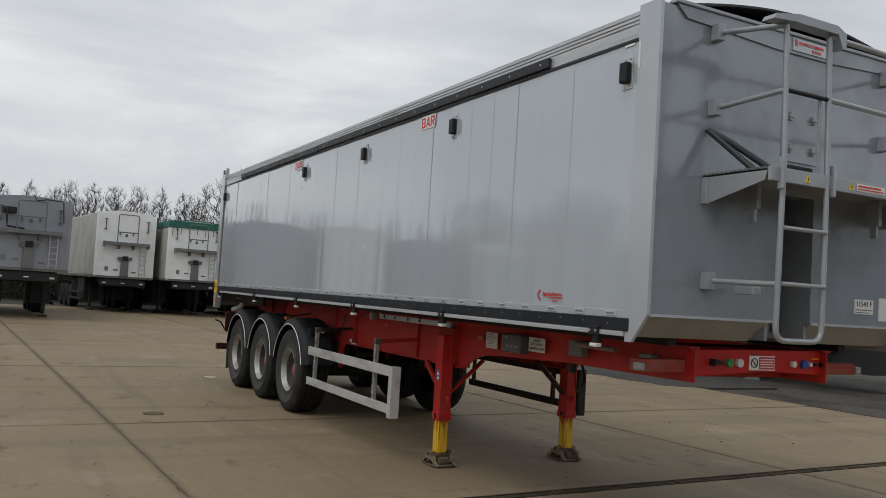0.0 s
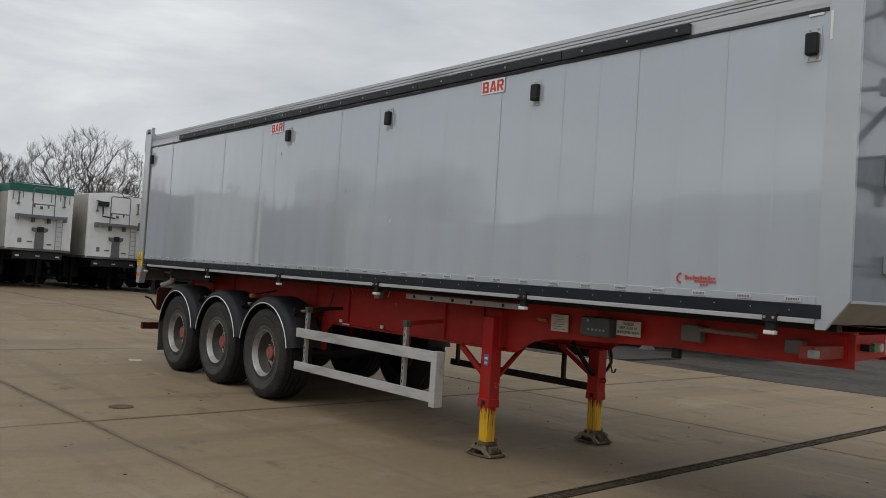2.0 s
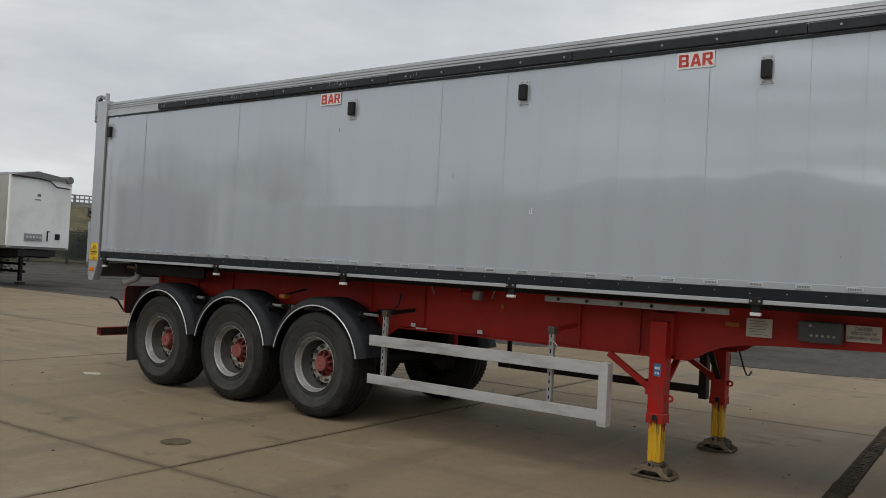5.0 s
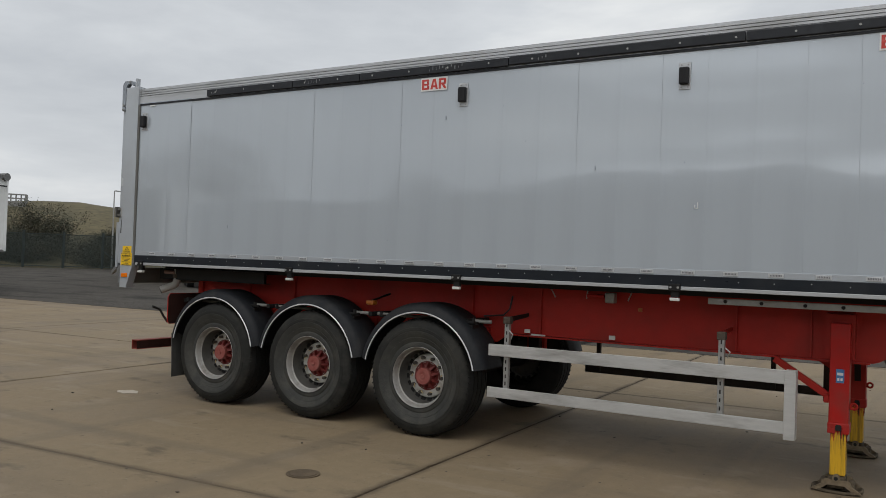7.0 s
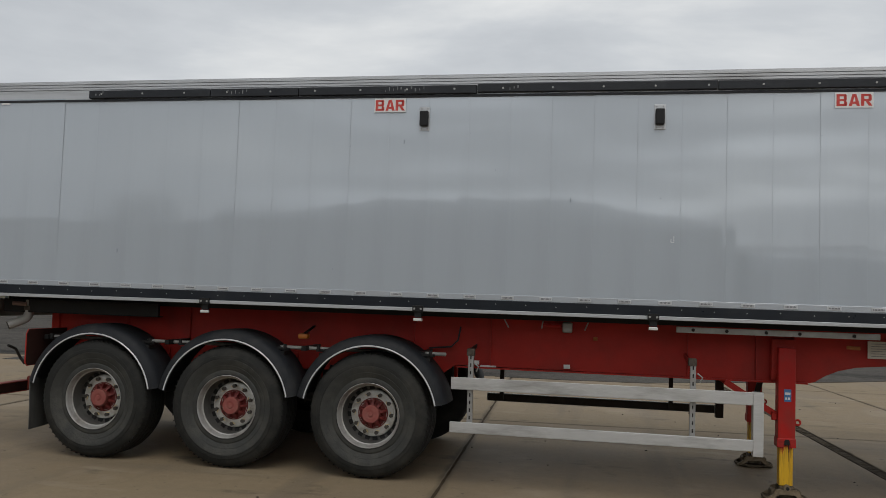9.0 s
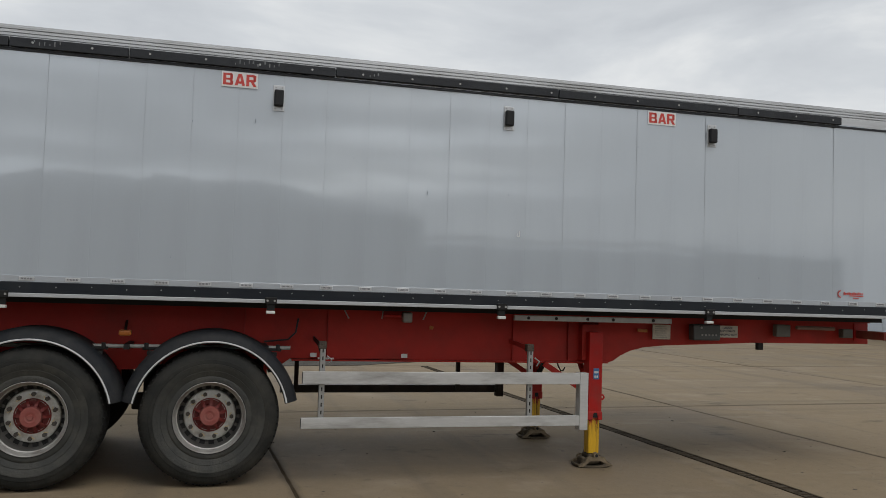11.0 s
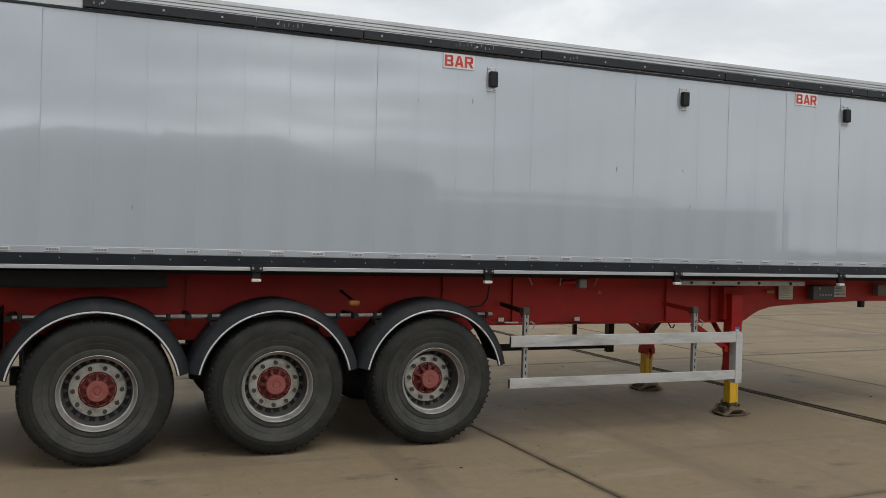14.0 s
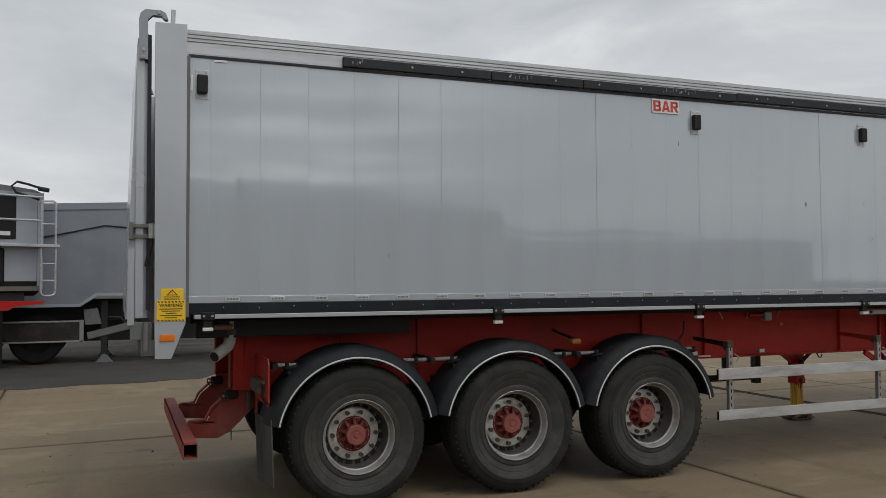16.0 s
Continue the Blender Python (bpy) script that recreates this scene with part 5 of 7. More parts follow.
def wheel(x_face, yc, flip):
    c = (x_face, yc, 0.535)
    root = part("wheel", lathe(bmesh.new(), tyre_prof, 64, c, flip), TYRE_WALL, trailer, "single wheel with a red hub", smooth=True)
    part("shoulder", lathe(bmesh.new(), shoulder, 64, c, flip), TYRE_EDGE, root, smooth=True)
    bm = lathe(bmesh.new(), shoulder[-1:] + tyre_prof2, 64, c, flip)
    for k in range(64):
        a = 2 * math.pi * k / 64
        m = Matrix.Translation(c) @ Matrix.Rotation(a, 4, "X")
        box(bm, *sorted((flip * 0.020, flip * 0.055)), -0.006, 0.006, 0.510, 0.5245, m=m)
    part("tread", bm, TYRE, root, "worn ribbed tread", smooth=True)
    part("rim", lathe(bmesh.new(), rim_prof, 64, c, flip), RIM, root, "worn steel rim", smooth=True)
    part("barrel", lathe(bmesh.new(), barrel_prof, 64, c, flip), RIM_BARREL, root, "grimy rim barrel, darkened for its shade", smooth=True)
    part("flange", lathe(bmesh.new(), [(0.190, 0.202), (0.178, 0.198), (0.174, 0.19), (0.174, 0.12)], 48, c, flip), FLANGE, root, smooth=True)
    hub = lathe(bmesh.new(), hub_prof, 40, c, flip)
    ribs = bmesh.new()
    turn = yc * 0.7
    for k in range(10):
        m = Matrix.Translation(c) @ Matrix.Rotation(2 * math.pi * (k + 0.5) / 10 + turn, 4, "X")
        t = bmesh.new()
        poly = [(flip * 0.180, 0.072), (flip * 0.122, 0.072), (flip * 0.132, 0.100), (flip * 0.160, 0.1315), (flip * 0.180, 0.1315)]
        prism(t, poly, -0.011, 0.011, "y")
        bmesh.ops.recalc_face_normals(t, faces=t.faces)
        merge(ribs, t, m)
    part("hub", hub, RED_HUB, root, "faded red hub", smooth=True)
    part("hub_cap", lathe(bmesh.new(), cap_prof, 32, c, flip), RED_CAP, root, "dusty red hub cap", smooth=True)
    # near-black ring painted in for the shade between rim and tyre
    part("gap_shade", lathe(bmesh.new(), [(0.013, 0.273), (0.005, 0.277), (0.004, 0.282), (0.012, 0.284)], 64, c, flip), RIM_DARK, root, "dark ring for the shade in the rim gap", smooth=True)
    pieces("hub_rib", ribs, RED_HUB, root)
    holes, nuts, tips = bmesh.new(), bmesh.new(), bmesh.new()
    for k in range(10):
        m = Matrix.Translation(c) @ Matrix.Rotation(2 * math.pi * k / 10 + turn, 4, "X")
        t = bmesh.new()
        beam(t, (flip * 0.152, 0.004, 0.150), (flip * 0.152, 0.030, 0.158 + 0.006 * (k % 3)), 0.009, 0.006)
        merge(tips, t, m)
        t = bmesh.new()
        bmesh.ops.create_cone(t, cap_ends=True, segments=6, radius1=0.0175, radius2=0.0155, depth=0.046)
        bmesh.ops.transform(t, matrix=m @ Matrix.Translation((flip * 0.162, 0, 0.1675)) @ Matrix.Rotation(math.pi / 2, 4, "Y"), verts=t.verts)
        merge(nuts, t)
    # solid dark blocks stand in for the shade in the hand holes
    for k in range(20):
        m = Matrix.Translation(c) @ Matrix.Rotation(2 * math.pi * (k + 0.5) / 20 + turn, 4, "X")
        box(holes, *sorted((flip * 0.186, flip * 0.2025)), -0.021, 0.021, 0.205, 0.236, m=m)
    pieces("hole_shade", holes, RIM_DARK, root)
    pieces("wheel_nut", nuts, NUT, root, "grey wheel nut")
    pieces("nut_pointer", tips, INDICATOR, root, "pale yellow wheel nut pointer")
    return root


for yc in HUBS:
    wheel(3.470, yc, 1)
    wheel(5.865, yc, -1)
    part("axle", rod(bmesh.new(), (3.7, yc, 0.535), (5.6, yc, 0.535), 0.075, seg=16), BLACK_STEEL, trailer, smooth=True)
    bm = boxes((3.98, 4.10, yc - 0.10, yc + 0.62, 0.53, 0.66), (5.20, 5.32, yc - 0.10, yc + 0.62, 0.53, 0.66), (3.95, 4.14, yc - 0.42, yc - 0.30, 0.60, 0.95), (5.16, 5.34, yc - 0.42, yc - 0.30, 0.60, 0.95), b=0.01)
    rod(bm, (4.05, yc + 0.42, 0.66), (4.05, yc + 0.42, 0.90), 0.12, seg=16)
    rod(bm, (5.25, yc + 0.42, 0.66), (5.25, yc + 0.42, 0.90), 0.12, seg=16)
    pieces("suspension", bm, BLACK_STEEL, trailer, "black air suspension")
    pieces("axle_hanger", boxes((3.99, 4.06, yc - 0.45, yc - 0.25, 0.62, 1.0), (5.24, 5.31, yc - 0.45, yc - 0.25, 0.62, 1.0)), RED, trailer)


def mudguard(yc, near):
    f = (lambda x: x) if near else (lambda x: 2 * XM - x)
    prof = [(3.452, 0.574), (3.446, 0.582), (3.446, 0.592), (3.456, 0.616), (3.48, 0.655), (3.53, 0.677), (3.82, 0.677), (3.86, 0.661), (3.862, 0.639), (3.82, 0.659), (3.54, 0.659), (3.495, 0.636), (3.47, 0.586)]
    bm = bmesh.new()
    n = 36
    rings = []
    for i in range(n + 1):
        a = radians(11 + 158 * i / n)
        rings.append([bm.verts.new((f(x), yc + r * math.cos(a), 0.535 + r * math.sin(a))) for x, r in prof])
    k = len(prof)
    for p, q in zip(rings, rings[1:]):
        for j in range(k):
            bm.faces.new((p[j], p[(j + 1) % k], q[(j + 1) % k], q[j]))
    bm.faces.new(rings[0])
    bm.faces.new(rings[-1][::-1])
    bmesh.ops.recalc_face_normals(bm, faces=bm.faces)
    g = part("mudguard", bm, GUARD_PLASTIC, trailer, "dusty black plastic mudguard with a pale edge", smooth=True)
    bm = bmesh.new()
    pts = [(f(3.4465), yc + 0.588 * math.cos(radians(11.5 + 157 * i / 40)), 0.535 + 0.588 * math.sin(radians(11.5 + 157 * i / 40))) for i in range(41)]
    part("edge_trim", tube(bm, pts, 0.007, 6), WHITE_TRIM, g, "pale edge trim", smooth=True)
    bm = bmesh.new()
    for s in (-1, 1):
        yy, zz = yc + s * 0.47, 0.985
        beam(bm, (f(3.60), yy - s * 0.06, zz + 0.075), (f(3.60), yy + s * 0.06, zz + 0.07), 0.03, 0.024, 0.005)
        rod(bm, (f(3.57), yy + s * 0.03, zz + 0.075), (f(3.57), yy + s * 0.03, zz + 0.115), 0.016, seg=8)
        box(bm, *sorted((f(3.57), f(3.68))), yy - 0.025, yy + 0.025, zz + 0.02, zz + 0.05)
    pieces("guard_clamp", bm, BLACK_STEEL, g)
    return g


for near in (1, 0):
    for yc in (10.41, 11.72, 13.02):
        mudguard(yc, near)
part("guard_pipe", rod(bmesh.new(), (3.70, 9.80, 1.065), (3.70, 13.6, 1.065), 0.016), PIPE, trailer, "grey mudguard support pipe", smooth=True)
bm = bmesh.new()
for yy in (10.0, 11.06, 12.37, 13.6):
    beam(bm, (3.60, yy, 1.065), (4.0, yy, 1.065), 0.04, 0.04)
pieces("guard_arm", bm, BLACK_STEEL, trailer)
part("air_line", tube(bmesh.new(), [(3.95, 9.72, 1.30), (3.94, 9.74, 1.18), (3.94, 9.80, 1.12), (3.93, 10.0, 1.10)], 0.008), BLACK_RUBBER, trailer, smooth=True)
for near in (1, 0):
    f = (lambda x: x) if near else (lambda x: 2 * XM - x)
    flap = prism(bmesh.new(), [(13.655, 0.70), (13.645, 0.22), (13.638, 0.22), (13.645, 0.70)], *sorted((f(3.47), f(3.86))))
    for v in flap.verts:
        v.co.y += 0.13 * (abs(v.co.x - XM) - 1.18) * -1 - 0.02 * (0.7 - v.co.z)
    part("mud_flap", flap, DUSTY_RUBBER, trailer, "dusty black rubber mud flap")

# rear end: bumper, light boards, outlet pipe
for xa in (4.12, 5.13):
    arm = [(13.50, 0.88), (13.86, 0.88), (13.85, 0.82), (13.99, 0.70), (14.03, 0.615), (14.17, 0.605), (14.17, 0.50), (13.95, 0.485), (13.86, 0.53), (13.62, 0.76)]
    part("bumper_arm", prism(bmesh.new(), arm, xa, xa + 0.014), RED_FADED, trailer, "red cranked bumper arm")
    part("arm_flange", boxes((xa, xa + 0.07, 13.97, 14.17, 0.605, 0.615)), RED_FADED, trailer)
    crest = [(13.86, 0.828), (13.995, 0.708), (14.035, 0.625), (14.165, 0.617), (14.165, 0.626), (14.042, 0.634), (14.004, 0.716), (13.868, 0.838)]
    part("arm_crest", prism(bmesh.new(), crest, xa, xa + 0.07), RED_FADED, trailer)
    part("arm_seat", boxes((xa - 0.02, xa + 0.07, 13.60, 13.86, 0.865, 0.88)), RED_FADED, trailer)
    part("arm_hinge", boxes((xa - 0.02, xa + 0.03, 13.80, 13.90, 0.78, 0.85), b=0.01), BLACK_STEEL, trailer)
    ring = [(xa - 0.03, 13.905 + 0.022 * math.cos(0.524 * k) + 0.018 * math.sin(0.524 * k), 0.80 + 0.036 * math.sin(0.524 * k)) for k in range(13)]
    part("lift_ring", tube(bmesh.new(), ring, 0.007, 6), RUST, trailer, "rusty lifting ring on the bumper arm", smooth=True)
    part("hinge_spring", rod(bmesh.new(), (xa - 0.05, 13.72, 0.70), (xa - 0.05, 13.72, 0.86), 0.022, seg=10), RUST, trailer, smooth=True)
    part("spring_plate", boxes((xa - 0.085, xa - 0.01, 13.66, 13.672, 0.66, 0.89), (xa - 0.085, xa - 0.01, 13.672, 13.78, 0.855, 0.867)), RED_FADED, trailer)
    part("rail_end_plate", boxes((xa - 0.02, xa + 0.08, 13.85, 13.862, 0.87, 1.385)), RED_FADED, trailer)
bm = boxes((3.43, 5.87, 14.16, 14.255, 0.577, 0.585), (3.43, 5.87, 14.16, 14.255, 0.48, 0.488), (3.43, 5.87, 14.248, 14.255, 0.48, 0.585))
bumper = part("rear_bumper", bm, RED_FADED, trailer, "red box-section rear bumper")
part("bumper_front", boxes((3.43, 5.87, 14.16, 14.167, 0.488, 0.577)), SHADED_DIRTY_RED, bumper, "dirty front face, shade in its colour")
for near in (1, 0):
    f = (lambda x: x) if near else (lambda x: 2 * XM - x)
    brd = prism(bmesh.new(), [(f(3.42), 1.10), (f(3.45), 1.14), (f(4.0), 1.14), (f(4.0), 0.81), (f(3.45), 0.80), (f(3.42), 0.83)], 13.672, 13.682, "y")
    bb = part("light_board", brd, RED, trailer, "dark red rear light board")
    part("board_front", prism(bmesh.new(), [(f(3.425), 1.10), (f(3.45), 1.135), (f(4.0), 1.135), (f(4.0), 0.815), (f(3.45), 0.805), (f(3.425), 0.835)], 13.668, 13.6715, "y"), SHADED_DIRTY_RED, bb)
    part("board_lamp", boxes((*sorted((f(3.55), f(3.90))), 13.682, 13.74, 0.88, 0.98), b=0.01), RUST, bb)
    hook = tube(bmesh.new(), [(f(3.44), 13.69, 0.82), (f(3.41), 13.72, 0.88), (f(3.36), 13.73, 0.96), (f(3.27), 13.74, 0.995)], 0.013)
    part("board_hook", hook, BLACK_STEEL, bb)
pipe = bmesh.new()
tube(pipe, [(3.74, 13.90, 1.40), (3.74, 13.90, 1.31)] + bend((3.74, 13.9, 1.31), (3.74, 13.91, 1.225), (3.62, 14.03, 1.155), 0.05) + [(3.62, 14.03, 1.155)], 0.043, 16)
pp = part("outlet_pipe", pipe, PIPE, trailer, "grey outlet pipe with an elbow", smooth=True)
# black disc imitates the darkness inside the pipe
part("pipe_bore", rod(bmesh.new(), (3.625, 14.025, 1.158), (3.6165, 14.0335, 1.1535), 0.036, seg=16), BLACK_PLASTIC, pp)
part("pipe_collar", rod(bmesh.new(), (3.74, 13.90, 1.30), (3.74, 13.90, 1.345), 0.052, seg=16), RUST, pp, smooth=True)
part("pipe_handle", rod(bmesh.new(), (3.70, 13.90, 1.36), (3.67, 14.03, 1.365), 0.02), DULL_ROD, pp, smooth=True)


# ---- ground ----
bm = bmesh.new()
R = 900
vs = [bm.verts.new(p) for p in ((-R, -R, -0.035), (R, -R, -0.035), (R, R, -0.035), (-R, R, -0.035))]
bm.faces.new(vs)
tagged(part("ground", bm, ASPHALT), "worn dark asphalt yard", "ground", kind="structure")

# concrete pad of square slabs, turned a little against the trailer
PAD = Matrix.Translation((1.28, 9.66, 0)) @ Matrix.Rotation(radians(2.9), 4, "Z")
pad = thing("pavement", (0, 0, 0), "pale brown concrete slabs with dark sealed joints", "pavement", kind="structure")
pad.matrix_basis = PAD
SLAB = 6.08
filler = part("joint_filler", boxes((-3 * SLAB, 2.02 * SLAB, -4 * SLAB, 5.5 * SLAB, -0.05, -0.006)), SEALANT)
filler.parent = pad
# the joints that run along the trailer are filled with paler, washed-out mortar
for k in range(-2, 2):
    mortar = part("joint_mortar", boxes((k * SLAB - 0.013, k * SLAB + 0.013, -4 * SLAB, 5.45 * SLAB, -0.05, -0.003)), BAND)
    mortar.parent = pad


def slab_mesh(w, h):
    """A slab whose arrises wander and are chipped here and there."""
    rg = random.Random(int(w * 100 + h * 10))
    g, c, n = 0.008, 0.007, 36
    edge = []
    for (x0, y0), (x1, y1) in (((0, 0), (w, 0)), ((w, 0), (w, h)), ((w, h), (0, h)), ((0, h), (0, 0))):
        for k in range(n):
            f = k / n
            d = g + (rg.uniform(0, 0.006) + (rg.uniform(0.004, 0.016) if rg.random() < 0.12 else 0) if k else 0)
            nx, ny = (y0 - y1) / max(w, h), (x1 - x0) / max(w, h)
            q = math.hypot(nx, ny)
            x, y = x0 + (x1 - x0) * f + nx / q * d, y0 + (y1 - y0) * f + ny / q * d
            edge.append((min(max(x, g), w - g), min(max(y, g), h - g)))
    bm = bmesh.new()
    cx, cy = w / 2, h / 2
    rings = []
    for inset, z in ((0.0, -0.2), (0.0, -c), (c * 0.6, -c * 0.25), (c * 1.6, 0.0)):
        rings.append([bm.verts.new((x + inset * (1 if x < cx * 0.2 else -1 if x > w - cx * 0.2 else 0), y + inset * (1 if y < cy * 0.2 else -1 if y > h - cy * 0.2 else 0), z)) for x, y in edge])
    m = len(edge)
    for a, b in zip(rings, rings[1:]):
        for k in range(m):
            bm.faces.new((a[k], a[(k + 1) % m], b[(k + 1) % m], b[k]))
    bm.faces.new(rings[-1])
    bmesh.ops.recalc_face_normals(bm, faces=bm.faces)
    me = bpy.data.meshes.new("slab")
    bm.to_mesh(me)
    bm.free()
    me.materials.append(CONCRETE)
    return me


full = slab_mesh(SLAB, SLAB)
# the row that the drain cuts is split in two
DR0, DR1 = -4.12, -3.985
low, high = slab_mesh(SLAB, SLAB + DR0), slab_mesh(SLAB, -DR1)
for i in range(-3, 2):
    for j in range(-4, 6):
        if j == 5:
            me, y0 = slab_mesh(SLAB, 0.5 * SLAB), j * SLAB
            cuts = [(me, y0)]
        elif j == -1:
            cuts = [(low, -SLAB), (high, DR1)]
        else:
            cuts = [(full, j * SLAB)]
        for me, y0 in cuts:
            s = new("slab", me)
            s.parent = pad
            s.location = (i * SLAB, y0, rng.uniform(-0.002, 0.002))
# the concrete goes on past the front of the trailer
for i in range(2, 9):
    for j in range(-5, 0):
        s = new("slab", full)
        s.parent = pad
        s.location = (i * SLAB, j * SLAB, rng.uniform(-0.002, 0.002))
far_filler = part("joint_filler", boxes((2.02 * SLAB, 9 * SLAB, -5 * SLAB, 0, -0.05, -0.006)), SEALANT)
far_filler.parent = pad
wedge = [(13.35, 9.3), (13.62, 7.6), (14.6, 6.0), (16.1, 3.4), (17.75, 1.25), (18.9, -0.1), (20.8, -1.75), (22.7, -3.1), (30.0, -7.5), (64.0, -22.0), (64.0, 13.0), (13.35, 10.6)]
tagged(part("tarmac", prism(bmesh.new(), wedge, -0.03, 0.008, "z"), ASPHALT), "worn dark tarmac that laps over the concrete", "tarmac", kind="structure")
# linear drain with a slotted grate
drain = part("drain_channel", boxes((-3 * SLAB, 2 * SLAB, DR0, DR0 + 0.02, -0.1, 0.001), (-3 * SLAB, 2 * SLAB, DR1 - 0.02, DR1, -0.1, 0.001), (-3 * SLAB, 2 * SLAB, DR0 + 0.02, DR1 - 0.02, -0.1, -0.014)), DRAIN_MUD)
drain.parent = pad
drain["label"] = "narrow rusty drain channel"
bm = bmesh.new()
x = -1.5 * SLAB
while x < 2 * SLAB:
    lean, up = rng.uniform(-0.012, 0.012), rng.uniform(-0.006, 0.001)
    if rng.random() > 0.16:
        y0, y1 = DR0 + 0.022 + rng.uniform(0, 0.012), DR1 - 0.022 - rng.uniform(0, 0.012)
        wide = rng.uniform(0.026, 0.052)
        vs = [bm.verts.new(p) for p in ((x, y0, up), (x + wide, y0, up), (x + wide + lean, y1, up), (x + lean, y1, up))]
        bm.faces.new(vs)
        lo = [bm.verts.new((v.co.x, v.co.y, -0.03)) for v in vs]
        for a in range(4):
            bm.faces.new((vs[a], lo[a], lo[(a + 1) % 4], vs[(a + 1) % 4]))
    x += 0.078
grate = part("drain_grate", bm, DRAIN_IRON)
grate.parent = pad
tagged(grate, "slotted cast-iron drain grate", kind="stuff")
# small metal covers set in the concrete
tagged(part("pale_patch", prism(bmesh.new(), [(3.37 + (0.10 + 0.02 * math.sin(k * 2.3)) * math.cos(k * 0.393), 14.21 + (0.13 + 0.03 * math.sin(k * 1.7)) * math.sin(k * 0.393)) for k in range(16)], 0.0, 0.005, "z"), PATCH), "pale patch in the concrete", "patch")
for cx, cy, r in ((1.83, 10.33, 0.125),):
    cov = thing("inspection_cover", (cx, cy, 0.0), "small round metal cover set in the concrete", "cover", group="covers in the yard")
    part("lid", rod(bmesh.new(), (cx, cy, 0.002), (cx, cy, 0.008), r * 0.8, seg=28), BAND, cov)
    t = bmesh.new()
    ring = [[t.verts.new((cx + rr * math.cos(2 * math.pi * k / 28), cy + rr * math.sin(2 * math.pi * k / 28), zz)) for k in range(28)] for rr, zz in ((r, 0.0), (r, 0.006), (r * 0.84, 0.006), (r * 0.84, 0.0))]
    for a, b2 in zip(ring, ring[1:]):
        for k in range(28):
            t.faces.new((a[k], a[(k + 1) % 28], b2[(k + 1) % 28], b2[k]))
    part("surround", t, BAND, cov)
# litter: pebbles and leaf scraps
bm = bmesh.new()
for _ in range(120):
    px, py = rng.uniform(-3, 12), rng.uniform(4, 20)
    r = rng.uniform(0.005, 0.015)
    t = bmesh.new()
    bmesh.ops.create_icosphere(t, subdivisions=1, radius=r)
    merge(bm, t, Matrix.Translation((px, py, r * 0.25)) @ Matrix.Rotation(rng.uniform(0, 6), 4, "Z") @ Matrix.Diagonal((1.3, 0.8, 0.45, 1)))
tagged(part("pebbles", bm, RUST), "scattered small stones and leaf scraps", "litter", kind="stuff")


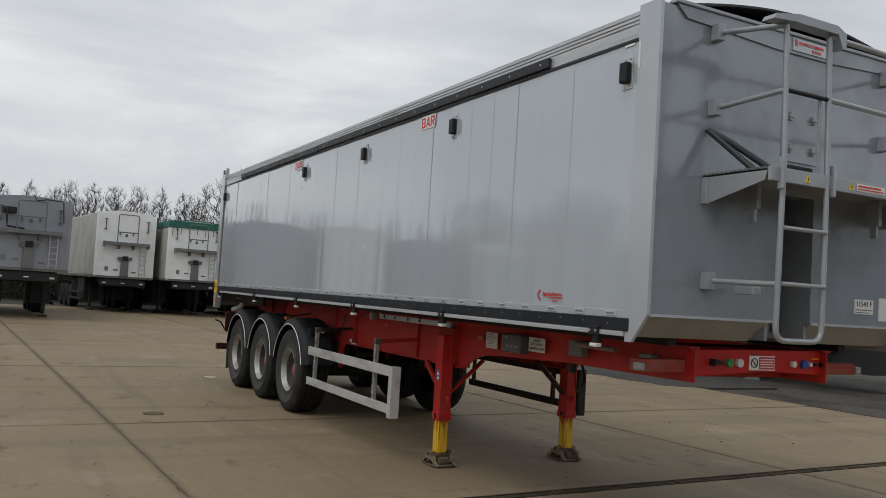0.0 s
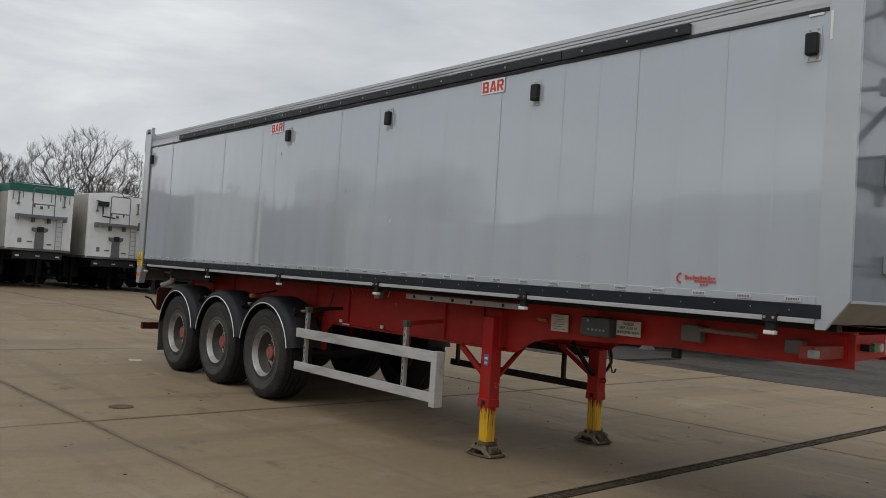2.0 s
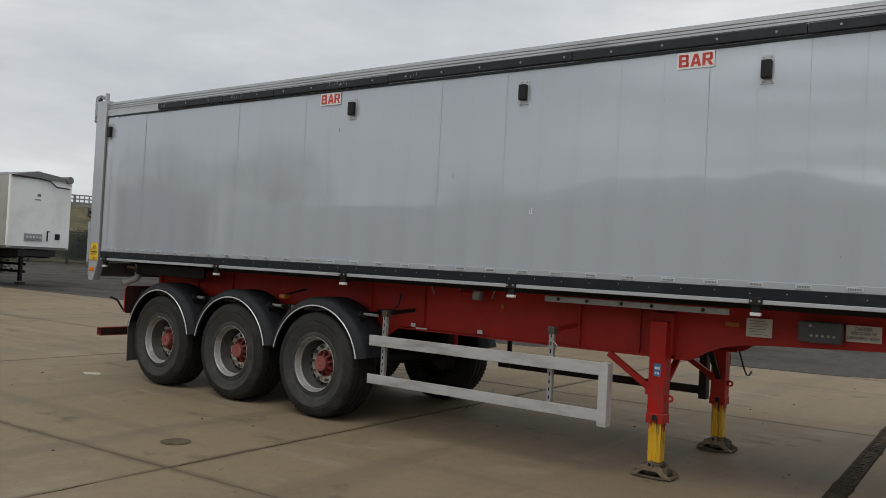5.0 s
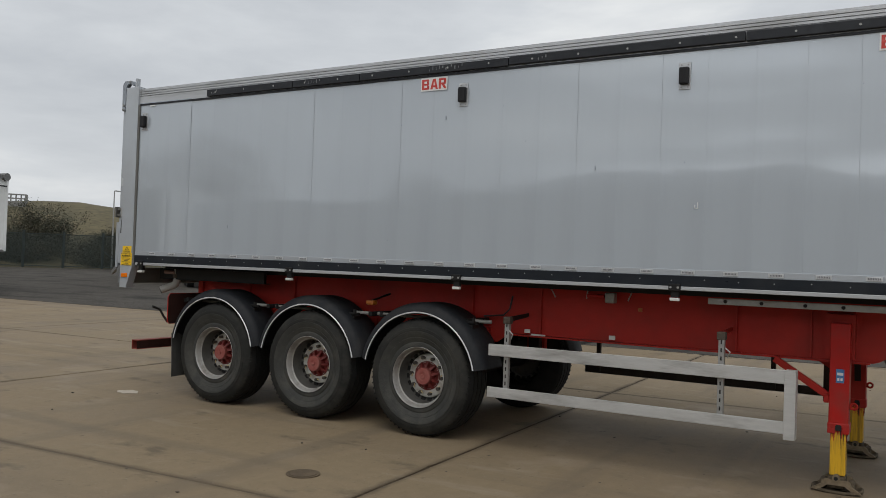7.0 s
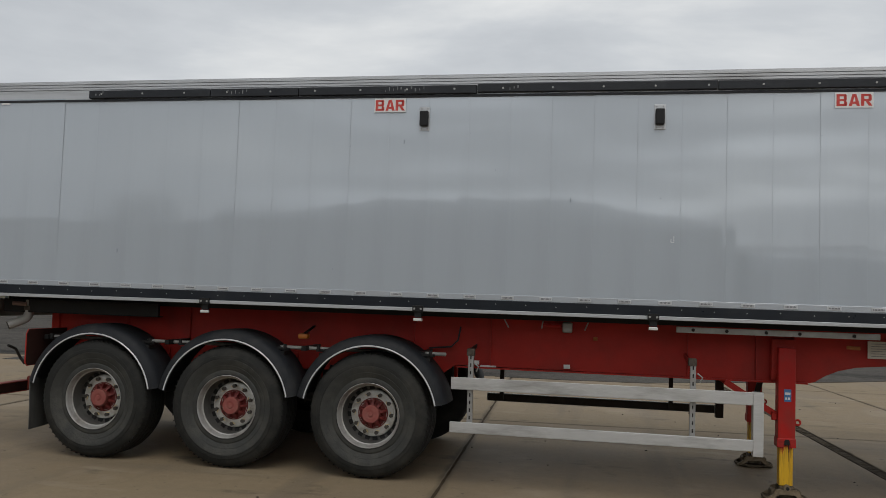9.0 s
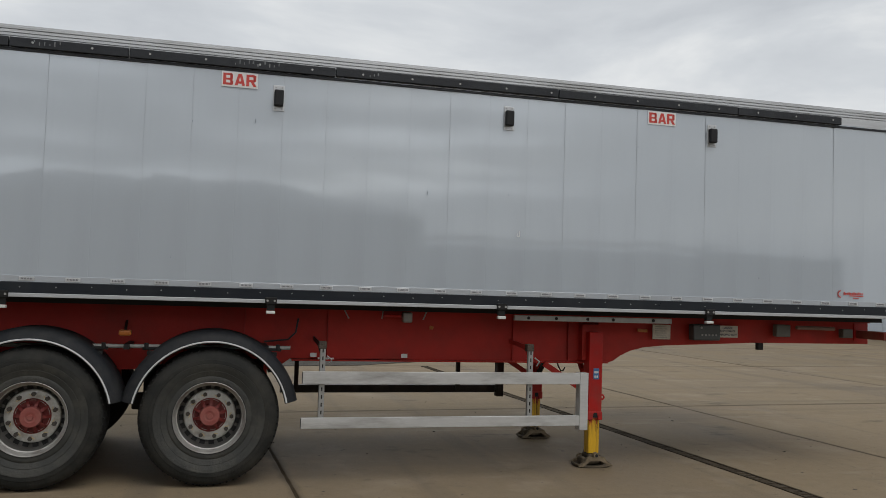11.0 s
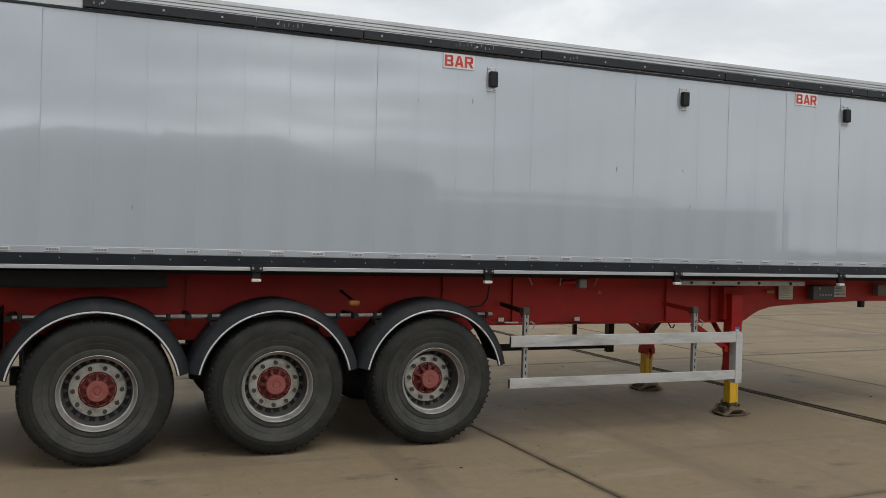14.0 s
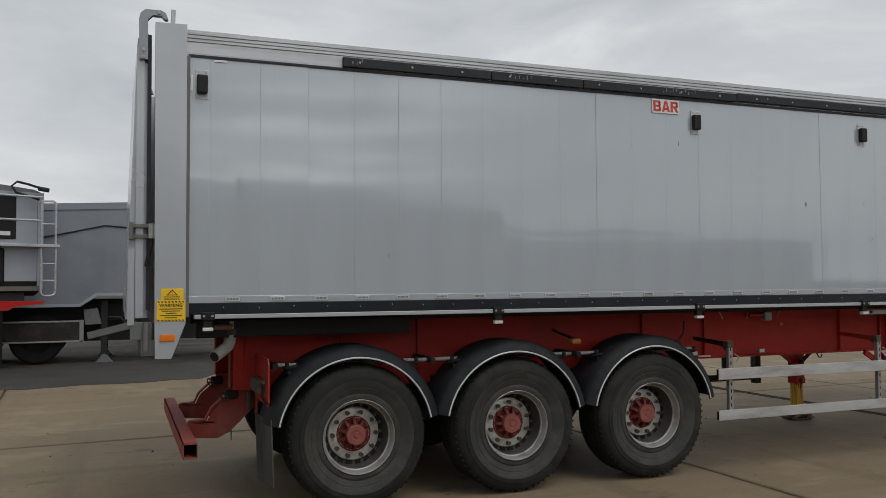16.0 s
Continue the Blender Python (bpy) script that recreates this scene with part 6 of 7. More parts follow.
# ---- parked trailers ----
def parked_trailer(at, turn, body, length, width, z0, z1, label, cover=None, crown=0.0, style="ladder", group="parked trailers", front_detail=True, chassis=None, gear=True, panel=False):
    """A bulk trailer seen from its front end: y runs back from the front wall, x across."""
    root = thing("parked_trailer", (0, 0, 0), label, "trailer", group)
    w = width / 2
    n = 12
    top = [(-w + 2 * w * i / n, z1 - crown + crown * math.sin(math.pi * i / n)) for i in range(n + 1)]
    poly = [(w, z0), (-w, z0)] + top
    part("body", prism(bmesh.new(), poly, 0.0, length, "y"), body, root)
    pieces("corner_post", boxes((-w - 0.015, -w + 0.10, -0.02, 0.10, z0 - 0.05, z1 - crown), (w - 0.10, w + 0.015, -0.02, 0.10, z0 - 0.05, z1 - crown)), body, root)
    part("lower_rail", boxes((-w - 0.02, -w + 0.05, 0, length, z0 - 0.09, z0 + 0.02), (w - 0.05, w + 0.02, 0, length, z0 - 0.09, z0 + 0.02), (-w, w, -0.02, 0.04, z0 - 0.09, z0)), DARK_GREY, root)
    # sides in a darker, greyer white than the front wall
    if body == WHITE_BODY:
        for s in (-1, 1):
            part("side_panel", boxes((s * w - 0.006, s * w + 0.006, 0.12, length - 0.05, z0 + 0.03, z1 - crown - 0.02)), DULL_WHITE, root, "darker off-white side")
    for s in (-1, 1):
        bm = bmesh.new()
        for k in range(1, int(length / 1.1)):
            box(bm, s * w - 0.012, s * w + 0.012, k * 1.1, k * 1.1 + 0.03, z0 + 0.05, z1 - crown - 0.1)
        pieces("side_ribs", bm, DULL_WHITE if body == WHITE_BODY else body, root)
    part("chassis", boxes((-0.55, -0.45, 0.1, length - 0.3, z0 - 0.42, z0 - 0.09), (0.45, 0.55, 0.1, length - 0.3, z0 - 0.42, z0 - 0.09), (-0.75, 0.75, 0.05, 0.2, z0 - 0.36, z0 - 0.12), (-0.6, 0.6, 2.3, 2.4, z0 - 0.5, z0 - 0.3)), chassis or DIRTY_METAL, root)
    if gear:
        for s in (-0.85, 0.85):
            lg = part("landing_leg", boxes((s - 0.06, s + 0.06, 2.3, 2.43, 0.1, z0 - 0.1), (s - 0.13, s + 0.13, 2.2, 2.53, 0, 0.06)), DIRTY_METAL, root)
        pieces("side_guard", boxes((-w, -w + 0.04, 2.6, length * 0.6, 0.72 - 0.3 * panel, 0.82), (-w, -w + 0.04, 2.6, length * 0.6, 0.42, 0.52), (w - 0.04, w, 2.6, length * 0.6, 0.72, 0.82), (w - 0.04, w, 2.6, length * 0.6, 0.42, 0.52)), ALU if panel else DIRTY_METAL, root)
        for k in range(3):
            yy = length - 1.2 - 1.31 * k
            for s in (-1, 1):
                bm = lathe(bmesh.new(), [(0, 0.1), (0.03, 0.28), (0.0, 0.30), (0.0, 0.48), (0.05, 0.53), (0.33, 0.53), (0.38, 0.48), (0.38, 0.1)], 28, (s * (w - 0.02) if s < 0 else w - 0.02, yy, 0.53), 1 if s < 0 else -1)
                part("wheel", bm, TYRE, root, smooth=True)
    if cover:
        poly = [(-w - 0.02, z1 - crown - 0.28), (-w - 0.02, z1 - crown)] + [(x, z + 0.03) for x, z in top] + [(w + 0.02, z1 - crown), (w + 0.02, z1 - crown - 0.28)]
        poly = poly + [(x * 0.98, z - 0.02) for x, z in poly[::-1]]
        part("cover_sheet", prism(bmesh.new(), poly, -0.03, length, "y"), cover, root)
        part("cover_front", boxes((-w, w, -0.035, -0.005, z1 - crown - 0.26, z1 - crown + 0.04), b=0.01), cover, root)
        for k in range(7):
            s = -w + 0.15 + (2 * w - 0.3) * k / 6
            part("cover_strap", boxes((s - 0.012, s + 0.012, -0.05, -0.036, z1 - crown - 0.62 + 0.1 * (k % 2), z1 - crown - 0.2)), DARK_GREY, root)
    if style == "roll":
        part("cover_roll", rod(bmesh.new(), (w - 0.12, -0.12, z1 + 0.02), (w - 0.12, length, z1 + 0.02), 0.14, seg=16), GREY_TARP, root, "rolled grey cover sheet", smooth=True)
        part("cover_bow", prism(bmesh.new(), [(-w, z1), (-0.2, z1 + 0.22), (w, z1 + 0.05), (w, z1 - 0.05), (-w, z1 - 0.08)], -0.06, length, "y"), GREY_TARP, root)
        part("strap", tube(bmesh.new(), [(-w, -0.05, z1 - 0.02), (-0.2, -0.07, z1 - 0.04), (0.3, -0.08, z1 - 0.1), (0.55, -0.08, z1 - 0.30), (w - 0.1, -0.08, z1 - 0.32)], 0.025, 6), BLACK_RUBBER, root)
        part("lamp_panel", boxes((-0.6, 0.10, -0.05, 0.0, z0 + 0.22, z0 + 0.48), b=0.01), GREY_BODY, root)
        bm = bmesh.new()
        for k in range(5):
            rod(bm, (-0.5 + k * 0.13, -0.05, z0 + 0.35), (-0.5 + k * 0.13, -0.07, z0 + 0.35), 0.045, seg=12)
        pieces("lamps", bm, LENS_WHITE, root)
        part("hook_plate", boxes((0.65, 0.85, -0.04, 0.0, z0 + 0.30, z0 + 0.52), b=0.02), BLACK_PLASTIC, root)
        part("grab_bar", boxes((0.28, 0.32, -0.08, -0.05, z0 + 0.22, z0 + 0.60), (0.28, 0.40, -0.08, -0.05, z0 + 0.57, z0 + 0.61)), BLACK_STEEL, root)
        part("mark", boxes((-0.15, -0.02, -0.012, 0.0, z1 - 0.72, z1 - 0.62), (-0.25, 0.0, -0.012, 0.0, z1 - 0.86, z1 - 0.82)), GREY_INK, root)
    elif front_detail:
        h = z1 - z0
        pl = [(-0.92, 0), (-0.45, -0.32), (0.45, -0.32), (0.92, 0)]
        zp = z0 + h * 0.50
        part("walkway", prism(bmesh.new(), pl, zp, zp + 0.04, "z"), FRONT_GEAR, root)
        part("walkway_beam", boxes((-0.92, 0.92, -0.34, -0.30, zp - 0.07, zp + 0.05), (-0.95, -0.90, -0.30, 0, zp - 0.16, zp + 0.06), (0.90, 0.95, -0.30, 0, zp - 0.16, zp + 0.06)), FRONT_GEAR, root)
        for s in (-0.3, 0.3):
            part("walkway_bracket", boxes((s - 0.04, s + 0.04, -0.2, 0.0, zp - 0.25, zp)), DARK_GREY, root)
        part("front_hoop", tube(bmesh.new(), [(-0.42, -0.3, zp)] + bend((-0.42, -0.3, zp), (-0.42, -0.3, z1 - 0.18), (0, -0.3, z1 - 0.18), 0.1) + bend((0, -0.3, z1 - 0.18), (0.42, -0.3, z1 - 0.18), (0.42, -0.3, zp), 0.1) + [(0.42, -0.3, zp)], 0.022, 6), FRONT_GEAR, root)
        part("hoop_bar", boxes((-0.42, 0.42, -0.31, -0.29, zp + 0.45, zp + 0.50)), FRONT_GEAR, root)
        for s in (-0.88, 0.88):
            part("grab_bar", boxes((s - 0.02, s + 0.02, -0.08, -0.05, z1 - 0.85, z1 - 0.38), (s - 0.05, s + 0.05, -0.08, 0, z1 - 0.42, z1 - 0.38), (s - 0.05, s + 0.05, -0.08, 0, z1 - 0.85, z1 - 0.81)), DARK_GREY, root)
        part("ram_cover", prism(bmesh.new(), [(-0.17, z0), (0.17, z0), (0.15, z0 + 0.65), (0.30, z0 + 0.72), (0.30, z0 + 0.84), (-0.30, z0 + 0.84), (-0.30, z0 + 0.72), (-0.15, z0 + 0.65)], -0.10, 0.0, "y"), FRONT_GEAR, root)
        part("ram_head", boxes((-0.12, 0.12, -0.16, -0.1, z0 + 0.68, z0 + 0.88), b=0.02), DIRTY_METAL, root)
        bm = boxes((0.60, 0.63, -0.09, -0.06, z0 + 0.0, zp), (0.84, 0.87, -0.09, -0.06, z0 + 0.0, zp))
        for k in range(6):
            box(bm, 0.60, 0.87, -0.085, -0.065, z0 + 0.12 + k * 0.2, z0 + 0.145 + k * 0.2)
        part("ladder", bm, ALU, root)
        bm = bmesh.new()
        box(bm, -0.80, -0.66, -0.02, 0.0, z0 + 0.22, z0 + 0.40)
        pieces("data_plate", bm, GREY_INK, root)
        pieces("notice", boxes((-0.45, -0.25, -0.015, 0.0, z0 + 0.24, z0 + 0.30), (0.30, 0.5, -0.015, 0.0, z0 + 0.16, z0 + 0.22)), GREY_INK, root)
        bar = part("light_bar", boxes((-0.95, 0.95, 0.02, 0.10, z0 - 0.42, z0 - 0.16), b=0.01), DIRTY_METAL, root, "black coupling board")
        pieces("lamp", boxes((-0.85, -0.70, 0.0, 0.02, z0 - 0.33, z0 - 0.27), (0.70, 0.85, 0.0, 0.02, z0 - 0.33, z0 - 0.27), (-0.08, 0.08, 0.0, 0.02, z0 - 0.31, z0 - 0.27)), LENS_WHITE, bar)
        # black blocks and plate added to imitate the shade under the body
        pieces("tool_box", boxes((-1.1, -0.45, 2.6, 4.2, 0.45, z0 - 0.15), (0.45, 1.1, 2.6, 4.2, 0.45, z0 - 0.15), b=0.02), DIRTY_METAL, root, "black block added to darken the underside")
        part("king_plate", boxes((-0.7, 0.7, 0.3, 2.2, z0 - 0.30, z0 - 0.10)), DIRTY_METAL, root)
        part("hatch_panel", boxes((-0.40, 0.40, -0.02, 0.0, zp + 0.06, zp + 0.44), b=0.006), body, root, "raised hatch panel")
        pieces("hatch_catch", boxes((-0.30, -0.24, -0.05, -0.018, zp + 0.36, zp + 0.47), (0.24, 0.30, -0.05, -0.018, zp + 0.36, zp + 0.47), (-0.05, 0.05, -0.05, -0.018, zp + 0.30, zp + 0.42)), DARK_GREY, root)
        if style == "hose":
            part("hose", tube(bmesh.new(), [(-0.8, -0.2, z1 - 0.45), (-0.75, -0.25, z1 - 0.5), (-0.72, -0.25, z1 - 0.85), (-0.70, -0.2, z1 - 1.05), (-0.2, -0.3, z1 - 1.1)], 0.03, 6), BLACK_RUBBER, root)
            part("motor_box", boxes((-0.85, -0.45, -0.22, 0, z1 - 0.62, z1 - 0.42), b=0.02), DIRTY_METAL, root)
            part("cable", tube(bmesh.new(), [(0.0, -0.3, z1 + 0.02), (0.1, -0.32, z1 - 0.16), (0.4, -0.33, z1 - 0.10), (0.9, -0.30, z1 - 0.12), (0.95, -0.3, z1 - 0.8)], 0.022, 6), BLACK_RUBBER, root)
    root.matrix_basis = pose(at[0], at[1], 0, 0, 0, turn)
    return root


parked_trailer((0.94, 30.4), 4, GREY_BODY, 9.5, 2.45, 1.68, 4.04, "dark grey bulk trailer parked nose-out in a row", crown=0.10, style="hose")
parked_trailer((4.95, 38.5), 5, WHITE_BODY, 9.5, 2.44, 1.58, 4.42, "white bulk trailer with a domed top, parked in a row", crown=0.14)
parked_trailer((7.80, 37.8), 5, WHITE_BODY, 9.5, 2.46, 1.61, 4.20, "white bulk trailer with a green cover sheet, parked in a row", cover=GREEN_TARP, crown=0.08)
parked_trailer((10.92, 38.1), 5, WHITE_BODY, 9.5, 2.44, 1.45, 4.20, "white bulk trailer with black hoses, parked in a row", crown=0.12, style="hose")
parked_trailer((13.62, 35.4), 6, WHITE_BODY, 9.5, 2.46, 1.50, 4.10, "white trailer with a rolled grey cover sheet", style="roll")


# out of the camera's view; added to fill the mirror image in the silver side
for x, y, z in ((-2.4, 31.2, 4.0), (-5.6, 30.6, 4.1), (-9.2, 31.5, 3.9), (-12.6, 31.0, 4.05), (-16.4, 31.8, 4.0)):
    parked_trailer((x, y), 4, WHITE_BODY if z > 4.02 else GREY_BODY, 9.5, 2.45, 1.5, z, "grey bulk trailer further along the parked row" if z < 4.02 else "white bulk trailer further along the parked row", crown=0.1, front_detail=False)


# box trailers and more parked stock past the rear of the yard
def box_trailer(at, turn, mat, length, width, z0, z1, label):
    root = thing("box_trailer", (0, 0, 0), label, "trailer", "parked trailers")
    w = width / 2
    part("body", boxes((-w, w, 0, length, z0, z1), b=0.03), mat, root)
    part("roof_edge", boxes((-w - 0.02, w + 0.02, -0.03, length + 0.02, z1 - 0.02, z1 + 0.06)), DARK_GREY, root)
    pieces("corner_post", boxes((-w - 0.02, -w + 0.12, -0.05, 0.05, z0, z1), (w - 0.12, w + 0.02, -0.05, 0.05, z0, z1)), mat, root)
    bm = bmesh.new()
    for k in range(4):
        box(bm, -0.06, 0.06, -0.03, 0.0, z0 + 0.35 + k * 0.5, z0 + 0.43 + k * 0.5)
        box(bm, -w + 0.22, -w + 0.28, -0.05, 0.0, z0 + 0.2 + k * 0.6, z0 + 0.34 + k * 0.6)
    part("door_gear", bm, DARK_GREY, root)
    part("door_bar", boxes((-w + 0.30, -w + 0.33, -0.06, -0.02, z0, z1), (w - 0.35, w - 0.32, -0.06, -0.02, z0, z1)), GALV, root)
    part("chassis", boxes((-0.8, 0.8, 0.1, length - 0.2, z0 - 0.35, z0 - 0.02), (-w, w, -0.04, 0.05, z0 - 0.3, z0 - 0.05)), DIRTY_METAL, root)
    for k in range(2):
        for s in (-1, 1):
            bm = lathe(bmesh.new(), [(0, 0.1), (0.03, 0.28), (0.0, 0.45), (0.05, 0.50), (0.33, 0.50), (0.38, 0.1)], 24, (s * (w - 0.02), 1.0 + 1.3 * k, 0.5), 1 if s < 0 else -1)
            part("wheel", bm, TYRE, root, smooth=True)
    for s in (-0.9, 0.9):
        part("support", boxes((s - 0.08, s + 0.08, length - 1.3, length - 1.1, 0, z0)), DIRTY_METAL, root)
    root.matrix_basis = pose(at[0], at[1], 0, 0, 0, turn)
    return root


box_trailer((27.73, 43.1), -42, WHITE_BODY, 8.0, 2.5, 1.35, 4.05, "white box trailer parked behind the yard")
box_trailer((25.5, 36.0), -38, SILVER_BODY, 9.0, 2.5, 1.40, 4.0, "silver box trailer parked behind the yard")
# silver trailer alongside, with a stepped neck
side_tr = thing("parked_trailer", (18.05, 17.5, 0), "dull silver tipping trailer with a stepped neck, parked alongside", "trailer", "parked trailers")
part("body", prism(bmesh.new(), [(12.65, 1.47), (15.09, 1.45), (15.41, 1.225), (23.2, 1.205), (23.2, 3.00), (12.65, 3.44)], 16.8, 19.3), SILVER_DULL, side_tr)
part("top_rail", prism(bmesh.new(), [(12.64, 3.36), (23.2, 2.90), (23.2, 3.04), (12.64, 3.50)], 16.775, 16.82), SILVER_DULL, side_tr)
for xx in (16.77, 19.29):
    part("neck_rail", prism(bmesh.new(), [(12.65, 1.42), (15.07, 1.40), (15.40, 1.175), (23.2, 1.155), (23.2, 1.215), (15.42, 1.235), (15.10, 1.46), (12.65, 1.48)], xx, xx + 0.04), SILVER_BODY, side_tr)
bm = bmesh.new()
for k in range(7):
    box(bm, 16.788, 16.802, 13.6 + 1.35 * k, 13.63 + 1.35 * k, 1.5, 2.9)
pieces("side_rib", bm, SILVER_DULL, side_tr)
part("rope", tube(bmesh.new(), [(16.78, 17.2, 2.45), (16.78, 15.89, 2.685), (16.78, 14.93, 2.904), (16.78, 14.5, 2.875), (16.78, 13.2, 2.86)], 0.016, 6), BLACK_RUBBER, side_tr, "dark sheet rope")
# the last two boxes are added dark filler for the shaded underside
part("chassis", boxes((17.4, 17.5, 12.9, 23.0, 0.85, 1.2), (18.6, 18.7, 12.9, 23.0, 0.85, 1.2), (17.42, 19.1, 15.45, 22.6, 0.42, 1.15), (17.55, 19.05, 12.0, 15.44, 0.40, 1.3)), DIRTY_METAL, side_tr)
guard = part("side_guard", boxes((16.83, 16.87, 15.36, 19.2, 0.44, 0.87), b=0.006), SHADED_GRIME, side_tr, "dark grey panelled side guard")
for zz in (0.43, 0.85):
    part("guard_rail", boxes((16.815, 16.88, 15.34, 19.2, zz, zz + 0.035), b=0.004), GALV, guard)
part("guard_end", boxes((16.815, 16.88, 15.33, 15.41, 0.43, 0.89), b=0.004), GALV, guard)
part("tool_box", prism(bmesh.new(), [(14.98, 0.80), (15.30, 0.78), (15.34, 1.10), (15.06, 1.14)], 16.95, 17.3), FRONT_GEAR, side_tr)
for xx in (17.0, 18.95):
    lg = part("landing_leg", boxes((xx, xx + 0.13, 14.86, 14.99, 0.12, 1.30), b=0.006), DIRTY_METAL, side_tr)
    part("leg_tube", boxes((xx + 0.02, xx + 0.11, 14.88, 14.97, 0.04, 0.5)), RUST, lg)
    part("foot", prism(bmesh.new(), [(14.75, -0.03), (15.10, -0.03), (15.02, 0.06), (14.96, 0.14), (14.88, 0.14), (14.83, 0.06)], xx - 0.06, xx + 0.18), FRONT_GEAR, lg)
part("crank", tube(bmesh.new(), [(16.98, 14.85, 0.95), (16.95, 14.6, 0.93), (16.95, 14.45, 0.75), (16.95, 14.3, 0.76)], 0.016, 6), RUST, side_tr)
for yy in (16.25, 17.56, 18.87):
    for s in (-1, 1):
        bm = lathe(bmesh.new(), [(0, 0.1), (0.03, 0.28), (0.0, 0.30), (0.0, 0.48), (0.05, 0.53), (0.33, 0.53), (0.38, 0.48), (0.38, 0.1)], 28, (17.0 if s < 0 else 19.1, yy, 0.50), 1 if s < 0 else -1)
        part("wheel", bm, TYRE, side_tr, smooth=True)

# bulkhead of the trailer that stands across the end of it
nose = parked_trailer((15.25, 17.0), -62, SILVER_BODY, 2.2, 2.12, 1.62, 3.46, "silver trailer nose with a black window and a ladder", chassis=DIRTY_METAL, style="plain", front_detail=False, gear=False)
turned = nose.matrix_basis.copy()
nose.matrix_basis = Matrix()
part("fairing", prism(bmesh.new(), [(-0.02, 1.72), (0.0, 1.62), (0.10, 1.50), (0.30, 1.43), (2.1, 1.43), (2.1, 1.62), (0.05, 1.72)], -1.06, 1.04), BLACK_STEEL, nose, "dark curved fairing")
part("window", boxes((-1.06, 0.55, -0.03, 0.0, 2.53, 3.40), b=0.02), BLACK_STEEL, nose, "black window")
pieces("print_bar", boxes((-0.10, 0.44, -0.034, -0.031, 2.60, 2.68)), WHITE_STICKER, nose)
part("lower_cover", boxes((-1.0, 0.33, -0.06, 0.0, 1.66, 2.36), b=0.05), BLACK_STEEL, nose)
part("step_board", boxes((-1.1, 1.30, -0.26, 0.0, 2.38, 2.44), b=0.01), ALU, nose, "aluminium step board")
for zz in (3.36, 2.90):
    part("rail_tube", rod(bmesh.new(), (-1.1, -0.2, zz), (0.96, -0.2, zz), 0.022, seg=8), ALU, nose)
bm = tube(bmesh.new(), [(0.95, -0.2, 3.28)] + bend((0.95, -0.2, 2.5), (0.95, -0.2, 1.43), (1.09, -0.2, 1.43), 0.1) + bend((1.09, -0.2, 1.43), (1.235, -0.2, 1.43), (1.235, -0.2, 2.5), 0.1) + bend((1.235, -0.2, 2.5), (1.235, -0.2, 3.30), (0.95, -0.2, 3.28), 0.08) + [(0.95, -0.2, 3.28)], 0.022, 8)
part("ladder_frame", bm, ALU, nose)
for zz in (1.73, 2.06, 2.84):
    part("ladder_rung", rod(bmesh.new(), (0.95, -0.2, zz), (1.235, -0.2, zz), 0.016, seg=8), ALU, nose)
part("top_hose", tube(bmesh.new(), [(0.95, -0.1, 3.32), (0.72, -0.12, 3.38), (0.50, -0.12, 3.43), (0.42, -0.12, 3.55), (0.52, -0.12, 3.64), (0.74, -0.12, 3.60), (0.98, -0.12, 3.54)], 0.024, 6), BLACK_RUBBER, nose)
part("hose_end", rod(bmesh.new(), (0.93, -0.12, 3.535), (1.12, -0.12, 3.515), 0.045, seg=10), BLACK_RUBBER, nose)
part("top_plate", prism(bmesh.new(), [(-1.06, 3.46), (1.06, 3.46), (0.9, 3.52), (-0.6, 3.66), (-1.06, 3.66)], 0.02, 1.8, "y"), FRONT_GEAR, nose)
part("tow_beam", prism(bmesh.new(), [(-1.0, 1.16), (0.30, 1.17), (0.42, 1.24), (0.95, 1.28), (0.95, 1.33), (-1.0, 1.36)], -0.35, 0.1, "y"), RED_BRIGHT, nose, "red towing beam")
for s in (-0.75, 0.75):
    part("support", boxes((s - 0.06, s + 0.06, 1.2, 1.35, -0.03, 1.5), (s - 0.14, s + 0.14, 1.1, 1.45, -0.03, 0.03)), DIRTY_METAL, nose)
nose.matrix_basis = turned

# tarmac lip over the slabs, shaped to fit their edge in the camera's view
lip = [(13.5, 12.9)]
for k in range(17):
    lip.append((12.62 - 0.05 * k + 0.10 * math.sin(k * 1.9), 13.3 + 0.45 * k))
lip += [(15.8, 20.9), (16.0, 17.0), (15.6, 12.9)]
tagged(part("tarmac_lip", prism(bmesh.new(), lip, -0.03, 0.009, "z"), SHADED_DAMP_TARMAC), "ragged lip of damp tarmac over the concrete, shade in its colour", "tarmac", kind="structure")


# ---- distance: fence, bank, bridge, bushes, masts ----
fence = thing("boundary_fence", (0, 0, 0), "dark green mesh fence on steel posts", "fence")
FA, FB = Vector((22.0, 86.0, 0)), Vector((66.0, 52.0, 0))
L = (FB - FA).length
fd = (FB - FA) / L
n = int(L / 3.0)
for i in range(n + 1):
    p = FA + fd * (L * i / n)
    part("post", boxes((p.x - 0.08, p.x + 0.08, p.y - 0.08, p.y + 0.08, 0, 3.1)), FENCE_MAT, fence)
bm = bmesh.new()
vs = [bm.verts.new(p) for p in (FA, FB, FB + Vector((0, 0, 2.9)), FA + Vector((0, 0, 2.9)))]
bm.faces.new(vs)
part("mesh_panel", bm, FENCE_MESH, fence)
for zz in (0.15, 2.85):
    bm = bmesh.new()
    beam(bm, FA + Vector((0, 0, zz)), FB + Vector((0, 0, zz)), 0.05, 0.06)
    part("rail", bm, FENCE_MAT, fence)
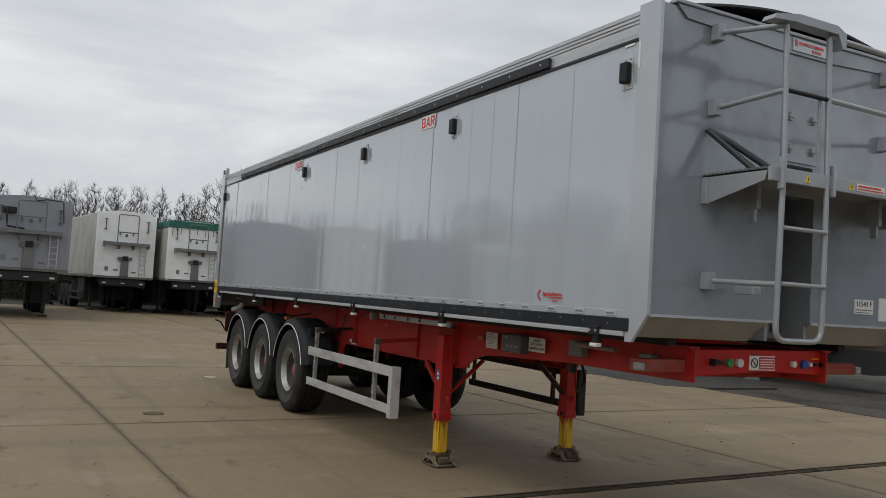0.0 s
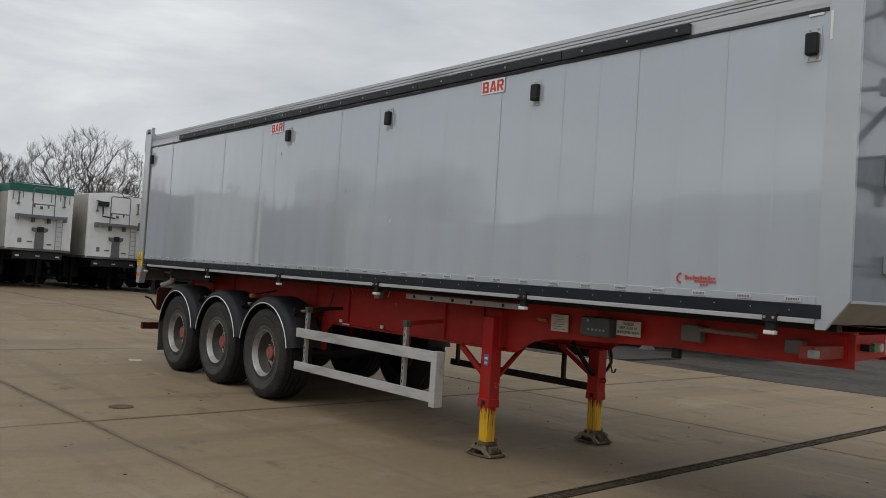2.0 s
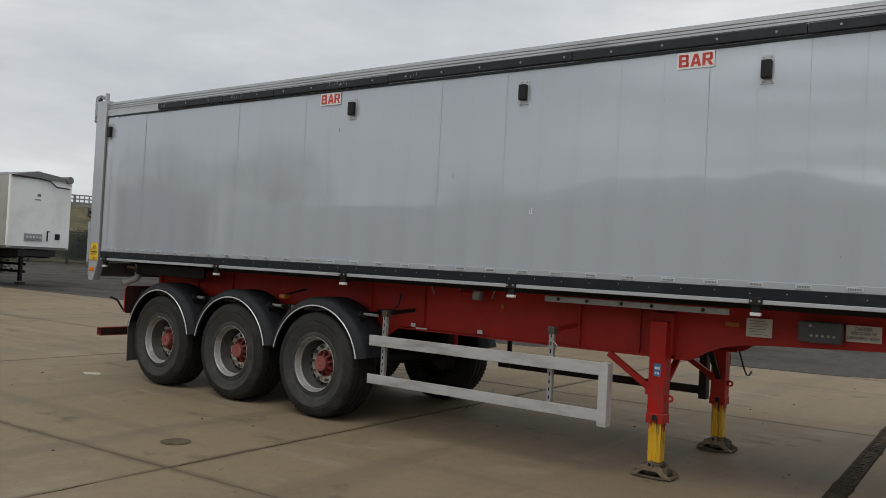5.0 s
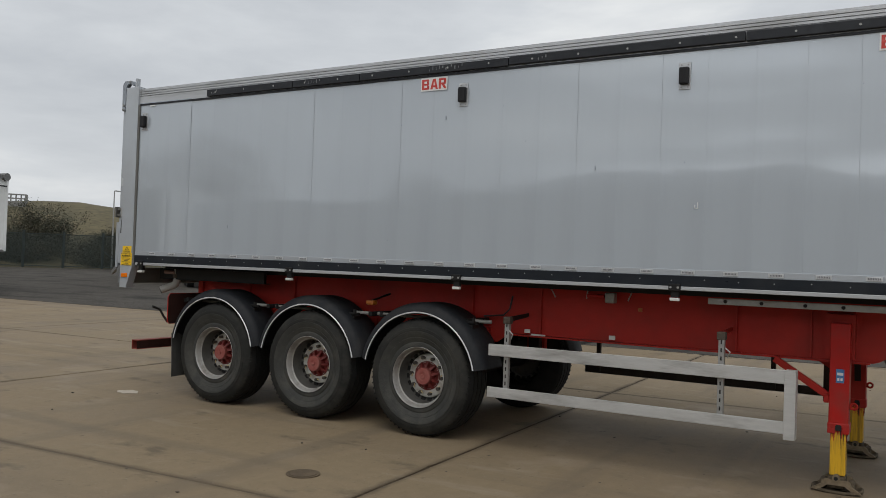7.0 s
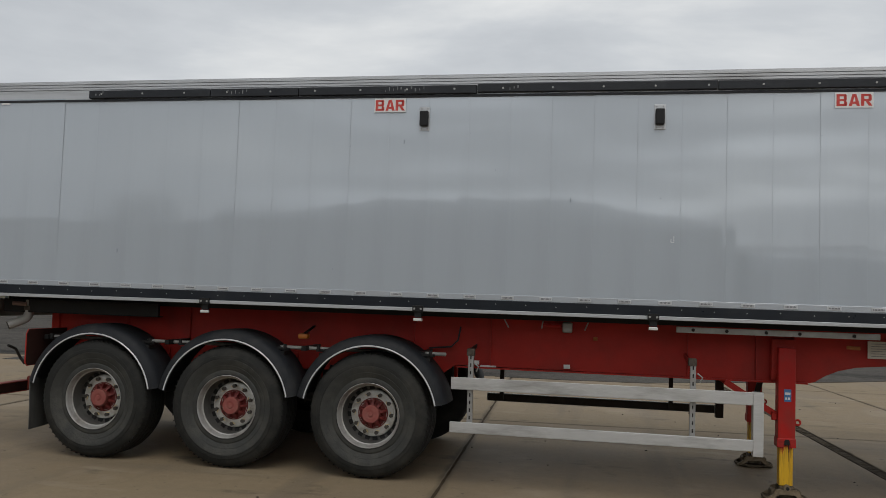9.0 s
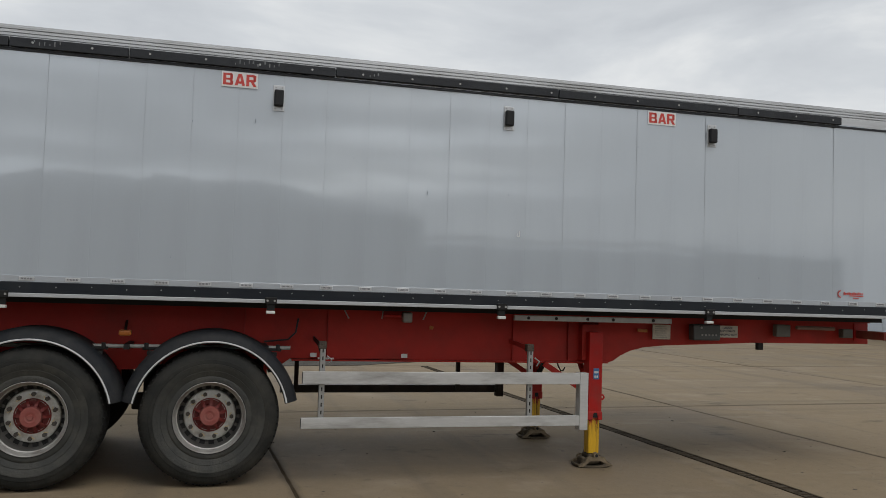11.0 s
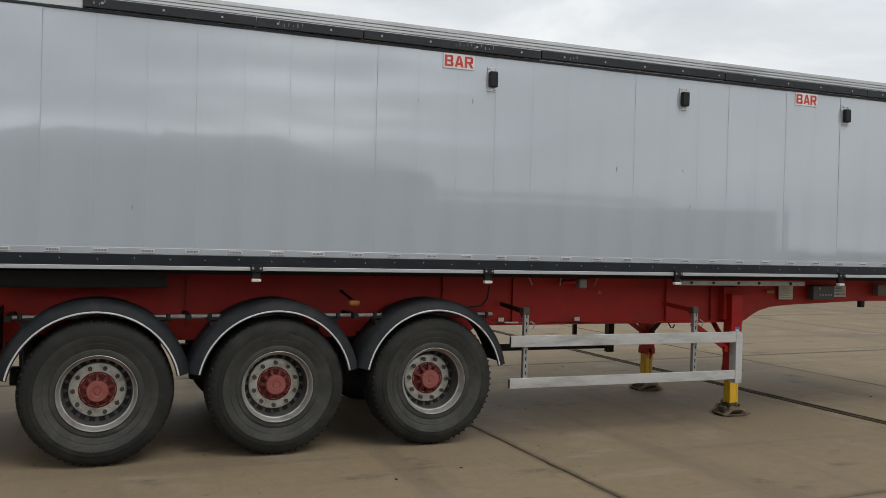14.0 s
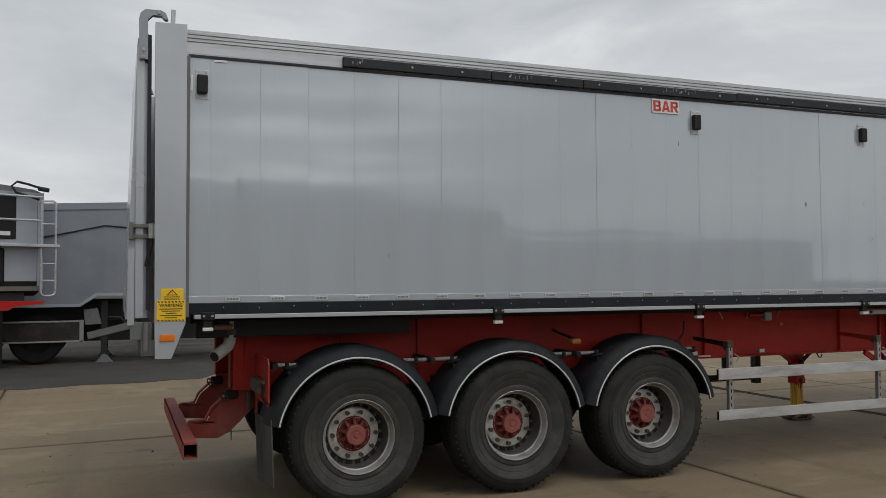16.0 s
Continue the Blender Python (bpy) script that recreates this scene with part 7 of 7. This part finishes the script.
for i in (3, 9, 14):
    p = FA + fd * (L * i / n)
    bm = bmesh.new()
    beam(bm, p + Vector((0, 0, 1.6)), p + fd * 1.9, 0.08, 0.08)
    part("stay", bm, FENCE_MAT, fence)

# grassed bank that carries the road
bm = bmesh.new()
BA, BB = Vector((-40, 150, 0)), Vector((160, 40, 0))
bdir = (BB - BA).normalized()
side = Vector((bdir.y, -bdir.x, 0))
rows = []
for i in range(61):
    p = BA + (BB - BA) * i / 60
    h = 7.05 + 0.15 * math.sin(i * 0.9)
    line = []
    for off, hh in ((29, 0.0), (24, 0.10), (14, 0.55), (4, 0.95), (0, 1.0), (-30, 1.0)):
        q = p + side * off
        line.append(bm.verts.new((q.x, q.y, max(-0.03, h * hh + (noise.noise(Vector((q.x * 0.15, q.y * 0.15, 0))) * 0.5 if hh else -0.03)))))
    rows.append(line)
for a, b2 in zip(rows, rows[1:]):
    for j in range(5):
        bm.faces.new((a[j], b2[j], b2[j + 1], a[j + 1]))
bmesh.ops.recalc_face_normals(bm, faces=bm.faces)
tagged(part("embankment", bm, GRASS, smooth=True), "rough winter grass bank", "embankment", kind="structure")

bridge = thing("road_bridge", (48, 92, 0), "grey road bridge with a barred parapet", "bridge")
P0, P1 = Vector((34, 106, 0)), Vector((53.2, 95.2, 0))
bm = bmesh.new()
beam(bm, P0 + Vector((0, 0, 6.1)), P1 + Vector((0, 0, 6.1)), 6.0, 0.7)
part("deck", bm, BRIDGE_MAT, bridge)
d = (P1 - P0)
for i in range(45):
    p = P0 + d * i / 44 + side * 3.0
    wide = 0.11 if i % 4 == 0 else 0.05
    part("parapet_post", boxes((p.x - wide, p.x + wide, p.y - wide, p.y + wide, 6.4, 7.4)), BRIDGE_MAT, bridge)
for zz in (6.55, 6.95, 7.38):
    bm = bmesh.new()
    beam(bm, P0 + side * 3 + Vector((0, 0, zz)), P1 + side * 3 + Vector((0, 0, zz)), 0.1, 0.14)
    part("parapet_rail", bm, BRIDGE_MAT, bridge)
for i in (0.2, 0.8):
    p = P0 + d * i
    part("pier", boxes((p.x - 0.8, p.x + 0.8, p.y - 0.8, p.y + 0.8, 0, 5.7)), BRIDGE_MAT, bridge)


def bare_tree(at, height, width, seed, label="bare winter tree behind the trailers", tips=300, low=0.18):
    """A leafless tree: boughs grown towards scattered tips in its crown, thick where many tips hang on them."""
    rg = random.Random(seed)
    root = thing("tree", (0, 0, 0), label, "tree", "bare trees")
    pts, up, run = [Vector((0, 0, 0))], [-1], [0.0]
    for k in range(1, 4):
        pts.append(Vector((rg.uniform(-0.1, 0.1), rg.uniform(-0.1, 0.1), height * low * k / 3)))
        up.append(k - 1)
        run.append(pts[k].z)
    goals = []
    for _ in range(tips):
        a, c, q = rg.uniform(0, 6.283), rg.uniform(-0.35, 1.0), rg.random() ** 0.4
        s = math.sqrt(1 - c * c)
        goals.append(Vector((width / 2 * q * s * math.cos(a), width / 2 * q * s * math.sin(a), height * (0.53 + 0.45 * q * c))))
    goals.sort(key=lambda g: (g - pts[3]).length * rg.uniform(0.8, 1.2))
    ends = []
    for g in goals:
        best, bi = 1e9, 3
        for k in range(3, len(pts)):
            p = pts[k]
            if p.z < g.z - 0.55 * math.hypot(p.x - g.x, p.y - g.y) or k == 3:
                cost = (p - g).length + 0.30 * run[k]
                if cost < best:
                    best, bi = cost, k
        p0 = pts[bi]
        d = (p0 - pts[up[bi]]).normalized()
        L = (g - p0).length
        ctrl = p0 + d * L * 0.35 + Vector((0, 0, 0.12 * L))
        last = bi
        for t in (0.34, 0.67, 1.0):
            q = p0 * (1 - t) ** 2 + ctrl * 2 * t * (1 - t) + g * t * t
            if t < 1:
                q = q + Vector((rg.uniform(-1, 1), rg.uniform(-1, 1), rg.uniform(-1, 1))) * 0.03 * L
            pts.append(q)
            up.append(last)
            run.append(run[last] + (q - pts[last]).length)
            last = len(pts) - 1
        ends.append(last)
    load = [0] * len(pts)
    for e in ends:
        k = e
        while k >= 0:
            load[k] += 1
            k = up[k]
    tr, tw = bmesh.new(), bmesh.new()
    for k in range(1, len(pts)):
        r, r0 = 0.0085 * load[k] ** 0.52, 0.0085 * load[up[k]] ** 0.52
        thick = r > 0.03
        twig(tr if thick else tw, pts[up[k]], pts[k], min(r0, r * 1.35), r, 6 if thick else 3)
        if load[k] < 4:
            d = (pts[k] - pts[up[k]]).normalized()
            for _ in range(3):
                e = (d * 0.8 + Vector((rg.uniform(-0.8, 0.8), rg.uniform(-0.8, 0.8), rg.uniform(0.1, 1.3))) * 0.8).normalized()
                twig(tw, pts[k], pts[k] + e * rg.uniform(0.25, 0.6), 0.007, 0.004, 3)
    part("trunk", tr, BARK, root)
    part("crown", tw, TWIG, root)
    root.matrix_basis = pose(at[0], at[1], 0, 0, 0, rg.uniform(0, 360))
    return root


t_a = bare_tree((18.3, 67.5), 11.1, 10.8, 11, "wide bare winter tree behind the trailers", 1100, 0.22)
t_b = bare_tree((5.1, 78.0), 9.6, 2.7, 5, tips=420)
t_c = bare_tree((6.95, 78.0), 9.5, 2.4, 8, tips=380)
t_d = bare_tree((8.8, 78.0), 9.7, 2.6, 17, tips=400)
for k, (x, y, s) in enumerate(((10.7, 78, 1.02), (12.6, 78, 1.02), (14.75, 78, 1.0), (4.0, 78.4, 0.93), (2.2, 79, 0.97), (-0.2, 80, 0.95), (16.6, 80, 0.98), (23.6, 80, 0.94), (25.5, 79, 0.97), (27.4, 78, 1.0), (29.6, 80, 0.96), (-3.0, 81, 0.97), (-6, 80, 0.95), (-9.5, 81, 1.0), (-12, 80, 0.93), (-15.5, 81, 1.02), (-19, 80, 0.97), (-22, 82, 1.0), (-26, 81, 0.95), (-29.5, 80, 1.03), (-34, 82, 1.0), (-38, 81, 0.96), (-43, 82, 1.02))):
    c = copy_thing((t_b, t_c, t_d)[k % 3], pose(x, y, 0, 0, 0, 67 * k))
    c.scale = (s * 0.92, s * 0.92, s)


def bush(at, rx, rz, seed, label):
    rg = random.Random(seed)
    root = thing("bush", (0, 0, 0), label, "bush", "bushes")
    tw, lf = bmesh.new(), bmesh.new()
    for _ in range(80):
        a, e = rg.uniform(0, 6.283), rg.uniform(0.25, 1.4)
        dv = Vector((math.cos(a) * math.cos(e) * rx, math.sin(a) * math.cos(e) * rx, math.sin(e) * rz)) * rg.uniform(0.75, 1.05)
        q = Vector((rg.uniform(-0.6, 0.6), rg.uniform(-0.6, 0.6), 0))
        for s in range(4):
            nx = q + dv / 4 + Vector((rg.uniform(-1, 1), rg.uniform(-1, 1), rg.uniform(-0.5, 0.5))) * 0.25
            twig(tw, q, nx, 0.05 * (1 - s * 0.2), 0.04 * (1 - s * 0.2), 4)
            for _k in range(130):
                c = nx + Vector((rg.gauss(0, 0.4), rg.gauss(0, 0.4), rg.gauss(0, 0.32)))
                if c.z < 0.05:
                    continue
                u, v = Vector((rg.uniform(-1, 1), rg.uniform(-1, 1), rg.uniform(-1, 1))).normalized(), Vector((rg.uniform(-1, 1), rg.uniform(-1, 1), rg.uniform(-1, 1))).normalized()
                s2 = rg.uniform(0.035, 0.105)
                lf.faces.new([lf.verts.new(c + u * s2), lf.verts.new(c + v * s2), lf.verts.new(c - u * s2)])
            q = nx
    part("stems", tw, BARK, root)
    part("leaves", lf, BUSH_LEAF, root)
    root.matrix_basis = pose(at[0], at[1], 0, 0, 0, rg.uniform(0, 360))
    return root


bush((44.6, 79.0), 5.0, 5.7, 3, "dense brown-green thorn bush behind the fence")
bush((38.5, 84.0), 3.2, 5.2, 6, "dense brown-green thorn bush behind the fence")
bush((50.0, 74.5), 2.6, 3.6, 9, "yellowing scrub bush behind the fence")
bush((33.0, 88.0), 3.2, 4.0, 12, "low scrub bush behind the fence")
bush((36.0, 81.5), 2.8, 3.0, 31, "low dark scrub along the fence")
bush((40.8, 77.0), 3.0, 2.9, 33, "low dark scrub along the fence")
bush((46.5, 72.5), 2.8, 2.6, 35, "low dark scrub along the fence")

# hedge added behind the row so that the space under it reads black
bm = bmesh.new()
rg = random.Random(21)
for _ in range(30000):
    hx, hy = rg.uniform(-22, 20), 51 + rg.gauss(0, 0.8)
    hz = rg.uniform(0, 2.3 + 0.5 * math.sin(hx * 0.6) + 0.3 * math.sin(hx * 1.9))
    u, v = Vector((rg.uniform(-1, 1), rg.uniform(-1, 1), rg.uniform(-1, 1))).normalized(), Vector((rg.uniform(-1, 1), rg.uniform(-1, 1), rg.uniform(-1, 1))).normalized()
    s2 = rg.uniform(0.05, 0.12)
    cc = Vector((hx, hy, max(hz, 0.1)))
    bm.faces.new([bm.verts.new(cc + u * s2), bm.verts.new(cc + v * s2), bm.verts.new(cc - u * s2)])
# solid core closes the light gaps beneath the trailers
box(bm, -44, 20, 51.3, 52.0, 0, 2.1)
tagged(part("hedge", bm, HEDGE), "dark hedge added to blacken the view under the parked trailers", "hedge", kind="stuff")

LX, LYY = 45.93, 70.28
lamp = thing("street_lamp", (LX, LYY, 0), "slim grey street lamp", "lamp")
part("pole", rod(bmesh.new(), (LX, LYY, 0), (LX, LYY, 6.95), 0.08, 0.045), GALV, lamp)
part("lamp_head", boxes((LX - 0.05, LX + 0.75, LYY - 0.25, LYY - 0.05, 6.93, 7.02), b=0.02), GALV, lamp)
MX, MY = 48.57, 66.54
mast = thing("camera_mast", (MX, MY, 0), "slender lattice mast with security cameras", "mast")
for dx, dy in ((-0.24, 0), (0.24, 0), (0, 0.34)):
    part("leg", rod(bmesh.new(), (MX + dx, MY + dy, 0), (MX + dx * 0.6, MY + dy * 0.6, 10.3), 0.045, seg=8), GALV, mast)
bm = bmesh.new()
for k in range(16):
    s = 1 if k % 2 else -1
    rod(bm, (MX - 0.22 * s, MY, k * 0.64), (MX + 0.22 * s, MY, (k + 1) * 0.64), 0.022, seg=5)
part("lacing", bm, GALV, mast)
part("equipment_box", boxes((MX - 0.36, MX + 0.05, MY - 0.3, MY + 0.15, 8.95, 9.7), b=0.05), WHITE_BODY, mast)
for s in (-0.42, 0.42):
    cam_body = part("security_camera", boxes((MX + s - 0.22, MX + s + 0.22, MY - 0.1, MY + 0.08, 10.62, 10.78), b=0.04), DIRTY_METAL, mast)
    part("camera_dome", rod(bmesh.new(), (MX + s * 0.8, MY, 10.2), (MX + s * 0.8, MY, 10.42), 0.12, 0.09, seg=10), DIRTY_METAL, cam_body, smooth=True)
part("head_bar", boxes((MX - 0.55, MX + 0.55, MY - 0.04, MY + 0.04, 10.38, 10.5)), GALV, mast)

# stock parked across the yard, mirrored in the silver side
def heaped(root, width, length, rim, z_at, seed):
    """A sheeted, uneven load over the body's rim; z_at gives its ridge along the body, shaped to fit the mirrored
    skyline.
    """
    bm, n, k = bmesh.new(), int(length / 0.3), 8
    rows = []
    for a in range(n + 1):
        y = length * a / n
        rows.append([bm.verts.new((-width / 2 + width * c / k, y, rim + (z_at(y) - rim) * (1 - abs(2 * c / k - 1) ** 2.2) + 0.06 * noise.noise(Vector((y * 1.3, c * 0.5, seed))))) for c in range(k + 1)])
    for p, q in zip(rows, rows[1:]):
        for c in range(k):
            bm.faces.new((p[c], p[c + 1], q[c + 1], q[c]))
    part("load_sheet", bm, LOAD_SHEET, root, "sagging grey sheet over the load", smooth=True)


t1 = parked_trailer((-10.55, 5.75), 0, GREY_MID, 6.3, 2.4, 1.15, 3.32, "grey trailer with a sheeted load, parked across the yard", front_detail=False)
place, t1.matrix_basis = t1.matrix_basis.copy(), Matrix()
heaped(t1, 2.42, 6.3, 3.28, lambda y: 3.50 + 0.58 * min(1.0, y / 3.6) + 0.05 * math.sin(y * 2.1), 1.0)
t1.matrix_basis = place
t2 = parked_trailer((-10.75, 12.10), -1, GREY_MID, 6.2, 2.4, 1.15, 3.40, "grey trailer with a sheeted load, parked across the yard", front_detail=False)
place, t2.matrix_basis = t2.matrix_basis.copy(), Matrix()
heaped(t2, 2.42, 6.2, 3.36, lambda y: 3.86 + 0.28 * math.sin(math.pi * min(1.0, (y + 0.4) / 4.0)) - 0.03 * y, 5.0)
t2.matrix_basis = place
parked_trailer((-11.1, 18.9), -2, GREY_MID, 9.0, 2.4, 1.15, 3.42, "grey trailer parked across the yard", crown=0.12, front_detail=False)
parked_trailer((-22.4, -16.2), 2, GREY_MID, 6.4, 2.4, 1.15, 3.7, "grey trailer parked across the yard", crown=0.2, front_detail=False)
parked_trailer((-22.5, -9.5), 3, GREY_MID, 12.5, 2.4, 1.15, 3.60, "grey trailer parked across the yard", crown=0.2, front_detail=False)
for x, y, k in ((-33.0, 52.0, 0.95), (-30.0, 61.0, 0.92), (-46.0, 42.0, 0.78)):
    c = copy_thing(t_a, pose(x, y, 0, 0, 0, 50 * x))
    c.scale = (k, k, k)
    tagged(c, "wide bare winter tree across the yard", "tree", "bare trees")
store = thing("warehouse", (-70, 10, 0), "long grey clad warehouse far across the yard", "building")
part("wall", boxes((-82, -66, -45, 46, 0, 6.0)), CLADDING, store)
part("roof", prism(bmesh.new(), [(-66, 6.0), (-74, 7.4), (-82, 6.0)], -45.5, 46.5, "y"), GREY_TARP, store)
for yy in (-30, -12, 6, 24):
    part("roller_door", boxes((-66.05, -65.95, yy, yy + 4.5, 0, 4.6)), GALV, store)

# pale clad shed past the front of the yard
shed = thing("industrial_shed", (30, -18, 0), "pale blue-grey clad shed beyond the concrete", "building")
shed_wall = part("wall", boxes((9.0, 62.0, -40.0, -18.0, 0, 7.0)), PALE_CLAD, shed)
rib = boxes((-0.02, 0.02, -0.03, 0.0, 0.35, 6.9))
rib_mesh = bpy.data.meshes.new("rib")
rib.to_mesh(rib_mesh)
rib.free()
rib_mesh.materials.append(PALE_CLAD)
for k in range(52):
    ob = new("rib", rib_mesh)
    ob.parent = shed_wall
    ob.location = Vector((9.6 + k * 1.0, -17.97, 0)) - ROOT[shed_wall.name]
part("plinth", boxes((8.95, 62.05, -18.06, -17.94, 0, 0.34)), BRIDGE_MAT, shed)
part("roof", prism(bmesh.new(), [(-17.6, 6.9), (-29.0, 9.0), (-40.4, 6.9), (-40.4, 7.05), (-29.0, 9.2), (-17.6, 7.08)], 8.7, 62.3), GREY_TARP, shed)
for k in range(4):
    win = part("window", boxes((21.2 + 9 * k, 23.4 + 9 * k, -18.02, -17.93, 0.95, 1.95)), BLACK_STEEL, shed)
    part("frame", boxes((21.1 + 9 * k, 21.2 + 9 * k, -18.02, -17.90, 0.85, 2.05), (23.4 + 9 * k, 23.5 + 9 * k, -18.02, -17.90, 0.85, 2.05), (21.2 + 9 * k, 23.4 + 9 * k, -18.02, -17.90, 1.95, 2.05), (21.2 + 9 * k, 23.4 + 9 * k, -18.02, -17.90, 0.85, 0.95)), WHITE_STICKER, win)
